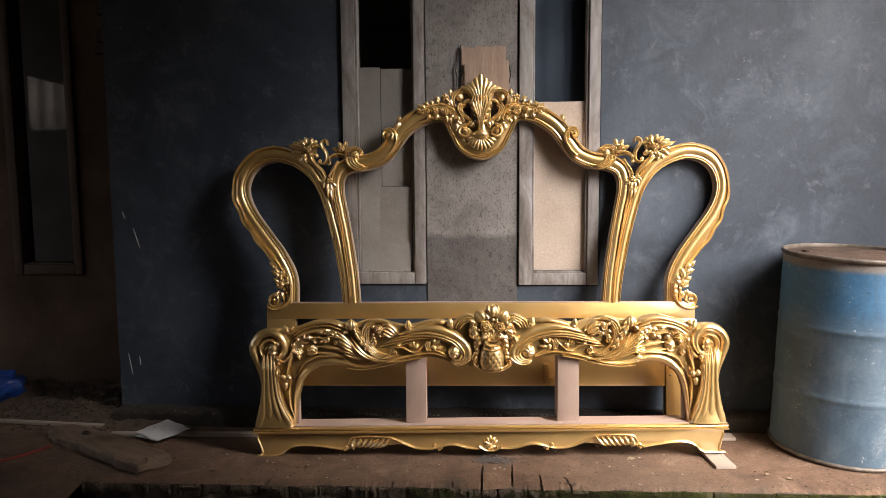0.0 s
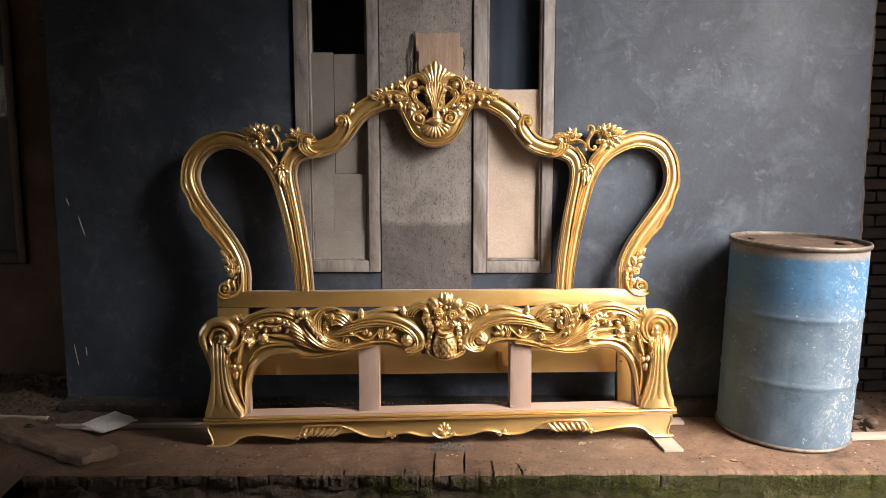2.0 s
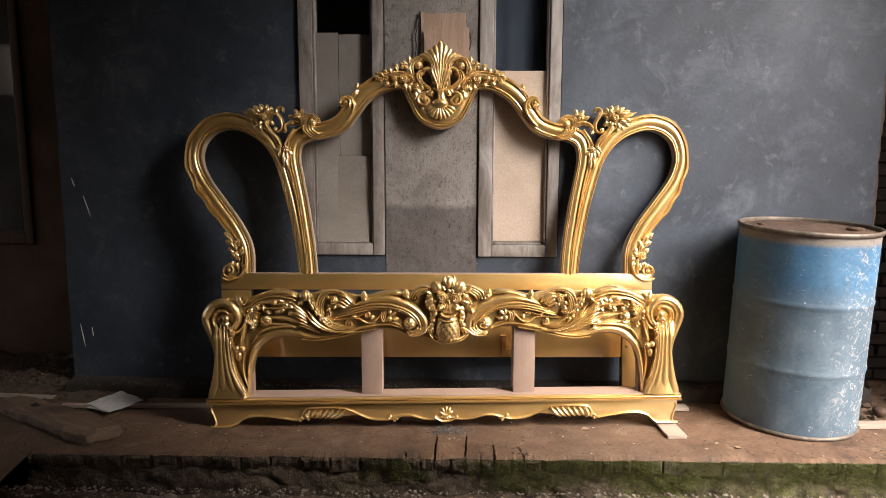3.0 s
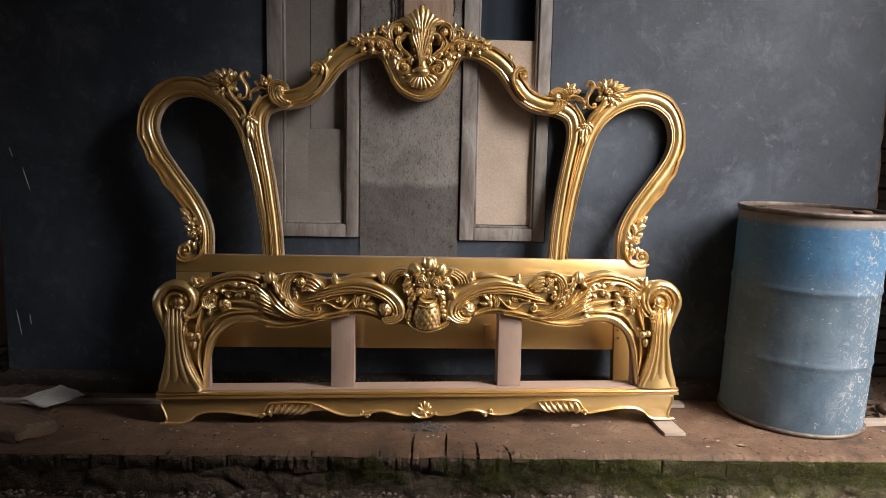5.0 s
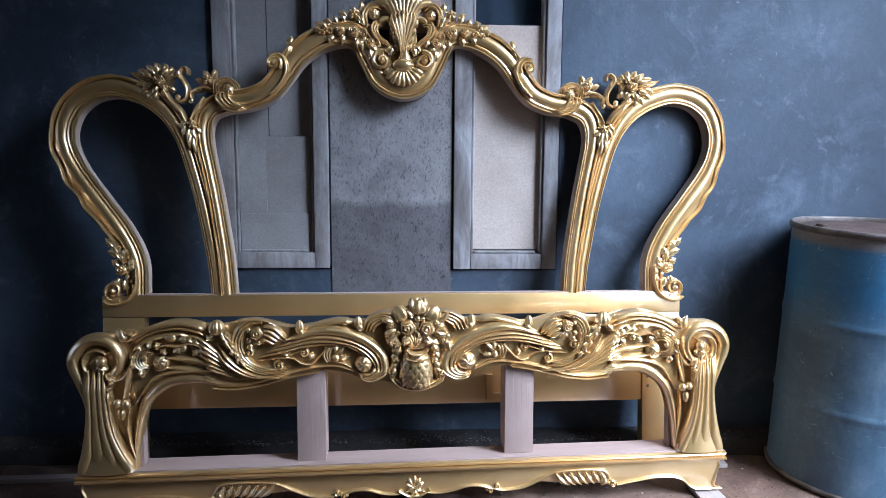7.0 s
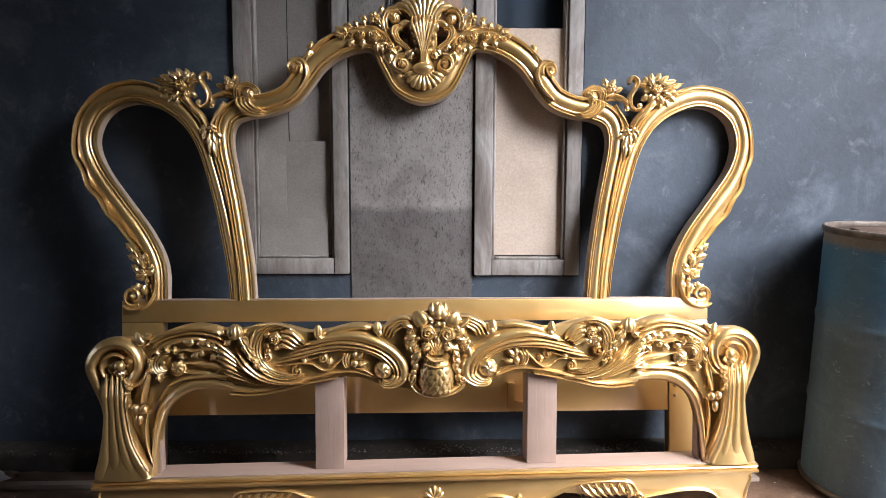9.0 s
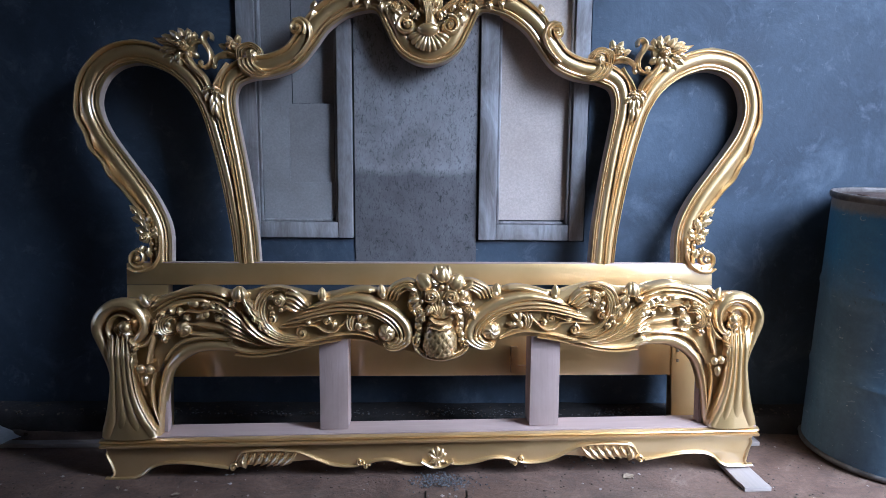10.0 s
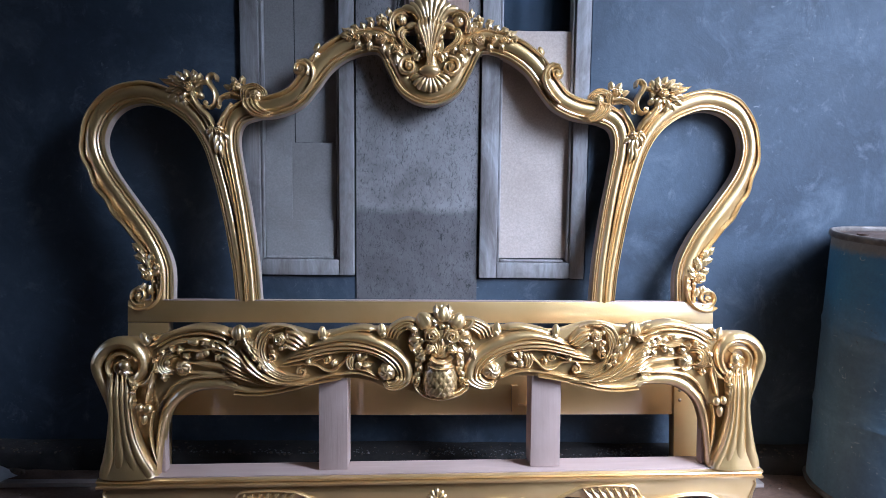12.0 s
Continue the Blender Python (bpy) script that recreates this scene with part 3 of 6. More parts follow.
solid("wall_north", wall_with_holes(-1.478, 2.47, -0.3, 3.40, WALL_Y, 3.36, [hole(WIN_L), hole(WIN_R)]), WALL, "worn dark blue-grey painted plaster wall with scuffs", "wall", "structure", smooth=False)
solid("wall_west", wall_with_holes(-6.0, -1.48, -0.3, 3.40, 3.60, 3.75, [hole(WIN_S)]), WEST_WALL, "grimy brown rendered wall set back in shadow", "wall", "structure", smooth=False)
g = Geo()
g.box(-1.478, -1.33, 3.362, 3.60, -0.3, 3.40)
solid("wall_return", g, WALL, "short return of the blue painted wall", "wall", "structure", smooth=False)
# inner walls, darkened by colour so the panes look into an unlit room
g = Geo()
g.box(-6.0, 6.0, 6.4, 6.55, -0.3, 3.40)
solid("wall_inside", g, ROOM, "inner room wall behind the windows, coloured dark for dimness", "wall", "structure", smooth=False)
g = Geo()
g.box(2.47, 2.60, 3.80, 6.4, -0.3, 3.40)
solid("wall_inside_side", g, ROOM, "inner side wall, coloured dark for dimness", "wall", "structure", smooth=False)

# bare plaster strip between the windows, its foot ragged
g = Geo()
rows = []
for i in range(41):
    x = 0.117 + (0.559 - 0.117) * i / 40
    foot = 0.52 + 0.03 * noise.noise((x * 9, 0, 3)) + 0.02 * noise.noise((x * 40, 0, 8)) + 0.06 * (abs(x - 0.338) / 0.22) ** 9
    rows.append([(x, WALL_Y - 0.004 - 0.0015 * noise.noise((x * 30, z * 30, 1)), z) for z in np.linspace(foot, 3.395, 60)])
g.grid(rows)
solid("plaster_strip", g, PLASTER, "bare rough grey cement plaster strip with a darker damp lower part", "plaster", "structure")

# low cement ledge along the foot of the wall
g = Geo()
rows = []
for i in range(200):
    x = -1.47 + 3.94 * i / 199
    w = 0.012 * noise.noise((x * 6, 0, 7)) + 0.006 * noise.noise((x * 25, 0, 9))
    h = 0.068 + 0.008 * noise.noise((x * 5, 2, 0))
    rows.append([(x, 3.075 + w, -0.02), (x, 3.080 + w, h - 0.014), (x, 3.092 + w, h - 0.002), (x, WALL_Y + 0.002, h + 0.004)])
g.grid(rows)
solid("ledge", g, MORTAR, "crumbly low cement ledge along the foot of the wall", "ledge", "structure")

# floor of the porch, and the thin screed over its brick edge, split where the joints show
def floor_height(x, y):
    return 0.0045 * noise.noise((x * 2.2, y * 2.2, 0)) + 0.0022 * noise.noise((x * 11, y * 11, 4))


g = Geo()
xs = np.concatenate([np.linspace(-6, -2.6, 12, endpoint=False), np.linspace(-2.6, 3.0, 281), np.linspace(3.2, 6, 8)])
ys = np.concatenate([np.linspace(2.652, 3.62, 36), np.linspace(3.8, 6.5, 8)])
g.grid([[(x, y, floor_height(x, y)) for y in ys] for x in xs])
solid("floor", g, FLOOR, "dusty brown cement porch floor with dark specks", "floor", "structure")
g = Geo()
rows = []
for x in np.concatenate([np.linspace(-6, -2.8, 14, endpoint=False), np.linspace(-2.8, -1.262, 90)]):
    row = []
    for k, y in enumerate(np.linspace(1.70, 2.655, 40)):
        t = k / 39
        row.append((x, y + 0.03 * noise.noise((x * 4, 0, 5)) * (1 - t), floor_height(x, y) + 0.001 - 0.24 * (1 - t) ** 1.8 + 0.008 * noise.noise((x * 9, y * 9, 2)) * (1 - t)))
    rows.append(row)
g.grid(rows)
solid("floor_apron", g, FLOOR, "trodden dirt running off the end of the porch floor", "floor", "structure")
JOINTS = ((0.378, 0.0050, 2.690, 0.03), (0.500, 0.0055, 2.640, 0.05), (0.616, 0.0060, 2.565, 0.02), (0.735, 0.0045, 2.545, -0.25), (0.262, 0.004, 2.485, 0), (0.020, 0.004, 2.485, 0), (-0.235, 0.004, 2.480, 0), (-0.490, 0.005, 2.520, 0.2))
g = Geo()
nx, ny = 1900, 15
xs, ys = np.linspace(-1.26, 4.5, nx), np.linspace(2.462, 2.652, ny)
for x in xs:
    rag = 0.014 * noise.noise((x * 9, 0, 6)) + 0.008 * noise.noise((x * 37, 0, 2)) + 0.004 * noise.noise((x * 110, 0, 5))
    g.v += [(x, y + rag * (2.652 - y) / 0.19, floor_height(x, y) - ((0.013, 0.005, 0.0015)[k] if k < 3 else 0)) for k, y in enumerate(ys)]
lip = Geo()
LIPS = ((0.001, -0.012), (-0.007, -0.020), (-0.006, -0.034), (-0.004, -0.050), (0.004, -0.064))


def edge_seam(x):
    """1 in a joint between two bricks of the edging, 0 on their faces."""
    return max(0.0, 1 - abs(((x + 1.2455) / 0.1205 + 0.5) % 1.0 - 0.5) * 0.1205 / 0.007)


for x in xs:
    rag = 0.014 * noise.noise((x * 9, 0, 6)) + 0.008 * noise.noise((x * 37, 0, 2)) + 0.004 * noise.noise((x * 110, 0, 5))
    tilt = 0.012 * noise.noise((math.floor((x + 1.2455) / 0.1205) * 3.7, 0, 21))
    for out, z in LIPS:
        rough = 0.012 * noise.noise((x * 14, z * 40, 3)) + 0.007 * noise.noise((x * 45, z * 60, 8))
        lip.v.append((x, 2.462 + rag * 0.5 + out + (rough + tilt + 0.012 * edge_seam(x) if z < -0.015 else 0.0), z))
for i in range(nx - 1):
    for k in range(ny - 1):
        x, y = (xs[i] + xs[i + 1]) / 2, ys[k]
        if any(y < far and abs(x - gx - skew * (y - 2.46) - 0.004 * noise.noise((gx, y * 30, 0))) < w * (0.55 + 0.45 * (far - y) / (far - 2.45)) for gx, w, far, skew in JOINTS):
            continue
        a = i * ny + k
        g.f.append((a, a + ny, a + ny + 1, a + 1))
    if not any(abs((xs[i] + xs[i + 1]) / 2 - gx) < w * 0.8 for gx, w, far, skew in JOINTS[:4]):
        for k in range(len(LIPS) - 1):
            a = i * len(LIPS) + k
            lip.f.append((a, a + len(LIPS), a + len(LIPS) + 1, a + 1))
solid("edge_face", lip, MOSSY, "dirt-caked mossy face of the brick edging", "brick edging", "structure", angle=80)
solid("screed", g, FLOOR, "thin dusty screed over the brick edge, broken at a few joints", "screed", "structure")


def ground_height(x, y):
    return -0.165 + 0.02 * noise.noise((x * 1.7, y * 1.7, 0)) + 0.010 * noise.noise((x * 9, y * 9, 2))


g = Geo()
xs = np.concatenate([[-900, -200, -60, -20, -9], np.linspace(-5, 5, 110), [9, 20, 60, 200, 900]])
ys = np.concatenate([[-900, -200, -60, -20, -9], np.concatenate([np.linspace(-4, 1.8, 40), np.linspace(1.88, 2.72, 43)]), [7.5, 20, 60, 900]])
g.grid([[(x, y, ground_height(x, y)) for y in ys] for x in xs])
solid("ground", g, SOIL, "damp brown soil of the yard", "ground", "structure")

# ceiling of the porch and the room, and its right edge board; unseen, its edges set to shade the wall
g = Geo()
g.box(-4.6, 2.0, -3.2, 2.15, 3.401, 3.5)
g.box(-4.6, 5.0, 2.151, 6.5, 3.401, 3.5)
# extension added only to shade the upper right of the wall
g.box(2.001, 5.0, 1.85, 2.150, 3.401, 3.5)
g.box(-6.0, -4.601, 3.2, 6.5, 3.401, 3.5)
solid("ceiling", g, CEILING, "unseen wooden roof boards over the porch, laid out to shade the wall", "ceiling", "structure", smooth=False)

# unseen wall behind the camera, added to block sky and darken reflections
g = Geo()
g.box(-4.6, 2.1, -3.4, -3.2, -0.4, 3.5)
solid("wall_south", g, SIDE_WALL, "unseen wall added across the yard to block skylight", "wall", "structure", smooth=False)

# unseen wing with a gap, added to hold skylight off the left
g = Geo()
g.box(-4.6, -4.45, -3.199, -1.3, -0.4, 3.4)
g.box(-4.6, -4.45, -1.299, 2.6, 2.42, 3.4)
solid("wall_wing", g, SIDE_WALL, "unseen wing wall added at the far left to block skylight", "wall", "structure", smooth=False)

# unseen wall whose end cuts the sun off from the left half
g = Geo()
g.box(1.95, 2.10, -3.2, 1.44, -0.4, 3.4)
solid("wall_side", g, SIDE_WALL, "unseen side wall added to shade the left half", "wall", "structure", smooth=False)

# unseen end wall, added as a light block at the right
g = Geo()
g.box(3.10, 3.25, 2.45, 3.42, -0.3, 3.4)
solid("wall_outer", g, SIDE_WALL, "unseen end wall added to shade the right end", "wall", "structure", smooth=False)

# foundation below the edge of the floor
g = Geo()
rows = []
for i in range(420):
    x = -1.275 + 5.8 * i / 419
    row = []
    for k in range(34):
        top = 0.050 + 0.006 * noise.noise((x * 6, 0, 11))
        z = -top - 0.20 * k / 33
        d, _ = noise.voronoi((x * 7.5 + 0.3 * noise.noise((x * 4, 0, z * 4)), 0.0, z * 10.5))
        stone = min(1.0, (d[1] - d[0]) * 2.6)
        out = 0.018 * stone ** 0.6 + 0.012 * noise.noise((x * 22, 1, z * 22)) + 0.016 * noise.noise((x * 5, 3, z * 5))
        row.append((x, 2.484 - out - 0.05 * k / 33, z))
    rows.append(row)
g.grid(rows)
solid("foundation", g, MOSSY, "mossy rough stone foundation below the porch edge", "foundation", "structure", angle=80)


# ---- windows ----
def window_bar(name, x0, x1, y0, y1, z0, z1, mat, parent, label=""):
    g = Geo()
    g.box(x0, x1, y0, y1, z0, z1)
    return part(name, g, mat, parent, label, bevel=0.005)


def window(name, w, y, mat, label, jamb=0.064):
    """A narrow window: outer frame of four members with an inner bead, a pane and the dark room behind."""
    x0, x1, z0, z1 = w
    ob = thing(name, Matrix.Identity(4), label, "window", "", "structure")
    front, back = y - 0.016, y + 0.10
    window_bar("window_stile", x0, x0 + jamb, front, back, z0, z1, mat, ob)
    window_bar("window_stile", x1 - jamb + 0.010, x1, front + 0.002, back, z0, z1, mat, ob)
    window_bar("window_sill", x0 + jamb + 0.001, x1 - jamb + 0.009, front + 0.003, back, z0, z0 + 0.058, mat, ob)
    window_bar("window_head", x0 + jamb + 0.001, x1 - jamb + 0.009, front + 0.003, back, z1 - 0.058, z1, mat, ob)
    for a, b in ((x0 + jamb + 0.001, x0 + jamb + 0.011), (x1 - jamb - 0.001, x1 - jamb + 0.009)):
        window_bar("glazing_bead", a, b, front + 0.012, back - 0.03, z0 + 0.059, z1 - 0.059, mat, ob)
    window_bar("glazing_bead", x0 + jamb + 0.012, x1 - jamb - 0.012, front + 0.012, back - 0.03, z0 + 0.059, z0 + 0.068, mat, ob)
    g = Geo()
    g.box(x0 + jamb + 0.002, x1 - jamb - 0.002, y + 0.052, y + 0.057, z0 + 0.06, z1 - 0.06)
    pane = part("pane", g, GLASS, ob, "dark dusty glass pane", smooth=False)
    pane.visible_shadow = False
    return ob


window("window_1", WIN_L, WALL_Y, WINDOW_WOOD, "narrow whitewashed timber window with cardboard behind its frame")
window("window_2", WIN_R, WALL_Y, WINDOW_WOOD, "narrow whitewashed timber window with a beige board in it")
window("window_3", WIN_S, 3.60, DARK_WOOD, "narrow dim brown timber window with reflecting glass", 0.052)


def board_sheet(x0, x1, z0, z1, y, warp, seed, thick=0.004, ragged=0.003):
    """A thin sheet that bellies a little, with an uneven top edge."""
    g = Geo()
    n, m = 14, 16
    front, back = [], []
    for i in range(n + 1):
        x = x0 + (x1 - x0) * i / n
        top = z1 + ragged * noise.noise((x * 25, seed, 0))
        col = [(x, y + warp * noise.noise((x * 5, seed, (z0 + (top - z0) * k / m) * 4)), z0 + (top - z0) * k / m) for k in range(m + 1)]
        front.append(col)
        back.append([(a, b + thick, c) for a, b, c in col])
    g.grid(front)
    g.grid(back, flip=True)
    for edge in ([c[0] for c in front], [c[-1] for c in front]):
        g.grid([edge, [(a, b + thick, c) for a, b, c in edge]])
    for k in (0, -1):
        g.grid([front[k], back[k]])
    return g


LX0, LX1 = WIN_L[0] + 0.076, WIN_L[1] - 0.066
sheet = thing("cardboard_cover", pose(0, 0, 0), "dusty grey folded cardboard sheets covering the lower window", "cardboard")
yy = WALL_Y + 0.027
part("sheet", board_sheet(LX0, -0.1105, 1.18, 1.768, yy, 0.002, 1), CARD_GREY, sheet)
part("sheet", board_sheet(-0.1075, LX1 - 0.004, 1.188, 1.760, yy + 0.006, 0.002, 2), CARD_GREY, sheet)
part("sheet", board_sheet(LX0, -0.1175, 0.775, 1.192, yy - 0.017, 0.003, 3), CARD_PALE, sheet)
part("sheet", board_sheet(-0.1168, LX1 - 0.003, 0.775, 1.186, yy - 0.015, 0.003, 4), CARD_GREY, sheet)
part("sheet", board_sheet(LX0 + 0.002, LX1 - 0.012, 0.772, 0.905, yy - 0.023, 0.001, 5, 0.003), CARD_PALE, sheet)
solid("window_board", board_sheet(WIN_R[0] + 0.076, WIN_R[1] - 0.066, 0.772, 1.590, WALL_Y + 0.018, 0.002, 7), CARD_BEIGE, "pale beige board filling the lower window", "board")

folds = Geo()
folds.grid([[(x, WALL_Y + 0.085 + 0.002 * math.sin(x * 50) + 0.004 * noise.noise((x * 20, 0, z * 3)), z) for z in np.linspace(1.55, 2.44, 12)] for x in np.linspace(WIN_R[0] + 0.02, WIN_R[1] - 0.02, 60)])
solid("curtain", folds, CLOTH, "dark navy cloth hung behind the window glass", "curtain", angle=80)

# torn cardboard pads stuck on the wall behind the crest
pads = thing("cardboard_pad", pose(0, 0, 0), "torn brown cardboard padding hung behind the crest", "cardboard")
part("sheet", board_sheet(0.290, 0.500, 1.60, 1.848, WALL_Y - 0.018, 0.004, 11, 0.004, 0.02), CARD_BROWN, pads)
part("sheet", board_sheet(0.305, 0.515, 1.56, 1.775, WALL_Y - 0.026, 0.004, 12, 0.004, 0.015), CARD_BROWN, pads)
part("sheet", board_sheet(0.395, 0.490, 1.55, 1.73, WALL_Y - 0.034, 0.004, 13, 0.004, 0.02), CARD_BROWN, pads)


def tube(pts, r, n=40, sides=7, wobble=0.0, seed=0):
    p = spline(pts, n)
    g = Geo()
    rows = []
    for i in range(n):
        t = p[min(i + 1, n - 1)] - p[max(i - 1, 0)]
        t = Vector(t).normalized()
        a = t.orthogonal().normalized()
        b = t.cross(a)
        k = r * (1 + wobble * noise.noise((i * 0.6, seed, 0)))
        rows.append([tuple(Vector(p[i]) + a * k * math.cos(q) + b * k * math.sin(q)) for q in np.linspace(0, 2 * math.pi, sides, endpoint=False)])
    base = g.grid(rows, False, True)
    g.cap([base + j for j in range(sides)])
    g.cap([base + (n - 1) * sides + j for j in range(sides)])
    return g


wire = tube([(0.285, WALL_Y - 0.014, 1.858), (0.278, WALL_Y - 0.016, 1.80), (0.262, WALL_Y - 0.015, 1.745), (0.268, WALL_Y - 0.017, 1.70), (0.258, WALL_Y - 0.016, 1.62)], 0.0027, 40, 6, 0.6, 1)
solid("hanging_wire", wire, TWINE, "frayed black wire hanging on the wall", "wire")
solid("hanging_wire", tube([(0.303, WALL_Y - 0.032, 1.735), (0.285, WALL_Y - 0.026, 1.70), (0.272, WALL_Y - 0.02, 1.66)], 0.0022, 24, 6, 0.6, 2), TWINE, "short frayed black wire end on the wall", "wire")
solid("hanging_wire", tube([(0.518, WALL_Y - 0.012, 1.76), (0.524, WALL_Y - 0.014, 1.72), (0.517, WALL_Y - 0.014, 1.68)], 0.0028, 24, 6, 0.6, 3), TWINE, "torn black twine hanging beside the cardboard", "wire")


# ---- the bed: headboard ----
# the carver's right half is a little narrower than the left one
HEAD_LEFT = (0.0, 0.40, 0.62, 1.10, 1.21)
HEAD_RIGHT = (0.0, 0.398, 0.611, 1.094, 1.182)


def head_half(geo):
    g = geo.mirror()
    g.v = [(float(np.interp(x, HEAD_LEFT, HEAD_RIGHT)) if x > 0 else x, y, z) for x, y, z in g.v]
    return g


def pair(name, geo, mat, parent, label="", **kw):
    part(name, geo, mat, parent, label, **kw)
    part(name, head_half(geo), mat, parent, label, **kw)


def half(points):
    """A curve drawn on the left half, continued as its mirror image."""
    return list(points) + [(float(np.interp(-u, HEAD_LEFT, HEAD_RIGHT)), v) for u, v in reversed(points) if abs(u) > 1e-6]


LOOP = [(-0.912, 0.640), (-0.917, 0.755), (-0.962, 0.855), (-1.037, 0.960), (-1.112, 1.065), (-1.150, 1.150), (-1.152, 1.220), (-1.122, 1.290), (-1.064, 1.339), (-0.985, 1.356), (-0.910, 1.338), (-0.845, 1.302), (-0.790, 1.245), (-0.748, 1.165), (-0.715, 1.060), (-0.686, 0.945), (-0.665, 0.840), (-0.648, 0.740), (-0.638, 0.640)]
CREST = [(-0.604, 0.640), (-0.614, 0.757), (-0.629, 0.864), (-0.646, 0.971), (-0.667, 1.078), (-0.684, 1.160), (-0.687, 1.225), (-0.667, 1.275), (-0.614, 1.304), (-0.534, 1.317), (-0.467, 1.347), (-0.422, 1.401), (-0.368, 1.474), (-0.293, 1.527), (-0.207, 1.550), (-0.150, 1.533), (-0.112, 1.460), (-0.072, 1.390), (0.0, 1.360)]


def loop_ruffle(t):
    low = math.exp(-((t - 0.19) / 0.085) ** 2)
    wave = math.exp(-((t - 0.27) / 0.11) ** 2)
    return 0.013 * low + 0.0042 * wave * math.sin(t * 100) + 0.006 * wave


def ornament_cluster(parent, mirror):
    """Pierced flower spray over the joint of loop and crest."""
    def put(name, geo, **kw):
        part(name, head_half(geo) if mirror else geo, GOLD, parent, **kw)

    def berry(u, v, r, base=0.020):
        g = Geo()
        g.ball((u, -base, v), (r, r * 0.8, r), 8, 12)
        put("berry", g)

    # low feathered spray of flame-shaped leaves with a flower at its heart
    put("spray_base", slab([(-0.890, 1.388), (-0.860, 1.400), (-0.824, 1.408), (-0.796, 1.402), (-0.784, 1.380), (-0.790, 1.352), (-0.812, 1.332), (-0.842, 1.326), (-0.868, 1.344), (-0.884, 1.366)], -0.014, 0.010), bevel=0.005)
    flutes(put, "leaf", [(-0.850, 1.396), (-0.880, 1.400), (-0.905, 1.398), (-0.930, 1.402)], [(-0.846, 1.362), (-0.872, 1.370), (-0.902, 1.380), (-0.930, 1.401)], 3, 0.022, 0.008, 26, (0.6, 0.15), 0.3)
    for u, v, a, l in ((-0.862, 1.394, 150, 0.040), (-0.846, 1.400, 128, 0.036), (-0.828, 1.404, 108, 0.034), (-0.810, 1.400, 84, 0.034), (-0.798, 1.392, 60, 0.032), (-0.872, 1.366, 190, 0.036), (-0.868, 1.350, 212, 0.038), (-0.852, 1.338, 236, 0.036), (-0.836, 1.334, 262, 0.034), (-0.816, 1.338, 290, 0.030), (-0.798, 1.352, 318, 0.028)):
        put("leaf", leaf(u, v, a, l, 0.0125, 24, 0.013, 0.010, 1))
    for u, v, a, l in ((-0.852, 1.384, 165, 0.034), (-0.840, 1.392, 130, 0.032), (-0.812, 1.388, 70, 0.030), (-0.850, 1.360, 205, 0.034), (-0.834, 1.350, 250, 0.032), (-0.812, 1.354, 300, 0.028)):
        put("leaf", leaf(u, v, a, l, 0.0115, -20, 0.012, 0.018, 1))
    put("rose", spiral_rose(-0.826, 1.372, 0.0185, 0.024, 0.022, 0.6))
    # curled stem between the two pierced eyes, rolled up at both ends
    put("stem", sweep([(-0.733, 1.394), (-0.735, 1.412), (-0.749, 1.417), (-0.762, 1.402), (-0.755, 1.382), (-0.742, 1.362), (-0.735, 1.340), (-0.740, 1.314), (-0.758, 1.303), (-0.771, 1.312)], [(0, 0.005), (0.25, 0.0105), (0.6, 0.0095), (1, 0.005)], 0.026, ROUND, 60, 0.004))
    put("spray_link", sweep([(-0.806, 1.380), (-0.785, 1.392), (-0.762, 1.392)], [(0, 0.012), (0.5, 0.010), (1, 0.007)], 0.018, ROUND, 20, 0.000))
    put("spray_link", sweep([(-0.798, 1.312), (-0.784, 1.306), (-0.768, 1.307)], [(0, 0.010), (1, 0.006)], 0.016, ROUND, 16, 0.000))
    berry(-0.768, 1.317, 0.0100, 0.016)
    berry(-0.724, 1.306, 0.0090, 0.014)
    put("curl_band", sweep([(-0.722, 1.311), (-0.722, 1.330), (-0.706, 1.344), (-0.680, 1.352), (-0.655, 1.344)], [(0, 0.005), (0.5, 0.0085), (1, 0.005)], 0.024, ROUND, 34, 0.004))
    put("curl_band", sweep([(-0.812, 1.340), (-0.800, 1.316), (-0.781, 1.292), (-0.757, 1.268), (-0.742, 1.240)], [(0, 0.008), (0.5, 0.013), (1, 0.007)], 0.026, ROUND, 28, 0.004))
    put("curl_band", sweep([(-0.680, 1.318), (-0.694, 1.292), (-0.710, 1.268), (-0.724, 1.240)], [(0, 0.007), (0.5, 0.012), (1, 0.007)], 0.026, ROUND, 24, 0.004))
    put("spray_base", slab([(-0.690, 1.338), (-0.688, 1.362), (-0.668, 1.380), (-0.640, 1.384), (-0.620, 1.370), (-0.628, 1.345), (-0.655, 1.334)], -0.014, 0.008), bevel=0.004)
    put("flower", rosette(-0.667, 1.378, 0.0180, 5, 0.020, 0.012, 0.4))
    for u, v, a in ((-0.682, 1.362, 150), (-0.668, 1.378, 110), (-0.650, 1.380, 70), (-0.684, 1.344, 200), (-0.650, 1.356, 330)):
        put("leaf", leaf(u, v + 0.006, a, 0.030, 0.0115, 20, 0.012, 0.010, 1))
    # curled shell leaf with its tail laid on the crest rail
    flutes(put, "shell_leaf", [(-0.653, 1.332), (-0.646, 1.371), (-0.603, 1.388), (-0.565, 1.366), (-0.558, 1.338)], [(-0.629, 1.336), (-0.623, 1.358), (-0.603, 1.367), (-0.582, 1.356), (-0.578, 1.340)], 3, 0.028, 0.008, 40, (0.4, 0.4), 0.2)
    put("knob", whorl(-0.599, 1.346, 0.0225, 0.012))
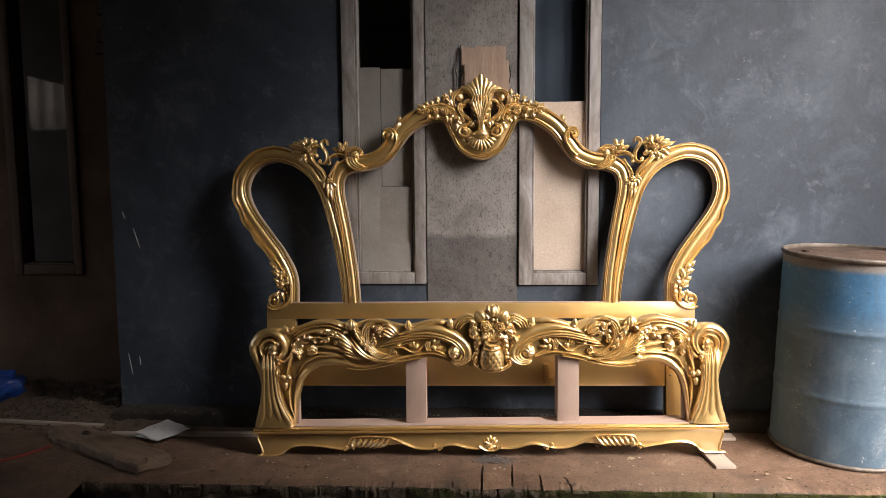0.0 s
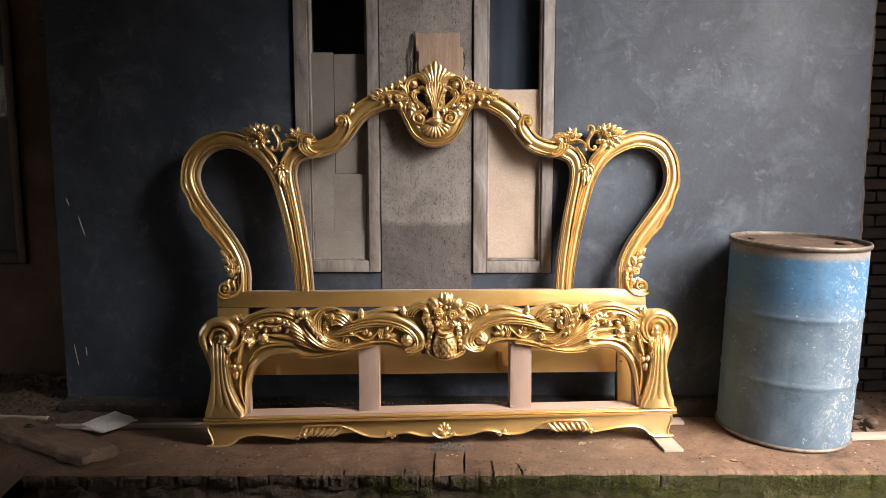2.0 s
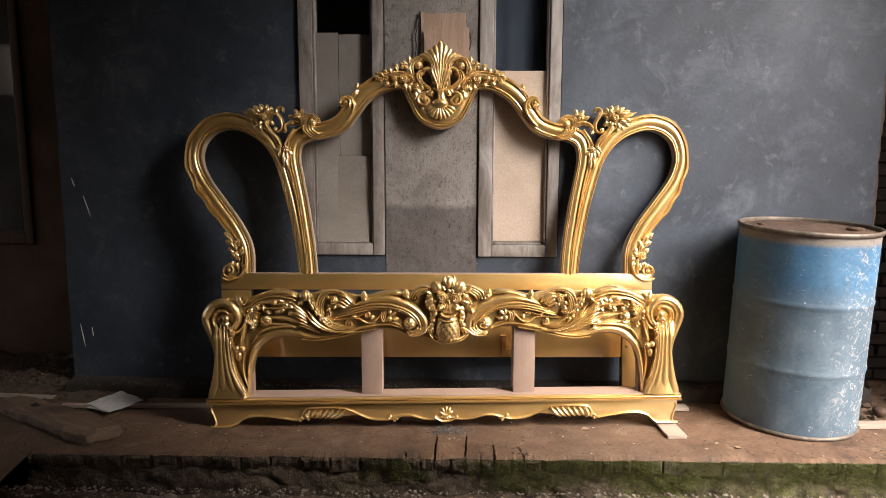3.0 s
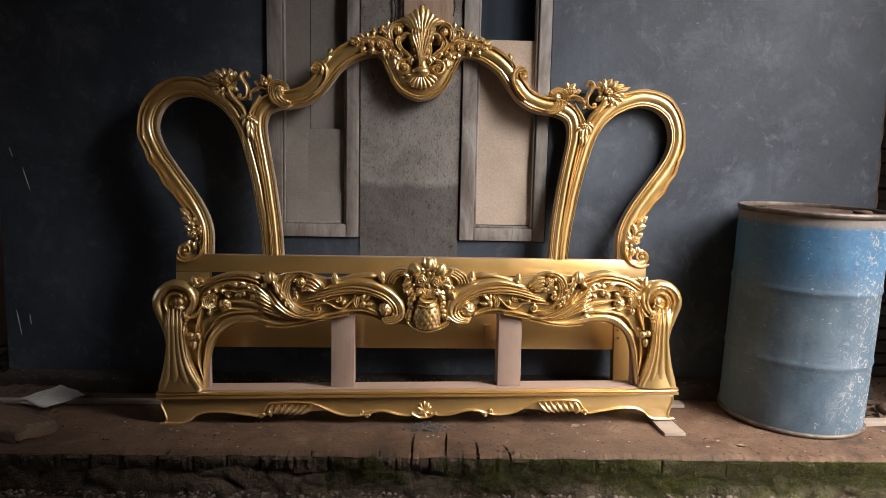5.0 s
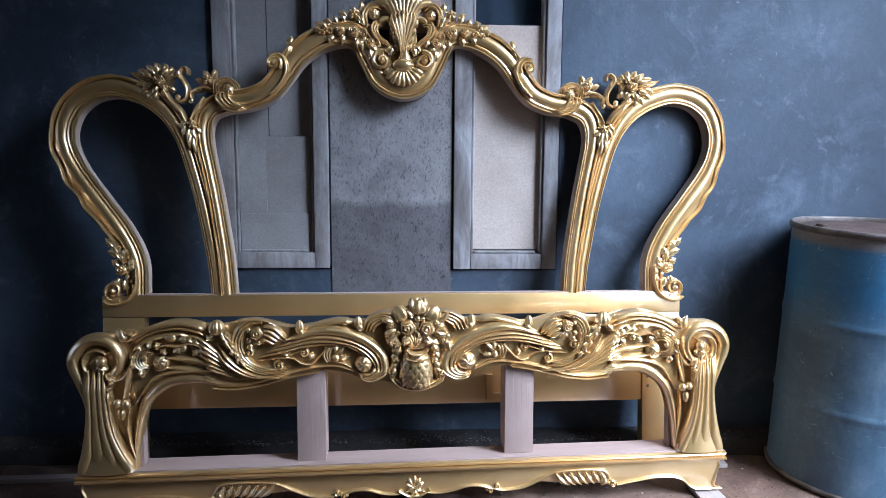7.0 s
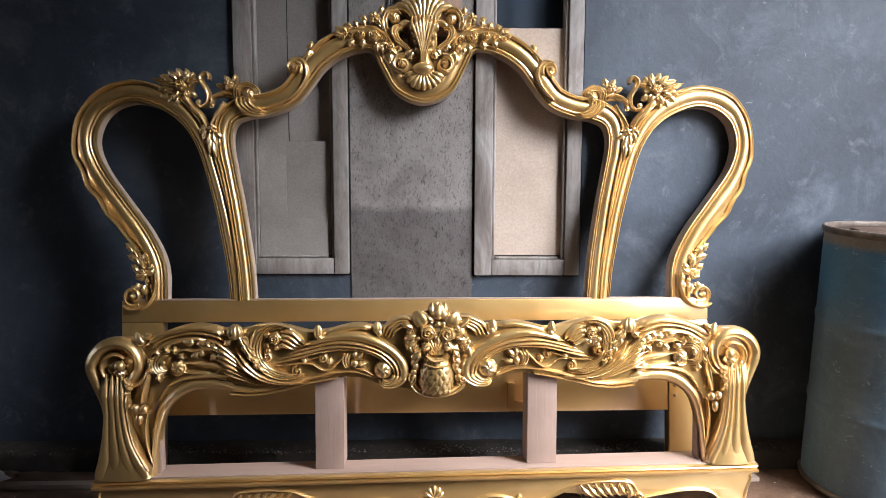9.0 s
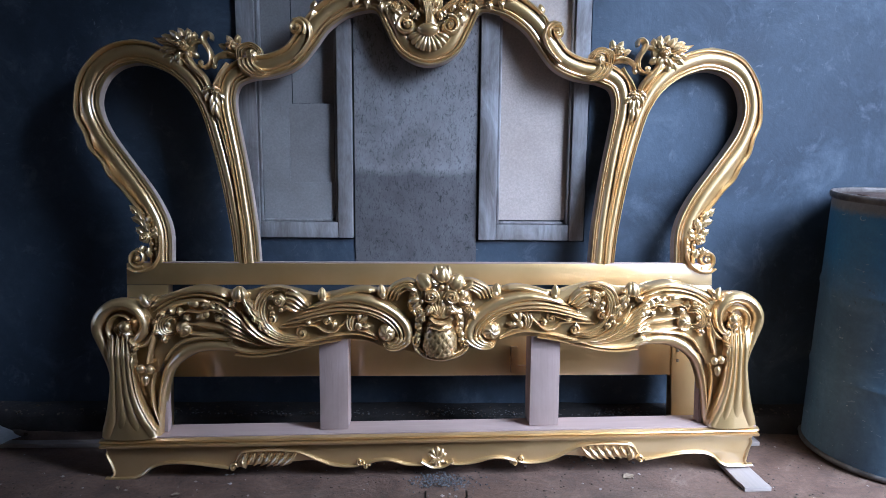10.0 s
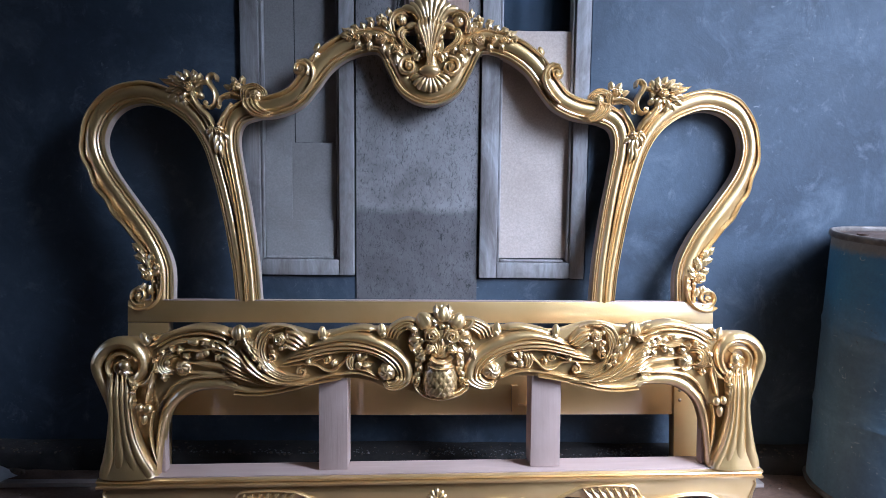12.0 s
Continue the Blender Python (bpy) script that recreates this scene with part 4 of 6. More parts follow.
    flutes(put, "shell_leaf", [(-0.645, 1.336), (-0.643, 1.310), (-0.618, 1.282), (-0.580, 1.268), (-0.542, 1.272)], [(-0.593, 1.333), (-0.586, 1.314), (-0.569, 1.297), (-0.551, 1.290), (-0.532, 1.289)], [0.0, 0.25, 0.5, 0.75, 1.0], 0.024, 0.012, 36, (0.5, 0.2), 0.2)
    # drop of leaves below the pierced eyes
    put("flower", rosette(-0.718, 1.223, 0.0170, 5, 0.020, 0.020, 0.3))
    berry(-0.745, 1.235, 0.0090)
    for u, v, a, l in ((-0.738, 1.222, 245, 0.032), (-0.727, 1.211, 262, 0.044), (-0.715, 1.208, 280, 0.040), (-0.708, 1.216, 310, 0.024), (-0.742, 1.230, 215, 0.022), (-0.722, 1.188, 258, 0.042), (-0.714, 1.178, 274, 0.046)):
        put("leaf", leaf(u, v, a, l + 0.006, 0.0105, 14, 0.013, 0.018, 1))


def foot_spray(parent, mirror):
    """Scroll and flower drop at the lower end of the loop."""
    def put(name, geo):
        part(name, head_half(geo) if mirror else geo, GOLD, parent)

    put("scroll", scroll(-0.983, 0.656, 0.034, 1.5, -60, -1, 0.0095, 0.030, 0.004))
    put("scroll_band", sweep([(-1.015, 0.623), (-0.992, 0.610), (-0.958, 0.614), (-0.926, 0.636), (-0.908, 0.680), (-0.907, 0.734)], [(0, 0.005), (0.4, 0.008), (1, 0.003)], 0.030, ROUND, 36, 0.006))
    put("rose", spiral_rose(-0.958, 0.727, 0.0205, 0.024, 0.016, 0.3))
    for u, v, r in ((-0.916, 0.713, 0.0085), (-0.919, 0.688, 0.0095), (-0.937, 0.705, 0.0080)):
        g = Geo()
        g.ball((u, -0.022, v), (r, r * 0.8, r), 8, 12)
        put("berry", g)
    for u, v, a, l in ((-0.965, 0.699, 250, 0.036), (-0.947, 0.692, 275, 0.040), (-0.941, 0.727, 30, 0.034), (-0.966, 0.740, 130, 0.034), (-0.950, 0.750, 95, 0.044), (-0.963, 0.766, 120, 0.044), (-0.972, 0.781, 150, 0.036), (-0.969, 0.788, 110, 0.046), (-0.981, 0.804, 125, 0.044), (-0.947, 0.772, 80, 0.034), (-0.974, 0.686, 215, 0.028), (-0.932, 0.740, 60, 0.030)):
        put("leaf", leaf(u, v, a, l, 0.0115, 20, 0.013, 0.014, 3))


def crest_ornament(parent, mirror):
    def put(name, geo):
        part(name, head_half(geo) if mirror else geo, GOLD, parent)

    def berry(u, v, r, base=0.024):
        g = Geo()
        g.ball((u, -base, v), (r, r * 0.8, r), 8, 12)
        put("berry", g)

    # shoulder scroll
    put("scroll", scroll(-0.445, 1.437, 0.030, 1.3, -40, 1, 0.011, 0.032, 0.006))
    berry(-0.445, 1.437, 0.016, 0.022)
    put("scroll_band", sweep([(-0.458, 1.463), (-0.429, 1.468), (-0.406, 1.448), (-0.401, 1.411), (-0.421, 1.369), (-0.457, 1.331)], [(0, 0.008), (0.4, 0.010), (1, 0.004)], 0.026, ROUND, 30, 0.008))
    put("leaf", leaf(-0.407, 1.459, 60, 0.060, 0.012, 20, 0.016, 0.006, 3))
    put("bud", ribbed_bud(-0.389, 1.513, 75, 0.0130, 1.2, 4, 0.004, 0.4))
    # spray of curling leaves and roses climbing to the shell
    put("spray_base", sweep([(-0.302, 1.540), (-0.254, 1.564), (-0.195, 1.573), (-0.143, 1.560), (-0.112, 1.520), (-0.090, 1.483)], [(0, 0.008), (0.5, 0.026), (1, 0.018)], 0.018, ROUND, 40, 0.002))
    put("leaf", leaf(-0.261, 1.564, 165, 0.050, 0.012, -20, 0.014, 0.012, 2))
    for x_y, r, k in (((-0.171, 1.550), 0.0215, 0.4), ((-0.114, 1.511), 0.0190, 1.2), ((-0.217, 1.553), 0.0165, 2.0)):
        put("rose", spiral_rose(*x_y, r, 0.024, 0.018, k))
    for x_y, r in (((-0.254, 1.549), 0.0125), ((-0.279, 1.543), 0.0105), ((-0.135, 1.540), 0.0125)):
        put("volute", scroll(*x_y, r, 1.3, 200, -1, 0.0050, 0.020, 0.012))
    put("flower", rosette(-0.169, 1.614, 0.0205, 5, 0.022, 0.014, 0.3))
    for u, v, a, l in ((-0.195, 1.600, 130, 0.034), (-0.147, 1.624, 70, 0.036), (-0.247, 1.577, 140, 0.032), (-0.228, 1.576, 100, 0.032), (-0.202, 1.583, 95, 0.032), (-0.135, 1.572, 100, 0.050), (-0.143, 1.583, 120, 0.046), (-0.239, 1.535, 215, 0.030), (-0.202, 1.536, 235, 0.032), (-0.157, 1.526, 250, 0.034), (-0.135, 1.516, 240, 0.032), (-0.098, 1.528, 60, 0.034), (-0.079, 1.499, 100, 0.036), (-0.112, 1.483, 240, 0.032), (-0.283, 1.550, 150, 0.034), (-0.265, 1.560, 120, 0.030)):
        put("leaf", leaf(u, v, a, l, 0.0105, 40, 0.013, 0.016, 2))
    # ball in its cup beside the shell
    put("knob", whorl(-0.100, 1.616, 0.0200, 0.010))
    flutes(put, "cup_leaf", [(-0.137, 1.568), (-0.143, 1.609), (-0.125, 1.646), (-0.090, 1.656), (-0.067, 1.639)], [(-0.119, 1.578), (-0.124, 1.606), (-0.113, 1.628), (-0.093, 1.635), (-0.079, 1.626)], 2, 0.024, 0.010, 36, (0.4, 0.3), 0.2)
    flutes(put, "cup_leaf", [(-0.091, 1.585), (-0.072, 1.604), (-0.052, 1.605), (-0.042, 1.586)], [(-0.083, 1.574), (-0.068, 1.585), (-0.056, 1.586), (-0.050, 1.576)], 1, 0.022, 0.014, 26, (0.4, 0.4), 0.2)
    # curl framing the pierced heart
    flutes(put, "heart_curl", [(-0.026, 1.479), (-0.063, 1.504), (-0.098, 1.531), (-0.113, 1.561), (-0.102, 1.586), (-0.071, 1.592)], [(-0.036, 1.500), (-0.056, 1.520), (-0.077, 1.538), (-0.086, 1.555), (-0.083, 1.566), (-0.071, 1.569)], 3, 0.028, 0.014, 44, (0.3, 0.4), 0.15)
    # volute beside the boss
    put("volute", scroll(-0.073, 1.452, 0.034, 1.4, 80, 1, 0.0115, 0.028, 0.014))
    berry(-0.073, 1.452, 0.0135, 0.030)
    for u, v, a, l in ((-0.090, 1.482, 150, 0.036), (-0.060, 1.483, 60, 0.034), (-0.108, 1.456, 110, 0.044), (-0.045, 1.470, 80, 0.040)):
        put("leaf", leaf(u, v, a, l, 0.0115, -35, 0.014, 0.018, 2))
    # serrated acanthus rising over the boss
    flutes(put, "palm_leaf", [(-0.010, 1.456), (-0.012, 1.488), (-0.020, 1.520), (-0.033, 1.553), (-0.046, 1.584), (-0.046, 1.610)], [(0.008, 1.456), (0.008, 1.492), (0.007, 1.532), (0.007, 1.573), (0.006, 1.612), (0.006, 1.640)], 4, 0.024, 0.034, 44, (0.4, 0.2), 0.2)
    for u, v, a in ((-0.014, 1.490, 140), (-0.021, 1.517, 135), (-0.031, 1.543, 130), (-0.041, 1.570, 120)):
        put("leaf", leaf(u, v, a, 0.026, 0.009, -25, 0.014, 0.026, 1))


def headboard():
    ob = thing("headboard", pose(0.385, 2.97, 0.0, -6.5, 0, 1.5), "ornate carved gold-painted wooden headboard leaning against the wall", "headboard")
    widths = [(0, 0.034), (0.10, 0.034), (0.22, 0.035), (0.45, 0.039), (0.58, 0.036), (0.68, 0.027), (1, 0.024)]
    g = sweep(LOOP, widths, 0.046, MOULD, 150, -0.022, ruffle=loop_ruffle)
    pair("loop_frame", g, GOLD, ob, "open gilded loop with a ruffled outer edge")
    back = [(-1, 0), (-1, 1), (1, 1), (1, 0)]
    g = sweep(LOOP, [(k, w - 0.0015) for k, w in widths], 0.044, back, 110, -0.048)
    pair("loop_core", g, EDGE, ob, "pale timber edge dusted with gold")
    cw = [(0, 0.026), (0.14, 0.025), (0.18, 0.028), (0.23, 0.037), (0.36, 0.042), (0.5, 0.038), (0.64, 0.042), (0.77, 0.037), (0.82, 0.028), (0.86, 0.025), (1, 0.026)]
    part("crest_rail", sweep(half(CREST), cw, 0.048, MOULD, 280, -0.022), GOLD, ob, "gilded moulding that rises to the crest and dips under the shell")
    part("crest_core", sweep(half(CREST), [(k, w - 0.0015) for k, w in cw], 0.044, back, 220, -0.048), EDGE, ob, "pale timber edge dusted with gold")
    web = [(-0.640, 0.641), (-0.650, 0.740), (-0.668, 0.840), (-0.688, 0.945), (-0.716, 1.060), (-0.738, 1.130), (-0.735, 1.225), (-0.700, 1.245), (-0.688, 1.160), (-0.668, 1.078), (-0.648, 0.971), (-0.630, 0.864), (-0.615, 0.757), (-0.604, 0.641)]
    pair("leg_web", slab(web, -0.046, 0.006), GOLD, ob)
    plate = half([(-0.30, 1.545), (-0.22, 1.592), (-0.150, 1.600), (-0.105, 1.575), (-0.085, 1.530), (-0.050, 1.500), (-0.045, 1.600), (-0.075, 1.650), (-0.050, 1.690), (0.0, 1.715)])
    low = [(0.150, 1.52), (0.105, 1.45), (0.07, 1.385), (0, 1.36), (-0.07, 1.385), (-0.105, 1.45), (-0.150, 1.52)]
    part("crest_plate", slab(plate + low, -0.040, 0.014), GOLD, ob, bevel=0.004)
    for k in range(-4, 5):
        part("shell_rib", sweep([(0.004 * k, 1.575), (0.0125 * k, 1.640), (0.0205 * k, 1.688 - 0.0085 * abs(k)), (0.0235 * k, 1.720 - 0.0175 * abs(k))], [(0, 0.005), (0.6, 0.0145), (0.88, 0.0150), (1, 0.010)], [(0, 0.012), (0.7, 0.018), (1, 0.010)], ROUND, 22, 0.022 + 0.006 * math.cos(k * 0.4)), GOLD, ob)
    for k in range(9):
        a = 270 + (k - 4) * 17
        part("shell_rib", rib(0.0, 1.436, a, 0.074, 0.005, 0.0120, 0.024, 0.016), GOLD, ob)
    part("neck", sweep([(0.006, 1.520), (0.006, 1.480), (0.006, 1.440), (0.006, 1.424)], [(0, 0.006), (0.45, 0.016), (0.8, 0.030), (1, 0.022)], [(0, 0.014), (0.7, 0.024), (1, 0.016)], ROUND, 26, 0.020), GOLD, ob)
    g = Geo()
    g.ball((0, -0.036, 1.434), (0.038, 0.024, 0.022), 10, 16)
    part("boss", g, GOLD, ob)
    for mirror in (False, True):
        ornament_cluster(ob, mirror)
        foot_spray(ob, mirror)
        crest_ornament(ob, mirror)
        flick = leaf(-1.035, 1.378, 25, 0.060, 0.007, -22, 0.012, 0.0, 1)
        part("leaf", head_half(flick) if mirror else flick, GOLD, ob)
    # lower frame: top rail, stiles, wide panel
    g = Geo()
    g.box(-1.022, 0.998, -0.020, 0.030, 0.566, 0.640)
    part("rail", g, GOLD, ob, "plain gold-painted rail with a bare top edge", bevel=0.003)
    g = Geo()
    g.box(-1.018, 0.994, -0.017, 0.028, 0.6405, 0.644)
    part("rail_edge", g, RAW, ob, "bare timber edge")
    for s in (-1, 1):
        g = Geo()
        inner, outer = (-0.885, -1.022) if s < 0 else (0.860, 0.998)
        g.box(min(inner, outer), max(inner, outer), -0.018, 0.030, 0.0, 0.565)
        st = part("stile", g, GOLD, ob, bevel=0.003)
        g = Geo()
        for z in (0.30, 0.335):
            g.ball((inner + s * 0.020, -0.020, z), (0.006, 0.005, 0.006), 5, 8)
        part("bolt", g, STEEL, st)
    g = Geo()
    g.box(-0.884, 0.859, -0.012, 0.022, 0.248, 0.505)
    part("panel", g, GOLD, ob, "wide plain gold-painted panel", bevel=0.003)
    g = Geo()
    g.box(0.290, 0.312, -0.038, -0.0125, 0.262, 0.352)
    g.box(0.312, 0.375, -0.038, -0.0125, 0.262, 0.286)
    part("bracket", g, GOLD, ob, "small gold-painted wooden bracket")
    return ob


headboard()


# ---- the bed: footboard ----
F_UP = [(-0.905, 0.560), (-0.830, 0.579), (-0.750, 0.596), (-0.690, 0.598), (-0.645, 0.585), (-0.584, 0.586), (-0.540, 0.598), (-0.488, 0.600), (-0.436, 0.588), (-0.375, 0.574), (-0.288, 0.584), (-0.217, 0.590), (-0.150, 0.588), (-0.105, 0.602), (-0.055, 0.606), (0.0, 0.612)]
F_LOW = [(-0.868, 0.330), (-0.850, 0.370), (-0.800, 0.394), (-0.720, 0.404), (-0.630, 0.396), (-0.540, 0.390), (-0.450, 0.404), (-0.370, 0.424), (-0.291, 0.432), (-0.215, 0.424), (-0.165, 0.402), (-0.115, 0.396), (-0.070, 0.385), (0.0, 0.364)]


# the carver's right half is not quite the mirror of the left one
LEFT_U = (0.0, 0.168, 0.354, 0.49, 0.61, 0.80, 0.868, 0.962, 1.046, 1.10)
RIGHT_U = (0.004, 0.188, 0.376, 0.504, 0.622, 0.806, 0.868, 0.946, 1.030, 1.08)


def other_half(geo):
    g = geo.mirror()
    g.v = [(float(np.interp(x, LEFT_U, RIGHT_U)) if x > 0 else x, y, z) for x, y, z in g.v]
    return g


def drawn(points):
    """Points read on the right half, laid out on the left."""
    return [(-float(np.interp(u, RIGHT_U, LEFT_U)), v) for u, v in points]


def foot_rail_relief(parent, mirror):
    def put(name, geo):
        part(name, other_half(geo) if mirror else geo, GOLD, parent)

    def ball(u, v, r, base, flat=0.8):
        g = Geo()
        g.ball((u, -base, v), (r, r * flat, r), 10, 16)
        put("berry", g)

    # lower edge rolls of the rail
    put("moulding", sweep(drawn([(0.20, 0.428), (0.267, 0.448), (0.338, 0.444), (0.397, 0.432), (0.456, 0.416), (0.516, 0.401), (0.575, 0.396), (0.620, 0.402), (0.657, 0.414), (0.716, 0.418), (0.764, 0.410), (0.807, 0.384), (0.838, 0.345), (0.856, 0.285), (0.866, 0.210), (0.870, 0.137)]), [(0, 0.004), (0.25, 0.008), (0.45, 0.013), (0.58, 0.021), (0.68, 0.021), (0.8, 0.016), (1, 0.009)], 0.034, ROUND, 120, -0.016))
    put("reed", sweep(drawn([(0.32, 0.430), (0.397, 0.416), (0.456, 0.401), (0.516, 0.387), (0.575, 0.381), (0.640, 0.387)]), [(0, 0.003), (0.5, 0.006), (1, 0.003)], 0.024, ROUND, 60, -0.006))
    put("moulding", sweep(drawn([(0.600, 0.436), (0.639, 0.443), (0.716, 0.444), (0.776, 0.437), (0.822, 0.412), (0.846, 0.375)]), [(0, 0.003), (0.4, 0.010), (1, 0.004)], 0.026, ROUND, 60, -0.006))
    # outer shoulder: a broad roll, a groove and a second roll that runs into the swept leaf
    flutes(put, "moulding", [(-0.898, 0.547), (-0.818, 0.584), (-0.737, 0.605), (-0.669, 0.596), (-0.632, 0.570)], [(-0.875, 0.520), (-0.813, 0.559), (-0.738, 0.574), (-0.669, 0.563), (-0.624, 0.535)], [0.0, 0.64, 1.0], 0.034, -0.008, 60, (0.3, 0.35))
    flutes(put, "moulding", [(-0.874, 0.514), (-0.813, 0.555), (-0.738, 0.568), (-0.692, 0.564)], [(-0.863, 0.502), (-0.810, 0.540), (-0.738, 0.554), (-0.698, 0.550)], 1, 0.026, -0.002, 50, (0.3, 0.5))
    # swept acanthus: long flutes running together
    flutes(put, "acanthus", [(-0.710, 0.569), (-0.664, 0.557), (-0.620, 0.520), (-0.578, 0.470), (-0.522, 0.428), (-0.441, 0.415)], [(-0.667, 0.456), (-0.646, 0.451), (-0.617, 0.439), (-0.577, 0.425), (-0.528, 0.412), (-0.442, 0.404)], [0.0, 0.17, 0.36, 0.54, 0.72, 0.87, 1.0], 0.030, 0.002, 56, (0.25, 0.2), 0.2)
    flutes(put, "acanthus", [(-0.601, 0.535), (-0.573, 0.494), (-0.528, 0.449), (-0.464, 0.423), (-0.383, 0.422)], [(-0.619, 0.506), (-0.582, 0.464), (-0.528, 0.428), (-0.465, 0.415), (-0.383, 0.414)], 2, 0.030, 0.010, 50, (0.3, 0.15), 0.2)
    for u, v, a in ((-0.618, 0.413, 158), (-0.604, 0.404, 166), (-0.635, 0.435, 150)):
        put("leaf", leaf(u, v, a, 0.050, 0.012, 26, 0.010, 0.006, 2))
    # leaf whorl with a fluted ball at the end of the outer field
    flutes(put, "flute", [(-0.788, 0.527), (-0.825, 0.530), (-0.855, 0.510), (-0.863, 0.481), (-0.849, 0.454), (-0.816, 0.445)], [(-0.796, 0.500), (-0.815, 0.503), (-0.828, 0.493), (-0.830, 0.479), (-0.821, 0.469), (-0.805, 0.465)], 4, 0.028, 0.002, 40, (0.3, 0.3), 0.25)
    for u, v, a in ((-0.834, 0.519, 150), (-0.853, 0.498, 185), (-0.855, 0.473, 215), (-0.837, 0.454, 250), (-0.808, 0.522, 110), (-0.791, 0.516, 70)):
        put("leaf", leaf(u, v, a, 0.026, 0.010, 45, 0.020, 0.008, 2))
    put("knob", whorl(-0.783, 0.475, 0.024, 0.006))
    flutes(put, "flute", [(-0.774, 0.502), (-0.759, 0.480), (-0.765, 0.455), (-0.788, 0.445), (-0.810, 0.453)], [(-0.781, 0.489), (-0.773, 0.476), (-0.776, 0.463), (-0.788, 0.459), (-0.801, 0.464)], 2, 0.020, 0.004, 30, (0.3, 0.3), 0.25)
    ball(-0.825, 0.490, 0.0085, 0.026)
    # berry stalk above the tubes
    put("stem", sweep([(-0.791, 0.521), (-0.762, 0.529), (-0.731, 0.524), (-0.693, 0.532), (-0.656, 0.521), (-0.628, 0.496)], [(0, 0.003), (0.5, 0.006), (1, 0.003)], 0.024, ROUND, 40, 0.004))
    put("bud", ribbed_bud(-0.747, 0.553, 172, 0.0105, 1.7, 5, 0.016))
    for u, v, r in ((-0.709, 0.518, 0.0105), (-0.685, 0.528, 0.0065)):
        ball(u, v, r, 0.019)
    for u, v, a, l in ((-0.693, 0.545, 170, 0.034), (-0.682, 0.536, 130, 0.028), (-0.659, 0.531, 150, 0.030), (-0.646, 0.517, 120, 0.030), (-0.637, 0.504, 165, 0.032), (-0.665, 0.512, 215, 0.026), (-0.628, 0.494, 140, 0.030), (-0.763, 0.501, 120, 0.026), (-0.740, 0.507, 20, 0.030)):
        put("leaf", leaf(u, v, a, l, 0.0105, 30, 0.012, 0.014, 2))
    # two soft tubes under the stalk
    put("tube", sweep([(-0.767, 0.489), (-0.717, 0.483), (-0.671, 0.476), (-0.634, 0.461)], [(0, 0.004), (0.5, 0.013), (0.9, 0.012), (1, 0.005)], 0.024, ROUND, 40, -0.004))
    put("tube", sweep([(-0.775, 0.458), (-0.718, 0.452), (-0.672, 0.445), (-0.635, 0.434)], [(0, 0.004), (0.5, 0.011), (0.9, 0.011), (1, 0.005)], 0.022, ROUND, 40, -0.004))
    # the stalk that joins the whorl to the post
    put("stem", sweep([(-0.860, 0.502), (-0.869, 0.470), (-0.880, 0.432), (-0.890, 0.388), (-0.893, 0.368)], [(0, 0.004), (0.5, 0.012), (1, 0.006)], 0.028, ROUND, 40, 0.002))
    put("stem", sweep([(-0.928, 0.423), (-0.908, 0.423), (-0.887, 0.438), (-0.872, 0.465)], [(0, 0.005), (0.5, 0.010), (1, 0.004)], 0.026, ROUND, 30, 0.006))
    # tulip, with a string of small flowers below it
    put("tulip", ribbed_bud(-0.606, 0.581, 90, 0.0255, 0.98, 8, 0.004))
    put("leaf", leaf(-0.618, 0.563, 235, 0.034, 0.010, -30, 0.018, 0.014, 2))
    put("leaf", leaf(-0.594, 0.561, 300, 0.036, 0.010, 25, 0.018, 0.014, 2))
    for i in range(7):
        t = i / 6
        put("leaf", leaf(-0.584 + 0.050 * t, 0.562 - 0.086 * t, 262 if i % 2 else 318, 0.036 - 0.010 * t, 0.0105 - 0.003 * t, 28 if i % 2 else -24, 0.015, 0.020, 2))
    put("stem", sweep([(-0.590, 0.566), (-0.572, 0.530), (-0.548, 0.495), (-0.528, 0.468)], [(0, 0.007), (1, 0.003)], 0.022, ROUND, 30, 0.014))
    # curling acanthus with a rose at its eye
    flutes(put, "acanthus", [(-0.402, 0.565), (-0.443, 0.594), (-0.496, 0.605), (-0.541, 0.590), (-0.564, 0.543), (-0.558, 0.493), (-0.525, 0.452), (-0.470, 0.428), (-0.400, 0.432)], [(-0.459, 0.572), (-0.471, 0.585), (-0.491, 0.588), (-0.514, 0.577), (-0.525, 0.549), (-0.527, 0.511), (-0.503, 0.473), (-0.458, 0.450), (-0.395, 0.444)], [0.0, 0.28, 0.52, 0.76, 1.0], 0.030, 0.002, 70, (0.3, 0.2), 0.15)
    flutes(put, "acanthus", [(-0.467, 0.585), (-0.436, 0.584), (-0.411, 0.566), (-0.392, 0.537)], [(-0.475, 0.538), (-0.460, 0.531), (-0.444, 0.523), (-0.427, 0.522)], 4, 0.026, 0.004, 36, (0.5, 0.3), 0.2)
    put("rose", spiral_rose(-0.485, 0.560, 0.0205, 0.022, 0.018))
    for u, v, r in ((-0.509, 0.570, 0.008), (-0.511, 0.537, 0.0085), (-0.506, 0.520, 0.008), (-0.467, 0.536, 0.008), (-0.461, 0.565, 0.0075), (-0.480, 0.530, 0.007)):
        ball(u, v, r, 0.021)
    put("volute", scroll(-0.509, 0.500, 0.014, 1.2, 120, -1, 0.0055, 0.022, 0.010))
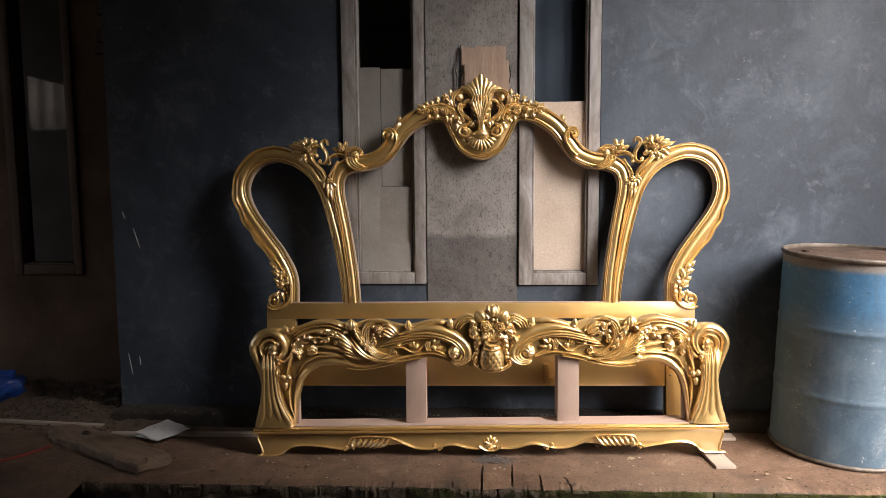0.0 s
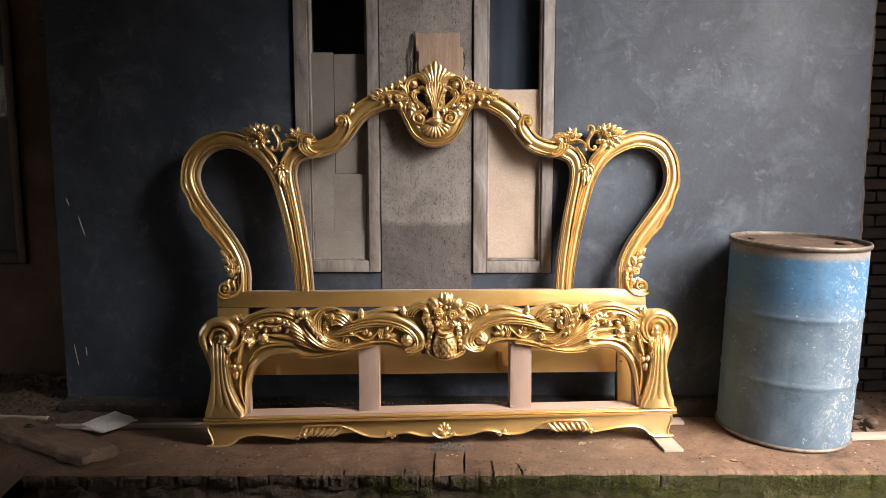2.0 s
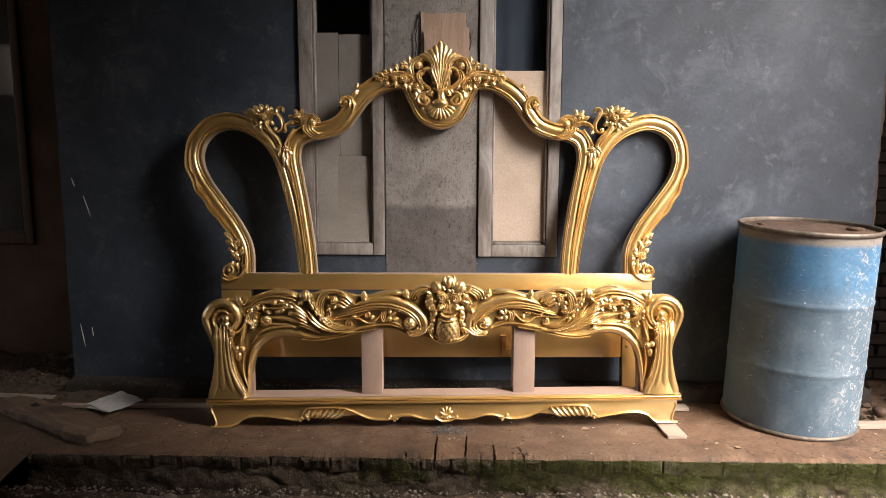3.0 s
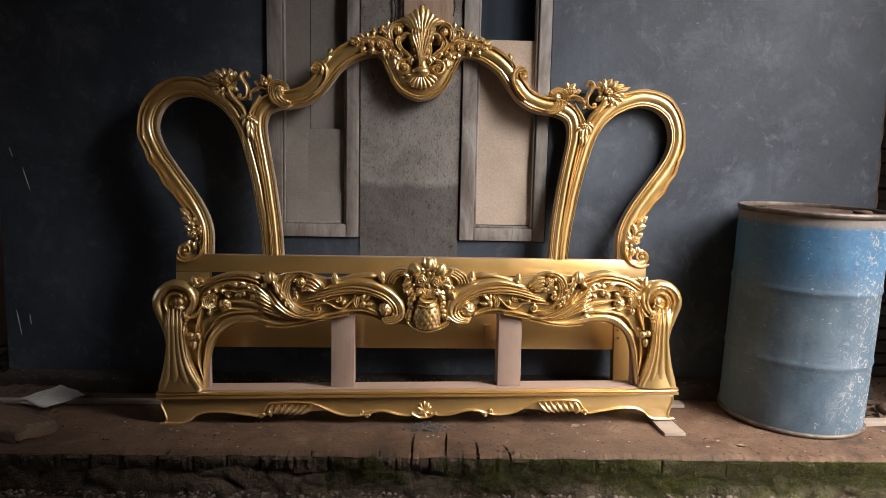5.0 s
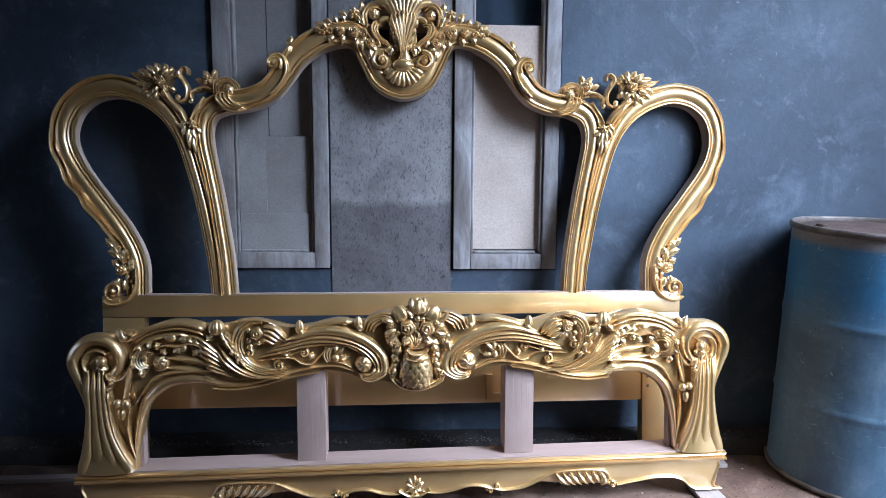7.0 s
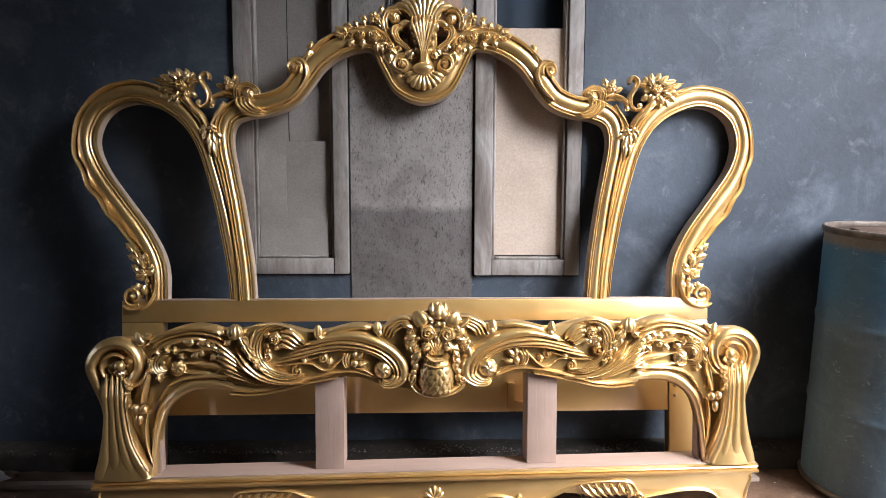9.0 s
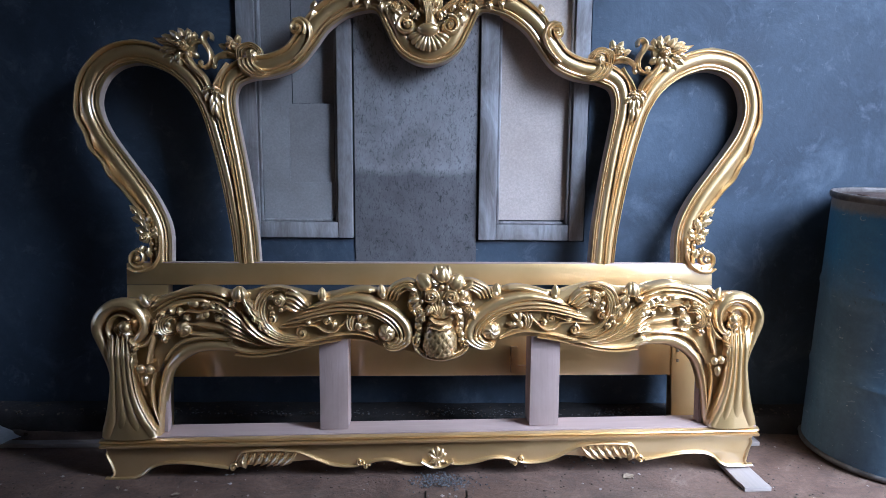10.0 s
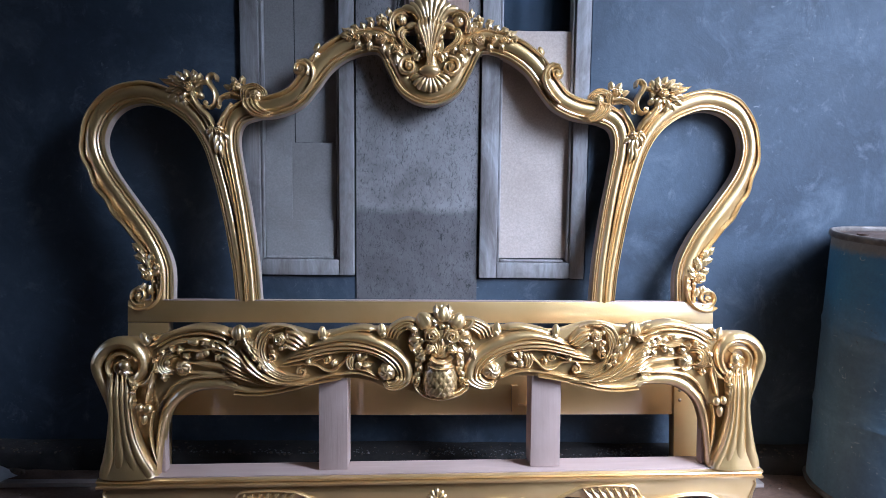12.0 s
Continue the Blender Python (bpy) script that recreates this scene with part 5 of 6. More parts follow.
    # long bundle of rolls that curls in round the fluted ball
    flutes(put, "moulding", [(-0.396, 0.537), (-0.335, 0.563), (-0.259, 0.577), (-0.193, 0.566), (-0.129, 0.533), (-0.086, 0.490), (-0.073, 0.450), (-0.086, 0.415), (-0.124, 0.396)], [(-0.498, 0.471), (-0.423, 0.490), (-0.347, 0.509), (-0.272, 0.516), (-0.208, 0.508), (-0.158, 0.483), (-0.131, 0.456), (-0.129, 0.437), (-0.140, 0.422)], [0.0, 0.40, 0.60, 0.82, 1.0], 0.036, -0.004, 90, (0.25, 0.3), 0.1)
    flutes(put, "moulding", [(-0.346, 0.571), (-0.294, 0.588), (-0.236, 0.599), (-0.189, 0.594)], [(-0.341, 0.556), (-0.294, 0.570), (-0.236, 0.580), (-0.183, 0.574)], 1, 0.026, -0.006, 40, (0.5, 0.5))
    put("knob", whorl(-0.154, 0.453, 0.029, 0.008))
    flutes(put, "flute", [(-0.075, 0.447), (-0.084, 0.417), (-0.120, 0.396), (-0.156, 0.398), (-0.172, 0.420)], [(-0.125, 0.443), (-0.129, 0.431), (-0.138, 0.423), (-0.149, 0.421), (-0.157, 0.426)], 4, 0.028, 0.006, 40, (0.5, 0.3), 0.2)
    # bulbs along the top
    put("bud", ribbed_bud(-0.353, 0.576, 92, 0.0135, 1.65, 5, 0.006))
    put("bud", ribbed_bud(-0.169, 0.585, 95, 0.0140, 1.45, 5, 0.006))
    ball(-0.349, 0.560, 0.009, 0.024)
    ball(-0.165, 0.571, 0.010, 0.024)
    # little scrolls of the middle field
    put("volute", scroll(-0.420, 0.455, 0.0165, 1.3, 100, 1, 0.0060, 0.022, 0.000))
    put("volute", scroll(-0.342, 0.492, 0.0130, 1.3, 60, -1, 0.0055, 0.022, 0.000))
    put("stem", sweep([(-0.409, 0.478), (-0.374, 0.475), (-0.348, 0.459), (-0.320, 0.457), (-0.292, 0.481), (-0.271, 0.504)], [(0, 0.003), (0.5, 0.0058), (1, 0.004)], 0.022, ROUND, 44, -0.002))
    put("stem", sweep([(-0.487, 0.472), (-0.445, 0.475), (-0.394, 0.484), (-0.354, 0.497)], [(0, 0.003), (0.5, 0.005), (1, 0.003)], 0.020, ROUND, 36, -0.002))
    flutes(put, "leaf", [(-0.279, 0.508), (-0.284, 0.485), (-0.275, 0.463), (-0.258, 0.457)], [(-0.246, 0.508), (-0.256, 0.494), (-0.259, 0.474), (-0.255, 0.458)], 3, 0.024, 0.000, 26, (0.5, 0.3), 0.2)
    for u, v, a, l in ((-0.245, 0.490, 70, 0.030), (-0.242, 0.487, 30, 0.040), (-0.237, 0.474, 350, 0.038), (-0.388, 0.483, 150, 0.026), (-0.324, 0.470, 60, 0.026)):
        put("leaf", leaf(u, v, a, l, 0.009, 30, 0.018, 0.002, 3))
    ball(-0.243, 0.474, 0.0115, 0.014)
    put("reed", sweep([(-0.249, 0.462), (-0.217, 0.454), (-0.182, 0.434)], [(0, 0.003), (0.5, 0.0055), (1, 0.004)], 0.020, ROUND, 24, -0.004))
    # scroll of leaf beside the bouquet
    flutes(put, "acanthus", [(-0.162, 0.559), (-0.143, 0.598), (-0.093, 0.622), (-0.052, 0.608), (-0.040, 0.576), (-0.057, 0.549), (-0.091, 0.533)], [(-0.119, 0.554), (-0.110, 0.573), (-0.090, 0.586), (-0.075, 0.582), (-0.071, 0.573), (-0.078, 0.563), (-0.088, 0.555)], 4, 0.030, 0.004, 50, (0.4, 0.3), 0.2)


def bowl(t):
    """Radius of the vase from its lip to its foot."""
    return 0.031 + 0.024 * math.sin(math.pi * min(1.0, t * 0.80 + 0.02)) - 0.006 * max(0.0, t - 0.8)


def bouquet(parent):
    """Flowers over a scaled vase in the middle of the rail."""
    def put(name, geo, label=""):
        part(name, geo, GOLD, parent, label)

    def ball(u, v, r, base):
        g = Geo()
        g.ball((u, -base, v), (r, r * 0.8, r), 9, 14)
        put("berry", g)

    mid = 0.010
    put("vase_back", slab([(u + mid, v) for u, v in half([(-0.072, 0.560), (-0.082, 0.470), (-0.078, 0.410), (-0.050, 0.372), (0.0, 0.362)])], -0.02, 0.012))
    rows = []
    for i in range(17):
        t = i / 16
        r = bowl(t)
        rows.append([(mid + r * math.cos(q), -(0.012 + 0.8 * r * math.sin(q)), 0.492 - 0.112 * t) for q in np.linspace(0, math.pi, 15)])
    g = Geo()
    g.grid(rows)
    put("vase", g, "pine-scaled gilded vase")
    for i in range(7):
        v = 0.480 - 0.0155 * i
        r = bowl((0.492 - v) / 0.112)
        for j in range(6 + i % 2):
            q = math.pi * (0.5 + (j - (5 + i % 2) / 2) * 0.150)
            tip = Vector((mid + r * math.cos(q), -(0.013 + 0.8 * r * math.sin(q)), v))
            side = Vector((-math.sin(q), -0.8 * math.cos(q), 0)).normalized()
            out = Vector((math.cos(q), -0.8 * math.sin(q), 0)).normalized()
            g = Geo()
            ring = [tip + side * 0.0086 * a + Vector((0, 0, 0.0118 * b)) - out * 0.001 for a, b in ((0, 1), (1, 0.1), (0.6, -0.6), (0, -1), (-0.6, -0.6), (-1, 0.1))]
            g.v = [tuple(tip + out * 0.0042 - Vector((0, 0, 0.004)))] + [tuple(w) for w in ring]
            g.f = [(0, k + 1, (k + 1) % 6 + 1) for k in range(6)]
            put("scale", g)
    put("vase_lip", sweep([(-0.020, 0.502), (-0.006, 0.489), (0.014, 0.484), (0.035, 0.489), (0.049, 0.502)], 0.0075, 0.040, ROUND, 24, 0.018))
    put("vase_lip", sweep([(-0.023, 0.475), (-0.006, 0.468), (0.014, 0.465), (0.035, 0.467), (0.052, 0.474)], 0.0050, 0.038, ROUND, 24, 0.018))
    flutes(put, "cradle", [(-0.079, 0.429), (-0.067, 0.395), (-0.036, 0.371), (0.014, 0.360), (0.064, 0.370), (0.098, 0.393), (0.110, 0.427)], [(-0.055, 0.420), (-0.048, 0.402), (-0.024, 0.387), (0.014, 0.379), (0.052, 0.386), (0.078, 0.400), (0.085, 0.418)], [0.0, 0.5, 1.0], 0.032, 0.000, 60, (0.4, 0.4))
    for u, v, h in ((-0.062, 0.425, 1), (0.092, 0.423, -1)):
        put("volute", scroll(u, v, 0.0150, 1.2, 90, h, 0.0060, 0.026, 0.010))
    put("bouquet_core", sweep([(-0.070, 0.520), (-0.045, 0.575), (0.012, 0.600), (0.072, 0.575), (0.100, 0.520)], [(0, 0.018), (0.3, 0.040), (0.7, 0.040), (1, 0.018)], 0.024, ROUND, 40, 0.004))
    put("bouquet_core", sweep([(0.012, 0.585), (0.012, 0.540), (0.012, 0.500)], [(0, 0.030), (0.6, 0.048), (1, 0.034)], 0.030, ROUND, 24, 0.004))
    for u, v, a, l in ((-0.060, 0.585, 150, 0.040), (-0.052, 0.560, 185, 0.038), (-0.050, 0.545, 215, 0.036), (0.088, 0.588, 35, 0.040), (0.004, 0.606, 140, 0.034), (0.036, 0.606, 45, 0.034), (-0.018, 0.540, 240, 0.034), (0.048, 0.538, 300, 0.034), (0.016, 0.560, 270, 0.034), (-0.006, 0.530, 200, 0.032), (0.034, 0.526, 340, 0.032), (0.074, 0.556, 330, 0.036)):
        put("leaf", leaf(u, v, a, l, 0.012, 25, 0.016, 0.024, 1))
    put("tulip", ribbed_bud(0.020, 0.633, 88, 0.0260, 0.95, 5, 0.012, 0.25))
    put("petal", leaf(0.009, 0.613, 115, 0.052, 0.013, -30, 0.020, 0.020, 1))
    put("petal", leaf(0.030, 0.613, 66, 0.052, 0.013, 30, 0.020, 0.020, 1))
    put("tulip", ribbed_bud(-0.038, 0.614, 122, 0.0270, 1.05, 6, 0.008))
    put("tulip", ribbed_bud(0.066, 0.611, 58, 0.0270, 1.05, 6, 0.008))
    put("rose", spiral_rose(-0.015, 0.569, 0.0265, 0.030, 0.022, 0.4))
    put("rose", spiral_rose(0.046, 0.566, 0.0265, 0.030, 0.022, 2.0, -1))
    put("rose", spiral_rose(0.094, 0.556, 0.0150, 0.022, 0.018, 1.0))
    put("rose", spiral_rose(0.097, 0.524, 0.0145, 0.022, 0.018, 2.6))
    put("rose", spiral_rose(-0.056, 0.525, 0.0150, 0.022, 0.018, 0.2))
    for u, v, r in ((0.017, 0.597, 0.009), (0.034, 0.596, 0.008), (0.015, 0.552, 0.008), (0.079, 0.581, 0.008), (0.111, 0.540, 0.008), (-0.045, 0.553, 0.008)):
        ball(u, v, r, 0.034)
    for a in (62, 78, 94, 110, 126):
        put("leaf", leaf(0.010, 0.507, a, 0.044, 0.0085, 0, 0.018, 0.022, 1))
    for u, v, a, l in ((-0.029, 0.521, 200, 0.040), (-0.038, 0.512, 240, 0.038), (0.050, 0.534, 320, 0.050), (0.064, 0.519, 290, 0.040), (0.085, 0.540, 350, 0.034), (0.114, 0.524, 270, 0.040), (-0.062, 0.509, 110, 0.036)):
        put("leaf", leaf(u, v, a, l, 0.011, 30, 0.020, 0.016, 2))
    for s in (-1, 1):
        for i in range(6):
            put("bud", ribbed_bud(mid + s * (0.064 - 0.004 * math.sin(i) + 0.006 * (i % 2)), 0.494 - 0.0165 * i, 270 + s * (35 if i % 2 else -25), 0.0105 - 0.0005 * i, 1.25, 4, 0.018))


def foot_post(parent, mirror):
    """Draped post with a scrolled head."""
    def put(name, geo, label="", **kw):
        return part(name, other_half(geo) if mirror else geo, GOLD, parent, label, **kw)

    vs = np.linspace(0.134, 0.452, 40)
    left = np.interp(vs, [0.13, 0.17, 0.21, 0.29, 0.36, 0.42, 0.46], [-1.045, -1.036, -1.024, -1.011, -1.014, -1.032, -1.044])
    right = np.interp(vs, [0.13, 0.17, 0.22, 0.27, 0.32, 0.395, 0.50], [-0.862, -0.876, -0.905, -0.927, -0.935, -0.935, -0.935])
    rows = []
    for v, a, b in zip(vs, left, right):
        t = (v - 0.134) / 0.318
        row = [(a, 0.055, v)]
        for s in np.linspace(0, 1, 25):
            body = (0.026 + 0.014 * math.sin(math.pi * s) + 0.010 * (1 - t) ** 3) * (1 - 0.55 * max(0, (t - 0.72) / 0.28) ** 1.5)
            row.append((a + (b - a) * s, -(body * (0.45 + 0.55 * min(1, min(s, 1 - s) * 9 + 0.15))), v))
        row.append((b, 0.055, v))
        rows.append(row)
    g = Geo()
    b0 = g.grid(rows)
    g.cap([b0 + j for j in range(len(rows[0]))])
    put("post", g, "gilded post carved as falling drapery", angle=70)
    # folds of the drapery, gathered under the scroll and spreading to scalloped toes
    edge_l = [(-0.998, 0.462), (-1.002, 0.40), (-1.002, 0.33), (-1.010, 0.26), (-1.022, 0.20), (-1.036, 0.165), (-1.044, 0.139)]
    edge_r = [(-0.940, 0.462), (-0.938, 0.40), (-0.936, 0.33), (-0.924, 0.26), (-0.900, 0.20), (-0.878, 0.165), (-0.864, 0.139)]
    flutes(put, "fold", edge_l, edge_r, [0.0, 0.27, 0.55, 0.79, 1.0], 0.017, 0.032, 70, (0.25, 0.7), 0.20)
    put("reed", sweep([(-0.932, 0.40), (-0.931, 0.33), (-0.919, 0.26), (-0.895, 0.20), (-0.872, 0.160)], [(0, 0.003), (0.5, 0.0055), (1, 0.004)], 0.024, ROUND, 40, 0.020))
    disc = [(-0.962 + 0.084 * math.cos(a), 0.486 + 0.078 * math.sin(a)) for a in np.linspace(0, 2 * math.pi, 40, endpoint=False)]
    put("post_head", slab(disc, -0.055, 0.012), bevel=0.006)
    pts = [(-1.006, 0.300), (-1.010, 0.360), (-1.026, 0.420)]
    for i in range(20):
        t = i / 19
        a = radians(186 - 500 * t)
        r = 0.080 * (1 - 0.60 * t)
        pts.append((-0.962 + r * math.cos(a), 0.484 + r * 0.96 * math.sin(a)))
    put("volute", sweep(pts, [(0, 0.006), (0.25, 0.021), (0.5, 0.020), (1, 0.007)], [(0, 0.016), (0.3, 0.036), (1, 0.030)], ROUND, 110, 0.004))
    flutes(put, "petal", [(-0.948, 0.503), (-0.968, 0.499), (-0.985, 0.484), (-0.982, 0.465), (-0.961, 0.455)], [(-0.952, 0.492), (-0.958, 0.491), (-0.963, 0.485), (-0.962, 0.478), (-0.955, 0.476)], 4, 0.024, 0.018, 24, (0.6, 0.6))
    for k in range(5):
        put("petal", leaf(-0.953, 0.474, 225 + 24 * k, 0.026, 0.008, 0, 0.016, 0.024, 1, 8))
    g = Geo()
    g.ball((-0.948, -0.040, 0.487), (0.0165, 0.016, 0.0165), 10, 16)
    put("berry", g)
    put("web", slab([(-0.866, 0.137), (-0.930, 0.137), (-0.945, 0.300), (-0.945, 0.500), (-0.880, 0.500), (-0.835, 0.430), (-0.825, 0.372), (-0.846, 0.330), (-0.860, 0.270)], -0.045, -0.004), bevel=0.003)
    put("bud", ribbed_bud(-0.893, 0.561, 118, 0.0150, 1.25, 4, 0.008, 0.5))
    put("leaf", leaf(-0.887, 0.564, 20, 0.030, 0.009, 20, 0.018, 0.010, 2))
    # flower drop beside the drapery, ending in twin beads and a bud
    for u, v, r in ((-0.929, 0.429, 0.0125), (-0.936, 0.402, 0.0110), (-0.926, 0.415, 0.0090)):
        put("flower", spiral_rose(u, v, r, 0.018, 0.028, u * 40))
    put("leaf", leaf(-0.938, 0.448, 300, 0.032, 0.010, 25, 0.018, 0.026, 2))
    put("leaf", leaf(-0.933, 0.392, 268, 0.050, 0.0095, 6, 0.016, 0.030, 3))
    for u, v in ((-0.908, 0.355), (-0.882, 0.352)):
        g = Geo()
        g.ball((u, -0.036, v), (0.0135, 0.014, 0.0135), 8, 12)
        put("bead", g)
    put("bud", ribbed_bud(-0.903, 0.315, 270, 0.0120, 1.5, 4, 0.016))
    put("reed", sweep([(-0.878, 0.335), (-0.887, 0.288), (-0.883, 0.229), (-0.867, 0.173)], [(0, 0.003), (0.5, 0.006), (1, 0.004)], 0.018, ROUND, 30, 0.002))


def foot_base(parent):
    left = [(-1.030, 0.0), (-1.014, 0.010), (-1.022, 0.045), (-1.032, 0.080), (-1.032, 0.100)]
    low = [(-0.950, 0.0), (-0.925, 0.012), (-0.900, 0.032), (-0.860, 0.046), (-0.790, 0.048), (-0.713, 0.038), (-0.655, 0.030), (-0.600, 0.036), (-0.540, 0.040), (-0.470, 0.044), (-0.400, 0.050), (-0.330, 0.032), (-0.250, 0.032), (-0.160, 0.044), (-0.070, 0.030), (0.0, 0.026)]
    outline = list(reversed(left)) + low + [(-u - (0.014 if u < -0.9 else 0.0), v) for u, v in reversed(low[:-1])] + [(-u - 0.014, v) for u, v in left]
    part("plinth_board", slab(outline, -0.055, 0.026), GOLD, parent, "gold-painted plinth board with a shaped lower edge", bevel=0.003)
    bar = [(-1, -1), (-1, 0.6), (-0.7, 0.95), (-0.2, 1.0), (0.0, 0.55), (0.1, 0.5), (0.2, 0.85), (0.7, 0.95), (1, 0.7), (1, -1)]
    part("moulding", sweep([(-1.046, 0.116), (0, 0.116), (1.032, 0.116)], 0.016, 0.044, bar, 12, 0.0), GOLD, parent, "double beaded gilded moulding")
    g = Geo()
    g.box(-1.040, 1.026, -0.030, 0.075, 0.1325, 0.1365)
    g.box(-1.026, 1.012, -0.020, 0.075, 0.100, 0.132)
    part("ledge", g, RAW, parent, "bare pinkish timber ledge")
    for s in (-1, 1):
        g = Geo()
        g.box(min(s * 0.850, s * 0.868), max(s * 0.850, s * 0.868), 0.004, 0.040, 0.137, 0.400)
        part("jamb", g, RAW, parent, "bare timber jamb", bevel=0.002)

    def put(name, geo):
        part(name, geo, GOLD, parent)
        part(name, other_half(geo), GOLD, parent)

    put("edge_roll", sweep([(-0.948, 0.004), (-0.920, 0.016), (-0.895, 0.036), (-0.855, 0.049), (-0.790, 0.050), (-0.715, 0.040), (-0.655, 0.030)], 0.0055, 0.014, ROUND, 50, 0.022))
    put("edge_roll", sweep([(-0.480, 0.086), (-0.440, 0.080), (-0.390, 0.058), (-0.330, 0.034), (-0.270, 0.028), (-0.240, 0.034)], [(0, 0.003), (0.3, 0.007), (1, 0.005)], 0.014, ROUND, 44, 0.022))
    put("edge_roll", sweep([(-0.225, 0.036), (-0.190, 0.046), (-0.150, 0.046), (-0.100, 0.032), (-0.055, 0.028), (-0.020, 0.036)], [(0, 0.006), (0.5, 0.007), (1, 0.003)], 0.014, ROUND, 44, 0.022))
    put("edge_roll", sweep([(-1.026, 0.094), (-1.030, 0.080), (-1.018, 0.050), (-1.010, 0.022), (-1.020, 0.006)], 0.005, 0.014, ROUND, 30, 0.018))
    put("edge_roll", sweep([(-1.036, 0.004), (-0.990, 0.003), (-0.945, 0.004)], 0.0055, 0.012, ROUND, 12, 0.022))
    for u, v, r, h in ((-0.640, 0.032, 0.013, 1), (-0.245, 0.042, 0.012, -1), (-0.225, 0.028, 0.011, 1)):
        put("volute", scroll(u, v, r, 1.2, 0, h, 0.005, 0.016, 0.022))
    put("comb_band", sweep([(-0.632, 0.052), (-0.610, 0.080), (-0.560, 0.086), (-0.500, 0.086), (-0.450, 0.082)], [(0, 0.004), (0.5, 0.007), (1, 0.003)], 0.016, ROUND, 36, 0.022))
    for i in range(7):
        put("comb_leaf", leaf(-0.598 + 0.026 * i, 0.080, 255 - 3 * i, 0.050 + 0.004 * i, 0.009, -35, 0.016, 0.022, 2))
    put("comb_leaf", leaf(-0.610, 0.062, 265, 0.036, 0.013, 40, 0.018, 0.022, 2))
    for k in range(5):
        part("shell_rib", rib(0.0, 0.046, 90 + (k - 2) * 30, 0.040 - 0.003 * abs(k - 2), 0.004, 0.0085, 0.022, 0.014, 8), GOLD, parent)
    for a in (205, 250, 290, 335):
        part("leaf", leaf(0.0, 0.046, a, 0.028, 0.009, 0, 0.014, 0.022, 2), GOLD, parent)
    part("volute", sweep([(-0.050, 0.040), (-0.020, 0.022), (0.0, 0.020), (0.020, 0.022), (0.050, 0.040)], 0.006, 0.018, ROUND, 20, 0.022), GOLD, parent)


def support_block(parent, u0, u1, lean):
    g = Geo()
    x0, x1 = u0, u1
    g.box(x0, x1, 0.002, 0.096, 0.1375, 0.430)
    g.v = [(x + lean * (z - 0.13), y, z) for x, y, z in g.v]
    part("support_block", g, BLOCK, parent, "bare planed timber block", bevel=0.002)


def footboard():
    ob = thing("footboard", pose(0.42, 2.775, 0.009, -3, -0.7, 1.5), "carved gold-painted wooden footboard standing in front of the headboard", "footboard")
    up = [tuple(q) for q in spline(F_UP, 44)]
    low = [tuple(q) for q in spline(F_LOW, 44)]
    outline = up + [(-u, v) for u, v in reversed(up[:-1])] + [(-u, v) for u, v in low] + [q for q in reversed(low[:-1])]
    part("rail", slab(outline, -0.050, 0.003), GOLD, ob, "pierced and carved gilded top rail", bevel=0.004)
    for mirror in (False, True):
        foot_post(ob, mirror)
        foot_rail_relief(ob, mirror)
    bouquet(ob)
    foot_base(ob)
    support_block(ob, -0.372, -0.282, 0.010)
    support_block(ob, 0.298, 0.392, 0.014)
    return ob


footboard()


# ---- oil drum ----
def lathe(profile, n=64, dent=0.0):
    """Turns (radius, height) pairs about the z axis."""
    rows = []
    for r, z in profile:
        rows.append([((0.983 * r + dent * noise.noise((3 * math.cos(a), 3 * math.sin(a), z * 5))) * math.cos(a), (0.983 * r + dent * noise.noise((3 * math.cos(a), 3 * math.sin(a), z * 5))) * math.sin(a), z) for a in np.linspace(0, 2 * math.pi, n, endpoint=False)])
    g = Geo()
    g.grid(rows, False, True)
    return g


def oil_drum(m):
    ob = thing("oil_drum", m, "faded blue steel oil drum with chipped paint and a rusty lid", "drum")
    shell = [(0.2830, 0.012), (0.2835, 0.10), (0.2835, 0.20)]

    def hoop(z):
        return [(0.2835, z - 0.022), (0.2845, z - 0.014), (0.2870, z - 0.004), (0.2875, z + 0.002), (0.2850, z + 0.012), (0.2835, z + 0.020)]

    shell += hoop(0.285) + [(0.2835, 0.38), (0.2835, 0.48)] + hoop(0.575) + [(0.2835, 0.66), (0.2835, 0.78), (0.2825, 0.868)]
    part("body", lathe(shell, 72, 0.0025), DRUM, ob, "faded blue painted steel body with two rolling hoops", angle=60)
    ring = [(0.2835, 0.0), (0.2905, 0.002), (0.2930, 0.009), (0.2905, 0.016), (0.2835, 0.018)]
    part("bottom_rim", lathe(ring), RIM, ob, "worn bare steel bottom rim", angle=80)
    top = [(0.2815, 0.862), (0.2895, 0.866), (0.2925, 0.876), (0.2895, 0.885), (0.2820, 0.886), (0.2790, 0.878), (0.2790, 0.868)]
    part("top_rim", lathe(top), RIM, ob, "worn bare steel top rim", angle=80)
    lid = [(0.2795, 0.869), (0.262, 0.866), (0.255, 0.870), (0.12, 0.871), (0.001, 0.871)]
    part("lid", lathe(lid, 64, 0.001), RUST, ob, "rusty brown sunken lid", angle=60)
    g = lathe([(0.034, 0.870), (0.036, 0.880), (0.030, 0.884), (0.001, 0.884)], 20).moved(pose(0.17, -0.06, 0))
    part("bung", g, RUST, ob)
    g = lathe([(0.018, 0.870), (0.019, 0.878), (0.001, 0.879)], 16).moved(pose(-0.17, 0.08, 0))
    part("vent_plug", g, RUST, ob)
    return ob


oil_drum(pose(1.994, 2.922, 0.009, 2.2, 1.0, 0))


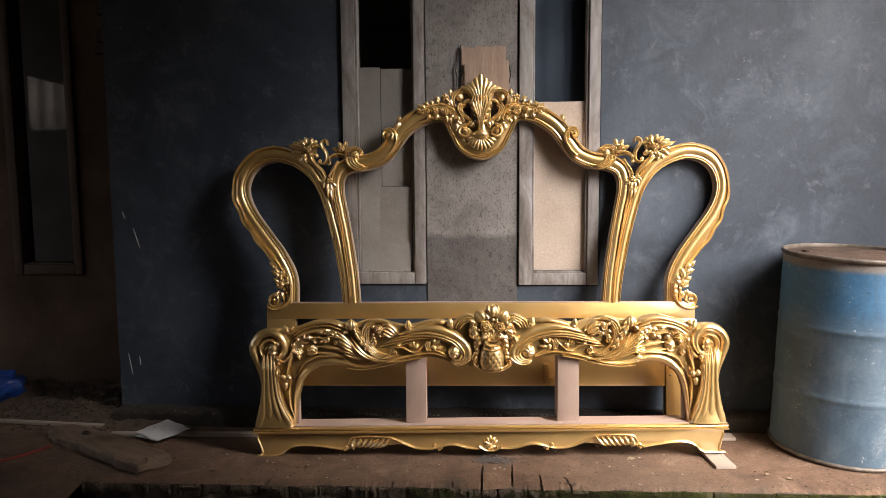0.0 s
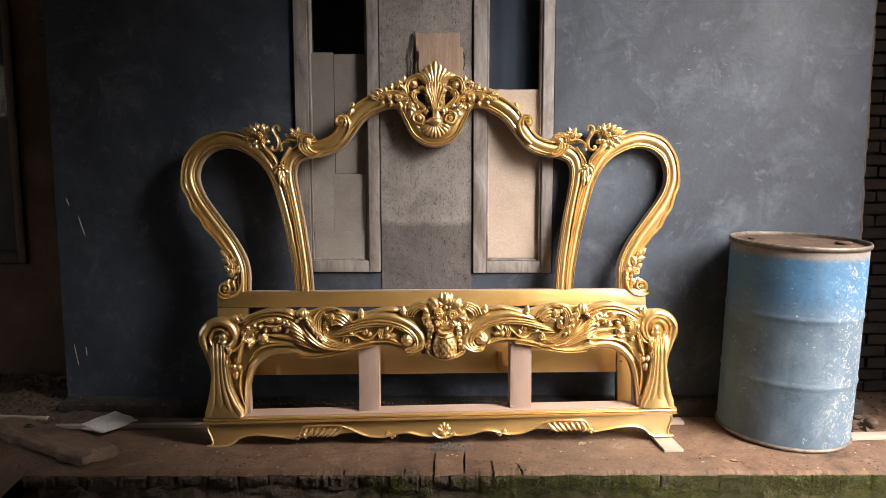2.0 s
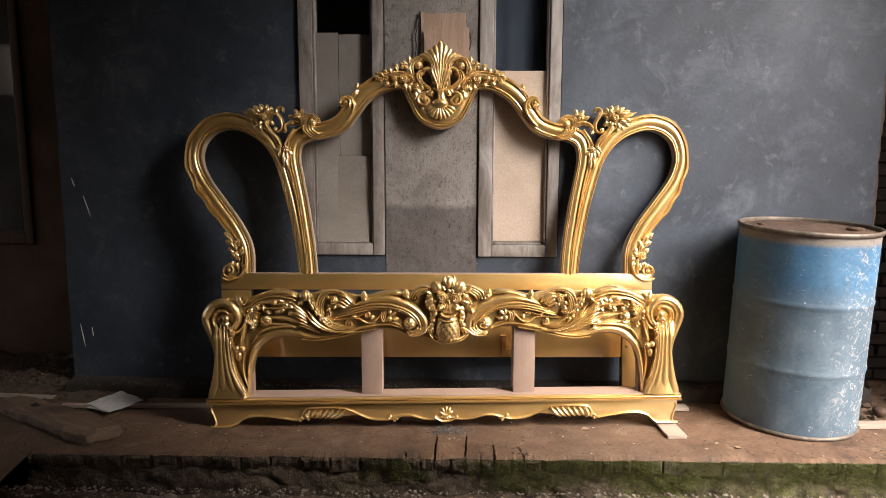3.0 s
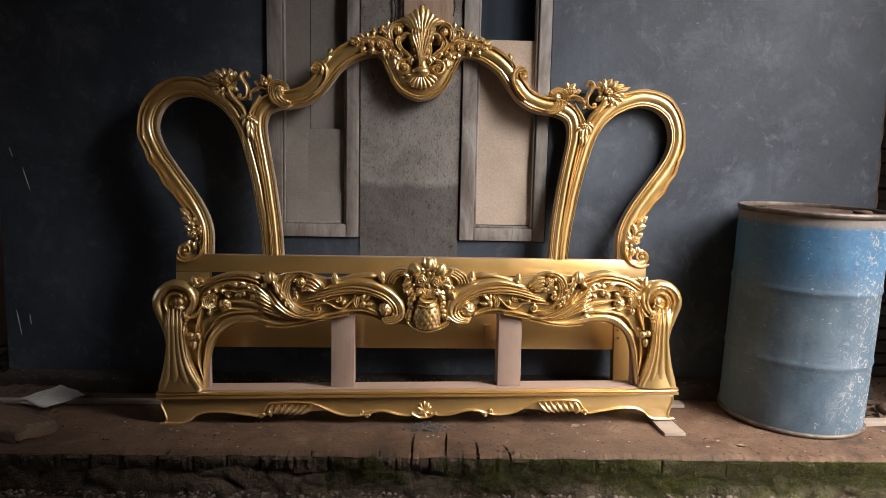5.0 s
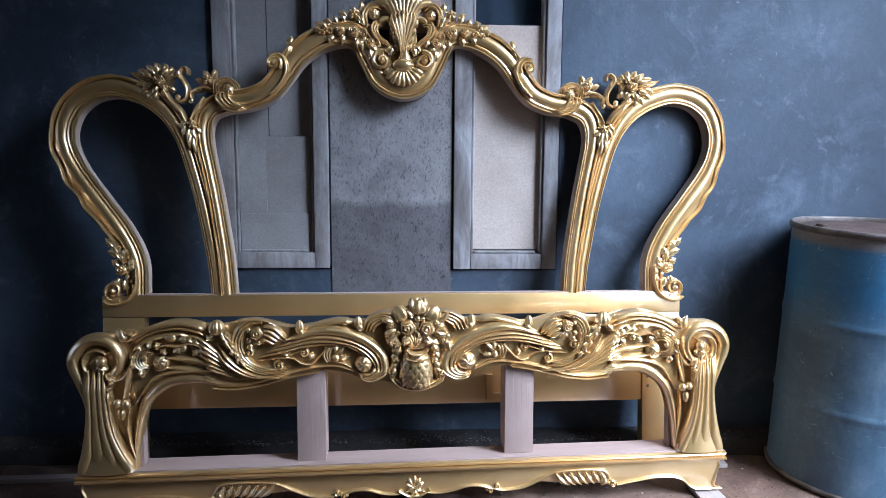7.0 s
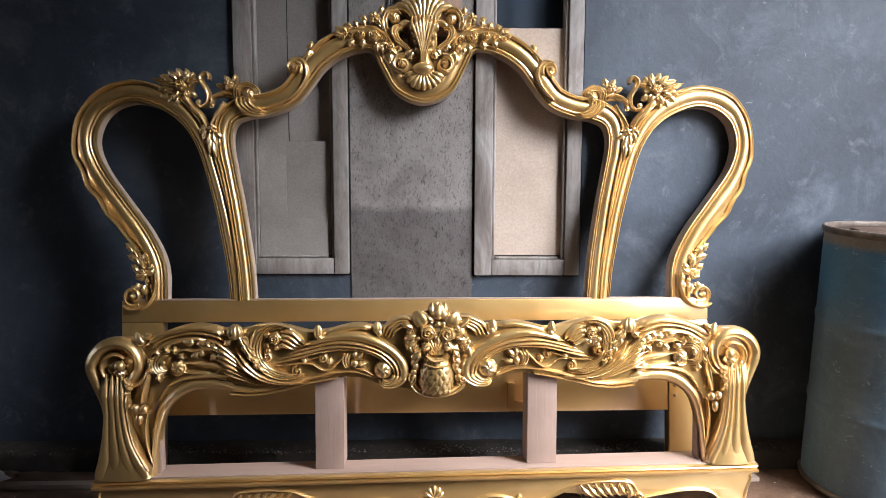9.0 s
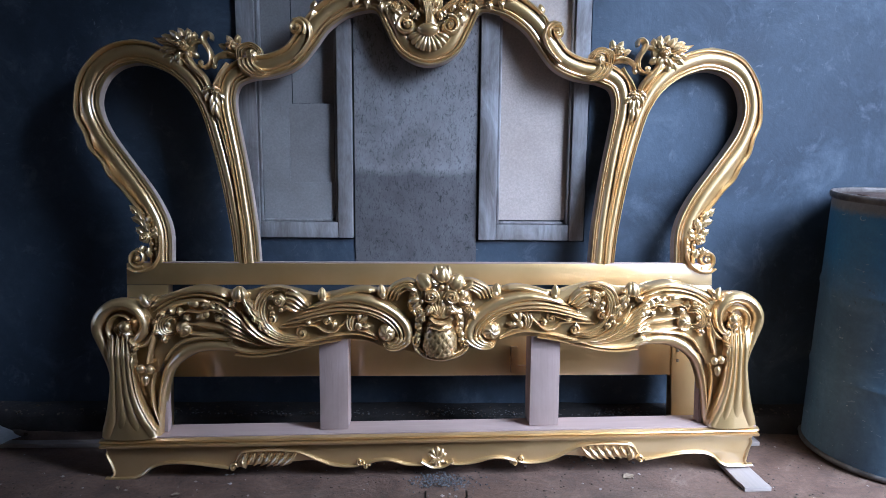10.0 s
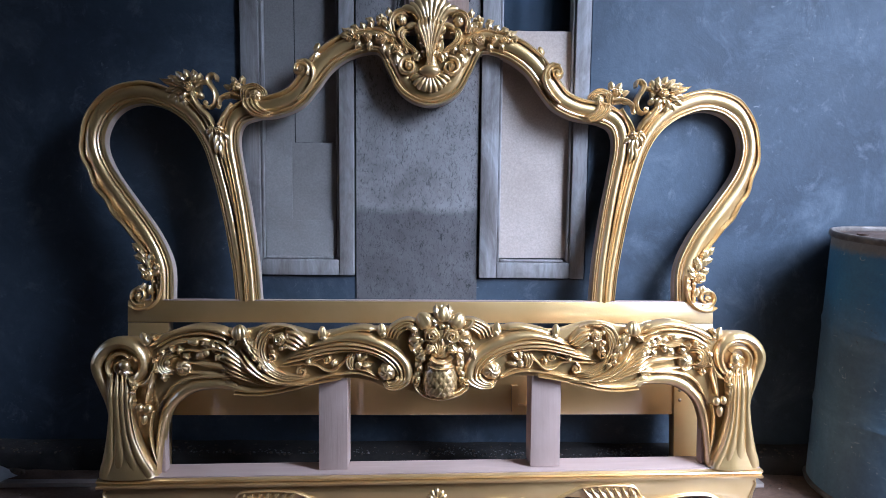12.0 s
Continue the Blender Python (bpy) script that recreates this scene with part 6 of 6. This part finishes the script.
# ---- brick wall at the far side, its shade put into the colours ----
wall_east = tagged(thing("wall_east", pose(0, 0, 0), "unplastered brick wall with its shade put into dark colours", "wall", "", "structure"), kind="structure")
g = Geo()
g.box(2.475, 6.0, 3.48, 3.62, -0.3, 3.399)
# the mortar is as dark as the bricks, for the same shade
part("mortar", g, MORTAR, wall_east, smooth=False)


def brick_mesh(name, lx, ly, lz, mat, seed, rough=0.004):
    bm = bmesh.new()
    bmesh.ops.create_cube(bm, size=1.0)
    bmesh.ops.bevel(bm, geom=list(bm.edges), offset=0.035, segments=1, affect="EDGES")
    for v in bm.verts:
        v.co = Vector((v.co.x * lx, v.co.y * ly, v.co.z * lz))
        v.co += Vector((noise.noise(v.co * 30 + Vector((seed, 0, 0))), noise.noise(v.co * 30 + Vector((0, seed, 0))), noise.noise(v.co * 30 + Vector((0, 0, seed))))) * rough
    me = bpy.data.meshes.new(name)
    bm.to_mesh(me)
    bm.free()
    me.materials.append(mat)
    return me


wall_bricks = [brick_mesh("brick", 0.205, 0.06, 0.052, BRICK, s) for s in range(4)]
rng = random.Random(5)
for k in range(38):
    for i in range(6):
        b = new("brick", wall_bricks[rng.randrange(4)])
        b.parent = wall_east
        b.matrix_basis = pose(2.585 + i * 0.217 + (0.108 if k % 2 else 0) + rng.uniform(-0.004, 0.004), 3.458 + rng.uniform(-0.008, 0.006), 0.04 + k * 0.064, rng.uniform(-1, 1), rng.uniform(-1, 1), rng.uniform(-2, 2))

# chipped plaster edge of the blue wall
g = Geo()
rows = []
for k in range(120):
    z = 3.39 * k / 119
    w = 0.014 * noise.noise((z * 9, 3, 0)) + 0.008 * noise.noise((z * 40, 5, 0))
    rows.append([(2.471, WALL_Y + 0.0, z), (2.482 + w, WALL_Y + 0.006, z), (2.492 + w * 0.6, WALL_Y + 0.03, z), (2.485, WALL_Y + 0.172, z)])
g.grid(rows)
solid("plaster_edge", g, RUBBLE, "chipped plaster edge at the end of the blue wall", "plaster", "structure")

# edge course of bricks along the front of the porch
edge_course = thing("edge_course", pose(0, 0, 0), "dust-covered brick course edging the porch floor", "brick edging", "", "structure")
g = Geo()
g.box(-1.25, 4.5, 2.4765, 2.80, -0.09, -0.0165)
part("mortar_bed", g, EDGE_BRICK, edge_course, smooth=False)
edge_bricks = [brick_mesh("brick", (0.1195, 0.1185, 0.1192, 0.1170, 0.1198)[s], 0.205, 0.062, EDGE_BRICK, s + 9, 0.007) for s in range(5)]
x = -1.2455
for i in range(40):
    b = new("brick", edge_bricks[i % 5])
    b.parent = edge_course
    b.matrix_basis = pose(x + 0.0565, 2.572 + rng.uniform(-0.012, 0.006), -0.0420 + rng.uniform(-0.001, 0.001), rng.uniform(-0.3, 0.3), rng.uniform(-0.4, 0.4), rng.uniform(-0.5, 0.5))
    x += 0.1205


# ---- loose bits ----
def clods(count, spot, size, seed, flat=0.7):
    """Many small irregular lumps; spot(rng) gives the place of each, size its range."""
    r = random.Random(seed)
    g = Geo()
    for _ in range(count):
        x, y, z = spot(r)
        s = size[0] + (size[1] - size[0]) * r.random() ** 2.5
        base = len(g.v)
        turn = Euler((r.uniform(0, 6), r.uniform(0, 6), r.uniform(0, 6))).to_matrix()
        for q in ((1, 0, 0), (-1, 0, 0), (0, 1, 0), (0, -1, 0), (0, 0, 1), (0, 0, -1), (0.7, 0.7, 0.3), (-0.6, 0.5, -0.5)):
            w = turn @ (Vector(q) * s * r.uniform(0.6, 1.1))
            g.v.append((x + w.x, y + w.y, z + w.z * flat + s * 0.35))
        g.f += [tuple(base + i for i in t) for t in ((0, 6, 4), (6, 2, 4), (2, 1, 4), (1, 3, 4), (3, 0, 4), (0, 5, 6), (6, 5, 2), (2, 7, 1), (7, 5, 1), (2, 5, 7), (1, 5, 3), (3, 5, 0))]
    return g


def heap_height(x, y):
    """The mound of fallen plaster at the foot of the set-back wall."""
    a = math.exp(-((x + 1.62) / 0.30) ** 2 - ((y - 3.38) / 0.22) ** 2) * 0.085
    b = math.exp(-((y - 3.55) / 0.16) ** 2) * 0.07 * min(1.0, max(0.0, (-1.2 - x) / 0.2))
    c = math.exp(-((x + 1.35) / 0.22) ** 2 - ((y - 3.12) / 0.09) ** 2) * 0.05
    return max(a, b, c) * (1 + 0.5 * noise.noise((x * 12, y * 12, 0))) - 0.006


g = Geo()
g.grid([[(x, y, heap_height(x, y) + 0.006 * noise.noise((x * 40, y * 40, 1))) for y in np.linspace(2.95, 3.60, 50)] for x in np.linspace(-3.4, -1.0, 150)])
solid("dirt_heap", g, RUBBLE, "mound of crumbled plaster and dirt at the wall foot", "dirt", "stuff", angle=80)


def heap_spot(r):
    x, y = r.gauss(-1.62, 0.34), r.gauss(3.36, 0.16)
    y = min(3.58, max(3.0, y))
    if x > -1.48:
        y = min(y, 3.17)
    return x, y, max(0.0, heap_height(x, y))


solid("rubble", clods(2200, heap_spot, (0.002, 0.015), 3), RUBBLE, "loose lumps of plaster and earth along the wall", "rubble", "stuff", smooth=False)
solid("rubble", clods(500, lambda r: (r.uniform(-1.45, 2.4), r.uniform(3.06, 3.18), 0.066), (0.003, 0.010), 8), RUBBLE, "grit lying on the cement ledge", "rubble", "stuff", smooth=False)
solid("rubble", clods(260, lambda r: (r.uniform(2.3, 3.2), r.uniform(2.85, 3.4), 0.0), (0.005, 0.028), 14), RUBBLE, "broken lumps on the floor behind the drum", "rubble", "stuff", smooth=False)
solid("gravel", clods(2600, lambda r: (r.choice((r.gauss(-0.05, 0.16), r.gauss(0.85, 0.12), r.uniform(-0.5, 1.35))), 3.06 - abs(r.gauss(0, 0.085)), -0.001), (0.0020, 0.0080), 21), GRAVEL, "grey gravel scattered under the headboard", "gravel", "stuff", smooth=False)
solid("gravel", clods(2600, lambda r: (r.choice((r.gauss(-0.05, 0.20), r.gauss(0.85, 0.16), r.uniform(-0.8, 1.4))), r.uniform(3.085, 3.18), 0.064), (0.0015, 0.0060), 25), GRAVEL, "grey gravel and crumbs lying on the cement ledge", "gravel", "stuff", smooth=False)


def pile_spot(r):
    x, y = r.gauss(0.435, 0.050), r.gauss(2.705, 0.024)
    return x, y, 0.010 * math.exp(-((x - 0.435) / 0.045) ** 2) * r.random()


solid("gravel", clods(520, pile_spot, (0.0020, 0.0060), 22), GRAVEL, "small heap of grey gravel before the footboard", "gravel", "stuff", smooth=False)
solid("grit", clods(3600, lambda r: (r.uniform(-1.9, 2.4), r.uniform(2.47, 3.05), -0.001), (0.0010, 0.0060), 31, 0.5), RUBBLE, "dark grit and chips scattered over the floor", "grit", "stuff", smooth=False)
solid("chips", clods(170, lambda r: (r.uniform(-1.4, 2.3), r.uniform(2.48, 3.0), 0.0), (0.0025, 0.009), 33, 0.35), LATH, "pale wood chips and crumbs on the floor", "wood chips", "stuff", smooth=False)


def dry_leaf(m, length, width):
    g = Geo()
    rows = []
    for i in range(9):
        t = i / 8
        w = width * math.sin(math.pi * (0.05 + 0.92 * t)) * (1 + 0.25 * math.cos(t * 20))
        rows.append([(length * (t - 0.5), w * s, 0.0025 + 0.0025 * s * s + 0.002 * math.sin(t * 3.5)) for s in (-1, -0.5, 0, 0.5, 1)])
    g.grid(rows)
    g.grid([[(a, b, c - 0.0012) for a, b, c in row] for row in rows], flip=True)
    return solid("dry_leaf", g, LEAF, "small curled dry leaf lying on the floor", "leaf", m=m, group="leaves on the floor")


dry_leaf(pose(1.03, 2.740, 0.0, 0, 0, 30), 0.042, 0.015)
for x, y, a, l in ((-0.36, 2.62, 20, 0.026), (-0.55, 2.66, 120, 0.020), (1.62, 2.56, 150, 0.030), (1.55, 2.60, 40, 0.024), (-0.75, 2.56, 170, 0.022)):
    dry_leaf(pose(x, y, 0.000, 0, 0, a), l, l * 0.30)


def plank(name, pts, w, h, mat, label, category):
    """A thin straight length of wood between two points on the floor."""
    a, b = Vector(pts[0]), Vector(pts[1])
    d = b - a
    g = Geo()
    rows = []
    for i in range(16):
        t = i / 15
        wob = 0.002 * noise.noise((t * 6, w * 100, h * 100))
        rows.append([(d.length * t, s * w / 2 + wob, z) for s, z in ((-1, 0), (-1, h), (1, h), (1, 0))])
    base = g.grid(rows, False, True)
    g.cap([base + j for j in range(4)])
    g.cap([base + 60 + j for j in range(4)], True)
    return solid(name, g, mat, label, category, m=Matrix.Translation(a) @ pose(0, 0, 0, 0, 0, math.degrees(math.atan2(d.y, d.x))), bevel=0.0015)


plank("lath", ((-1.40, 2.935, 0.003), (1.42, 3.005, 0.003)), 0.032, 0.016, LATH, "long pale dusty lath lying along the wall", "lath")
plank("lath", ((-2.70, 3.155, 0.003), (-1.50, 3.044, 0.004)), 0.026, 0.014, LATH, "pale split lath lying on the dirt", "lath")
plank("wood_shim", ((1.392, 2.87, 0.001), (1.402, 2.650, 0.001)), 0.084, 0.013, LATH, "pale wooden shim pushed under the footboard", "shim")
plank("wood_offcut", ((1.40, 2.995, 0.001), (1.56, 3.000, 0.001)), 0.060, 0.014, LATH, "pale timber offcut on the floor", "offcut")
plank("wood_offcut", ((2.22, 2.80, 0.001), (2.62, 2.83, 0.001)), 0.055, 0.016, LATH, "pale timber offcut beside the drum", "offcut")
g = Geo()
g.ball((0, 0, 0.022), (0.030, 0.034, 0.026), 7, 10)
g.v = [(x + 0.006 * noise.noise((x * 40, y * 40, z * 40)), y, max(0.0, z + 0.005 * noise.noise((x * 40, y * 40, 3)))) for x, y, z in g.v]
solid("stone", g, RUST, "small dark brown stone on the floor", "stone", m=pose(2.42, 2.93, 0.0))


def split_log(length=0.76):
    """A weathered slab of split timber: flat worn top, ragged barky sides, broken ends."""
    g = Geo()
    rows = []
    n, m = 70, 36
    for i in range(n):
        t = i / (n - 1)
        half_w = 0.086 * (0.92 + 0.16 * noise.noise((t * 4, 0, 1)) + 0.07 * noise.noise((t * 17, 3, 1)))
        if t < 0.10:
            half_w *= 0.70 + 0.30 * t / 0.10
        if t > 0.86:
            half_w *= 1 - 0.9 * (t - 0.86)
        high = 0.046 * (0.90 + 0.25 * t)
        row = []
        for j in range(m):
            a = 2 * math.pi * j / m
            c, s = math.cos(a), math.sin(a)
            y = half_w * (abs(c) ** 0.55) * (1 if c > 0 else -1)
            z = high * (abs(s) ** 0.22) if s > 0 else 0.012 * abs(c)
            w = Vector((t * length, y, z))
            z += 0.0055 * noise.noise(Vector((w.x * 7, w.y * 75, 2))) + 0.008 * noise.noise(w * 7) + 0.0035 * noise.noise(w * 36)
            y += 0.012 * noise.noise(w * 22 + Vector((5, 0, 0))) * (abs(c) ** 2) + 0.006 * noise.noise(w * 60) * (1 if z < high * 0.8 else 0.2)
            x = t * length + (0.060 * noise.noise((y * 38, z * 30, 4)) + 0.25 * (y - 0.03)) * (max(0.0, (t - 0.86) / 0.14) if t > 0.5 else (1 if t < 0.06 else 0) * 0.6)
            row.append((x, y, max(0.0, z)))
        rows.append(row)
    base = g.grid(rows, False, True)
    g.cap([base + j for j in range(m)])
    g.cap([base + (n - 1) * m + j for j in range(m)])
    return g


log = thing("split_log", pose(-1.655, 2.945, 0.001, 0, 0, -30), "weathered grey-brown slab of split timber on the floor", "log")
part("timber", split_log(), OLD_WOOD, log, angle=60)
g = Geo()
g.grid([[(0.20 + (0.020 + 0.008 * q) * math.cos(a), 0.012 + (0.013 + 0.005 * q) * math.sin(a), 0.048 - 0.006 * q) for a in np.linspace(0, 2 * math.pi, 16, endpoint=False)] for q in (0, 1)], False, True)
g.ball((0.20, 0.012, 0.041), (0.018, 0.011, 0.008), 6, 12)
part("knot", g, MORTAR, log, "dark knot hole")


def paper_sheet(w, d, seed, tilt):
    g = Geo()
    rows = []
    for i in range(14):
        row = []
        for j in range(12):
            x, y = w * (i / 13 - 0.5), d * (j / 11 - 0.5)
            edge = 0.010 * noise.noise((x * 30, y * 30, seed)) if (i in (0, 13) or j in (0, 11)) else 0
            row.append((x + edge, y + edge * 0.6, tilt * (y / d + 0.5) + 0.004 + 0.008 * abs(noise.noise((x * 7, y * 7, seed)))))
        rows.append(row)
    g.grid(rows)
    g.grid([[(a, b, c - 0.0012) for a, b, c in row] for row in rows], flip=True)
    return g


paper = thing("paper", pose(-1.150, 2.945, 0.017, 0, 0, -36), "crumpled white folded paper lying over the lath", "paper")
part("sheet", paper_sheet(0.205, 0.165, 2, 0.014), PAPER, paper)
part("sheet", paper_sheet(0.140, 0.130, 6, 0.006).moved(pose(-0.020, -0.024, -0.010, 0, 0, 14)), PAPER, paper)

g = Geo()
rows = []
for i in range(26):
    th = math.pi * i / 25
    row = []
    for j in range(34):
        ph = 2 * math.pi * j / 34
        q = Vector((math.sin(th) * math.cos(ph), math.sin(th) * math.sin(ph), math.cos(th)))
        k = 1 + 0.30 * noise.noise(q * 2.6) + 0.14 * noise.noise(q * 7)
        row.append((0.17 * q.x * k, 0.12 * q.y * k, max(0.0, 0.085 + 0.095 * q.z * k)))
    rows.append(row)
g.grid(rows, False, True)
solid("plastic_bag", g, TARP, "crumpled bright blue plastic bag on the dirt", "bag", m=pose(-2.36, 3.40, 0.0, 0, 0, 20), angle=80)

solid("cord", tube([(-2.9, 2.50, 0.008), (-2.4, 2.46, 0.006), (-2.0, 2.50, 0.012), (-1.78, 2.56, 0.008), (-1.66, 2.68, 0.008), (-1.60, 2.78, 0.010)], 0.0055, 70, 7, 0.3, 4), ROPE, "thin red nylon cord lying on the floor", "cord")

# broken bricks showing at the corner of the set-back wall
corner = thing("broken_bricks", pose(-1.66, 3.585, 0.0), "pale broken bricks showing through the wall high up", "bricks", "", "structure")
pale = [brick_mesh("brick", 0.10, 0.05, 0.058, RIM, s + 30, 0.006) for s in range(3)]
for i, (dx, z) in enumerate(((-0.02, 2.02), (0.01, 2.09), (-0.01, 2.165), (0.015, 2.235), (-0.03, 1.955))):
    b = new("brick", pale[i % 3])
    b.parent = corner
    b.matrix_basis = pose(dx, 0.0, z, 0, rng.uniform(-4, 4), rng.uniform(-6, 6))

# paint drips on the blue wall
for x, z, l, a in ((-1.372, 0.990, 0.110, 16), (-1.425, 1.075, 0.045, 18), (-1.430, 0.345, 0.120, 9), (-1.372, 0.330, 0.050, 5)):
    g = Geo()
    g.grid([[(-0.0028 * math.sin(math.pi * t) ** 0.5, 0, -l * t), (0, -0.0012, -l * t), (0.0028 * math.sin(math.pi * t) ** 0.5, 0, -l * t)] for t in np.linspace(0.02, 0.98, 10)])
    solid("paint_streak", g, PAPER, "thin white paint streak on the blue wall", "paint streak", "structure", m=pose(x, WALL_Y - 0.0015, z, 0, -a, 0))

def foot_spot(r):
    x = r.choice((r.gauss(-0.55, 0.14), r.uniform(-1.2, 2.6)))
    return x, 2.365 - r.random() * 0.12, -0.170


def rubble_spot(r):
    x, y = r.uniform(-1.5, 3.2), 2.40 - 0.35 * r.random() ** 1.3
    return x, y, -0.168 + 0.05 * max(0.0, 1 - (2.41 - y) / 0.12)


g = Geo()
r = random.Random(41)
for k in range(85):
    cx, cy, cz = foot_spot(r)
    q = 0.012 + 0.036 * r.random() ** 2
    base = len(g.v)
    g.ball((0, 0, 0), (q, q * r.uniform(0.7, 1.0), q * r.uniform(0.5, 0.8)), 7, 10)
    for i in range(base, len(g.v)):
        w = Vector(g.v[i])
        w *= 1 + 0.30 * noise.noise(w / q * 1.1 + Vector((k * 7.3, 0, 0)))
        g.v[i] = (cx + w.x, cy + w.y, cz + q * 0.4 + w.z)
solid("stones", g, FOOT_RUBBLE, "rounded grey-brown stones lying at the foot of the foundation", "stones", "stuff", angle=50)
solid("rubble", clods(6500, rubble_spot, (0.0025, 0.013), 43, 0.7), FOOT_RUBBLE, "grey broken rubble heaped along the foundation", "rubble", "stuff", smooth=False)

# moss on the foundation and along its top edge
r = random.Random(12)
g = Geo()
for _ in range(90000):
    x = r.uniform(-0.6, 3.2)
    z = -0.012 - 0.13 * r.random() ** 1.3
    cover = min(1.0, max(0.0, (x - 0.05) / 0.55)) * (1.0 if z > -0.10 else 0.55)
    clump = noise.noise((x * 3.5, 0, z * 7)) + 0.5 * noise.noise((x * 13, 2, z * 16))
    if clump + r.uniform(-0.2, 0.2) < 0.62 - 0.85 * cover:
        continue
    y = 2.458 - r.uniform(0, 0.024) * min(1.0, -z / 0.04)
    s = r.uniform(0.0014, 0.0042)
    a = r.uniform(0, math.pi)
    b = len(g.v)
    dx, dy = math.cos(a) * s * 0.6, math.sin(a) * s * 0.6
    g.v += [(x - dx, y - dy, z), (x + dx, y + dy, z), (x + r.uniform(-s, s), y - r.uniform(0.3, 1.3) * s, z + s * r.uniform(0.4, 1.4)), (x + dy, y - dx - 0.3 * s, z + 0.2 * s)]
    g.f += [(b, b + 1, b + 2), (b, b + 3, b + 2)]
solid("moss", g, MOSS, "green moss growing on the foundation stones", "moss", "stuff", smooth=False)


# ---- the yard behind: neighbour's house, low wall ----
def neighbour_house(m):
    ob = thing("neighbour_house", m, "low neighbouring house with a weathered tiled roof", "house")
    part("wall", wall_with_holes(-2.2, 2.2, -0.4, 2.3, 0.0, 0.2, [(-1.5, -0.6, 0.6, 1.7), (0.8, 1.6, -0.39, 1.7)]), SIDE_WALL, ob, smooth=False)
    g = Geo()
    g.box(-2.2, 2.2, 3.2, 3.4, -0.4, 2.3)
    g.box(-2.2, -2.0, 0.2, 3.2, -0.4, 2.3)
    g.box(2.0, 2.2, 0.2, 3.2, -0.4, 2.3)
    part("side_walls", g, SIDE_WALL, ob, smooth=False)
    g = Geo()
    rows = []
    for i in range(120):
        u = -2.6 + 5.2 * i / 119
        row = []
        for k in range(61):
            t = k / 60
            step = (t * 15) % 1.0
            row.append((u, -0.6 + 2.6 * t, 2.15 + 1.7 * t - 0.060 * step + 0.055 * abs(math.sin(u * math.pi / 0.22)) + 0.01 * noise.noise((u * 3, t * 20, 0))))
        rows.append(row)
    g.grid(rows)
    g.grid([[(-2.6, 2.0, 3.85), (2.6, 2.0, 3.85)], [(-2.6, 4.2, 2.3), (2.6, 4.2, 2.3)]])
    part("roof", g, TILE, ob, "weathered clay tile roof", angle=80)
    return ob


neighbour_house(pose(-6.3, -2.6, -0.15, 0, 0, 147))
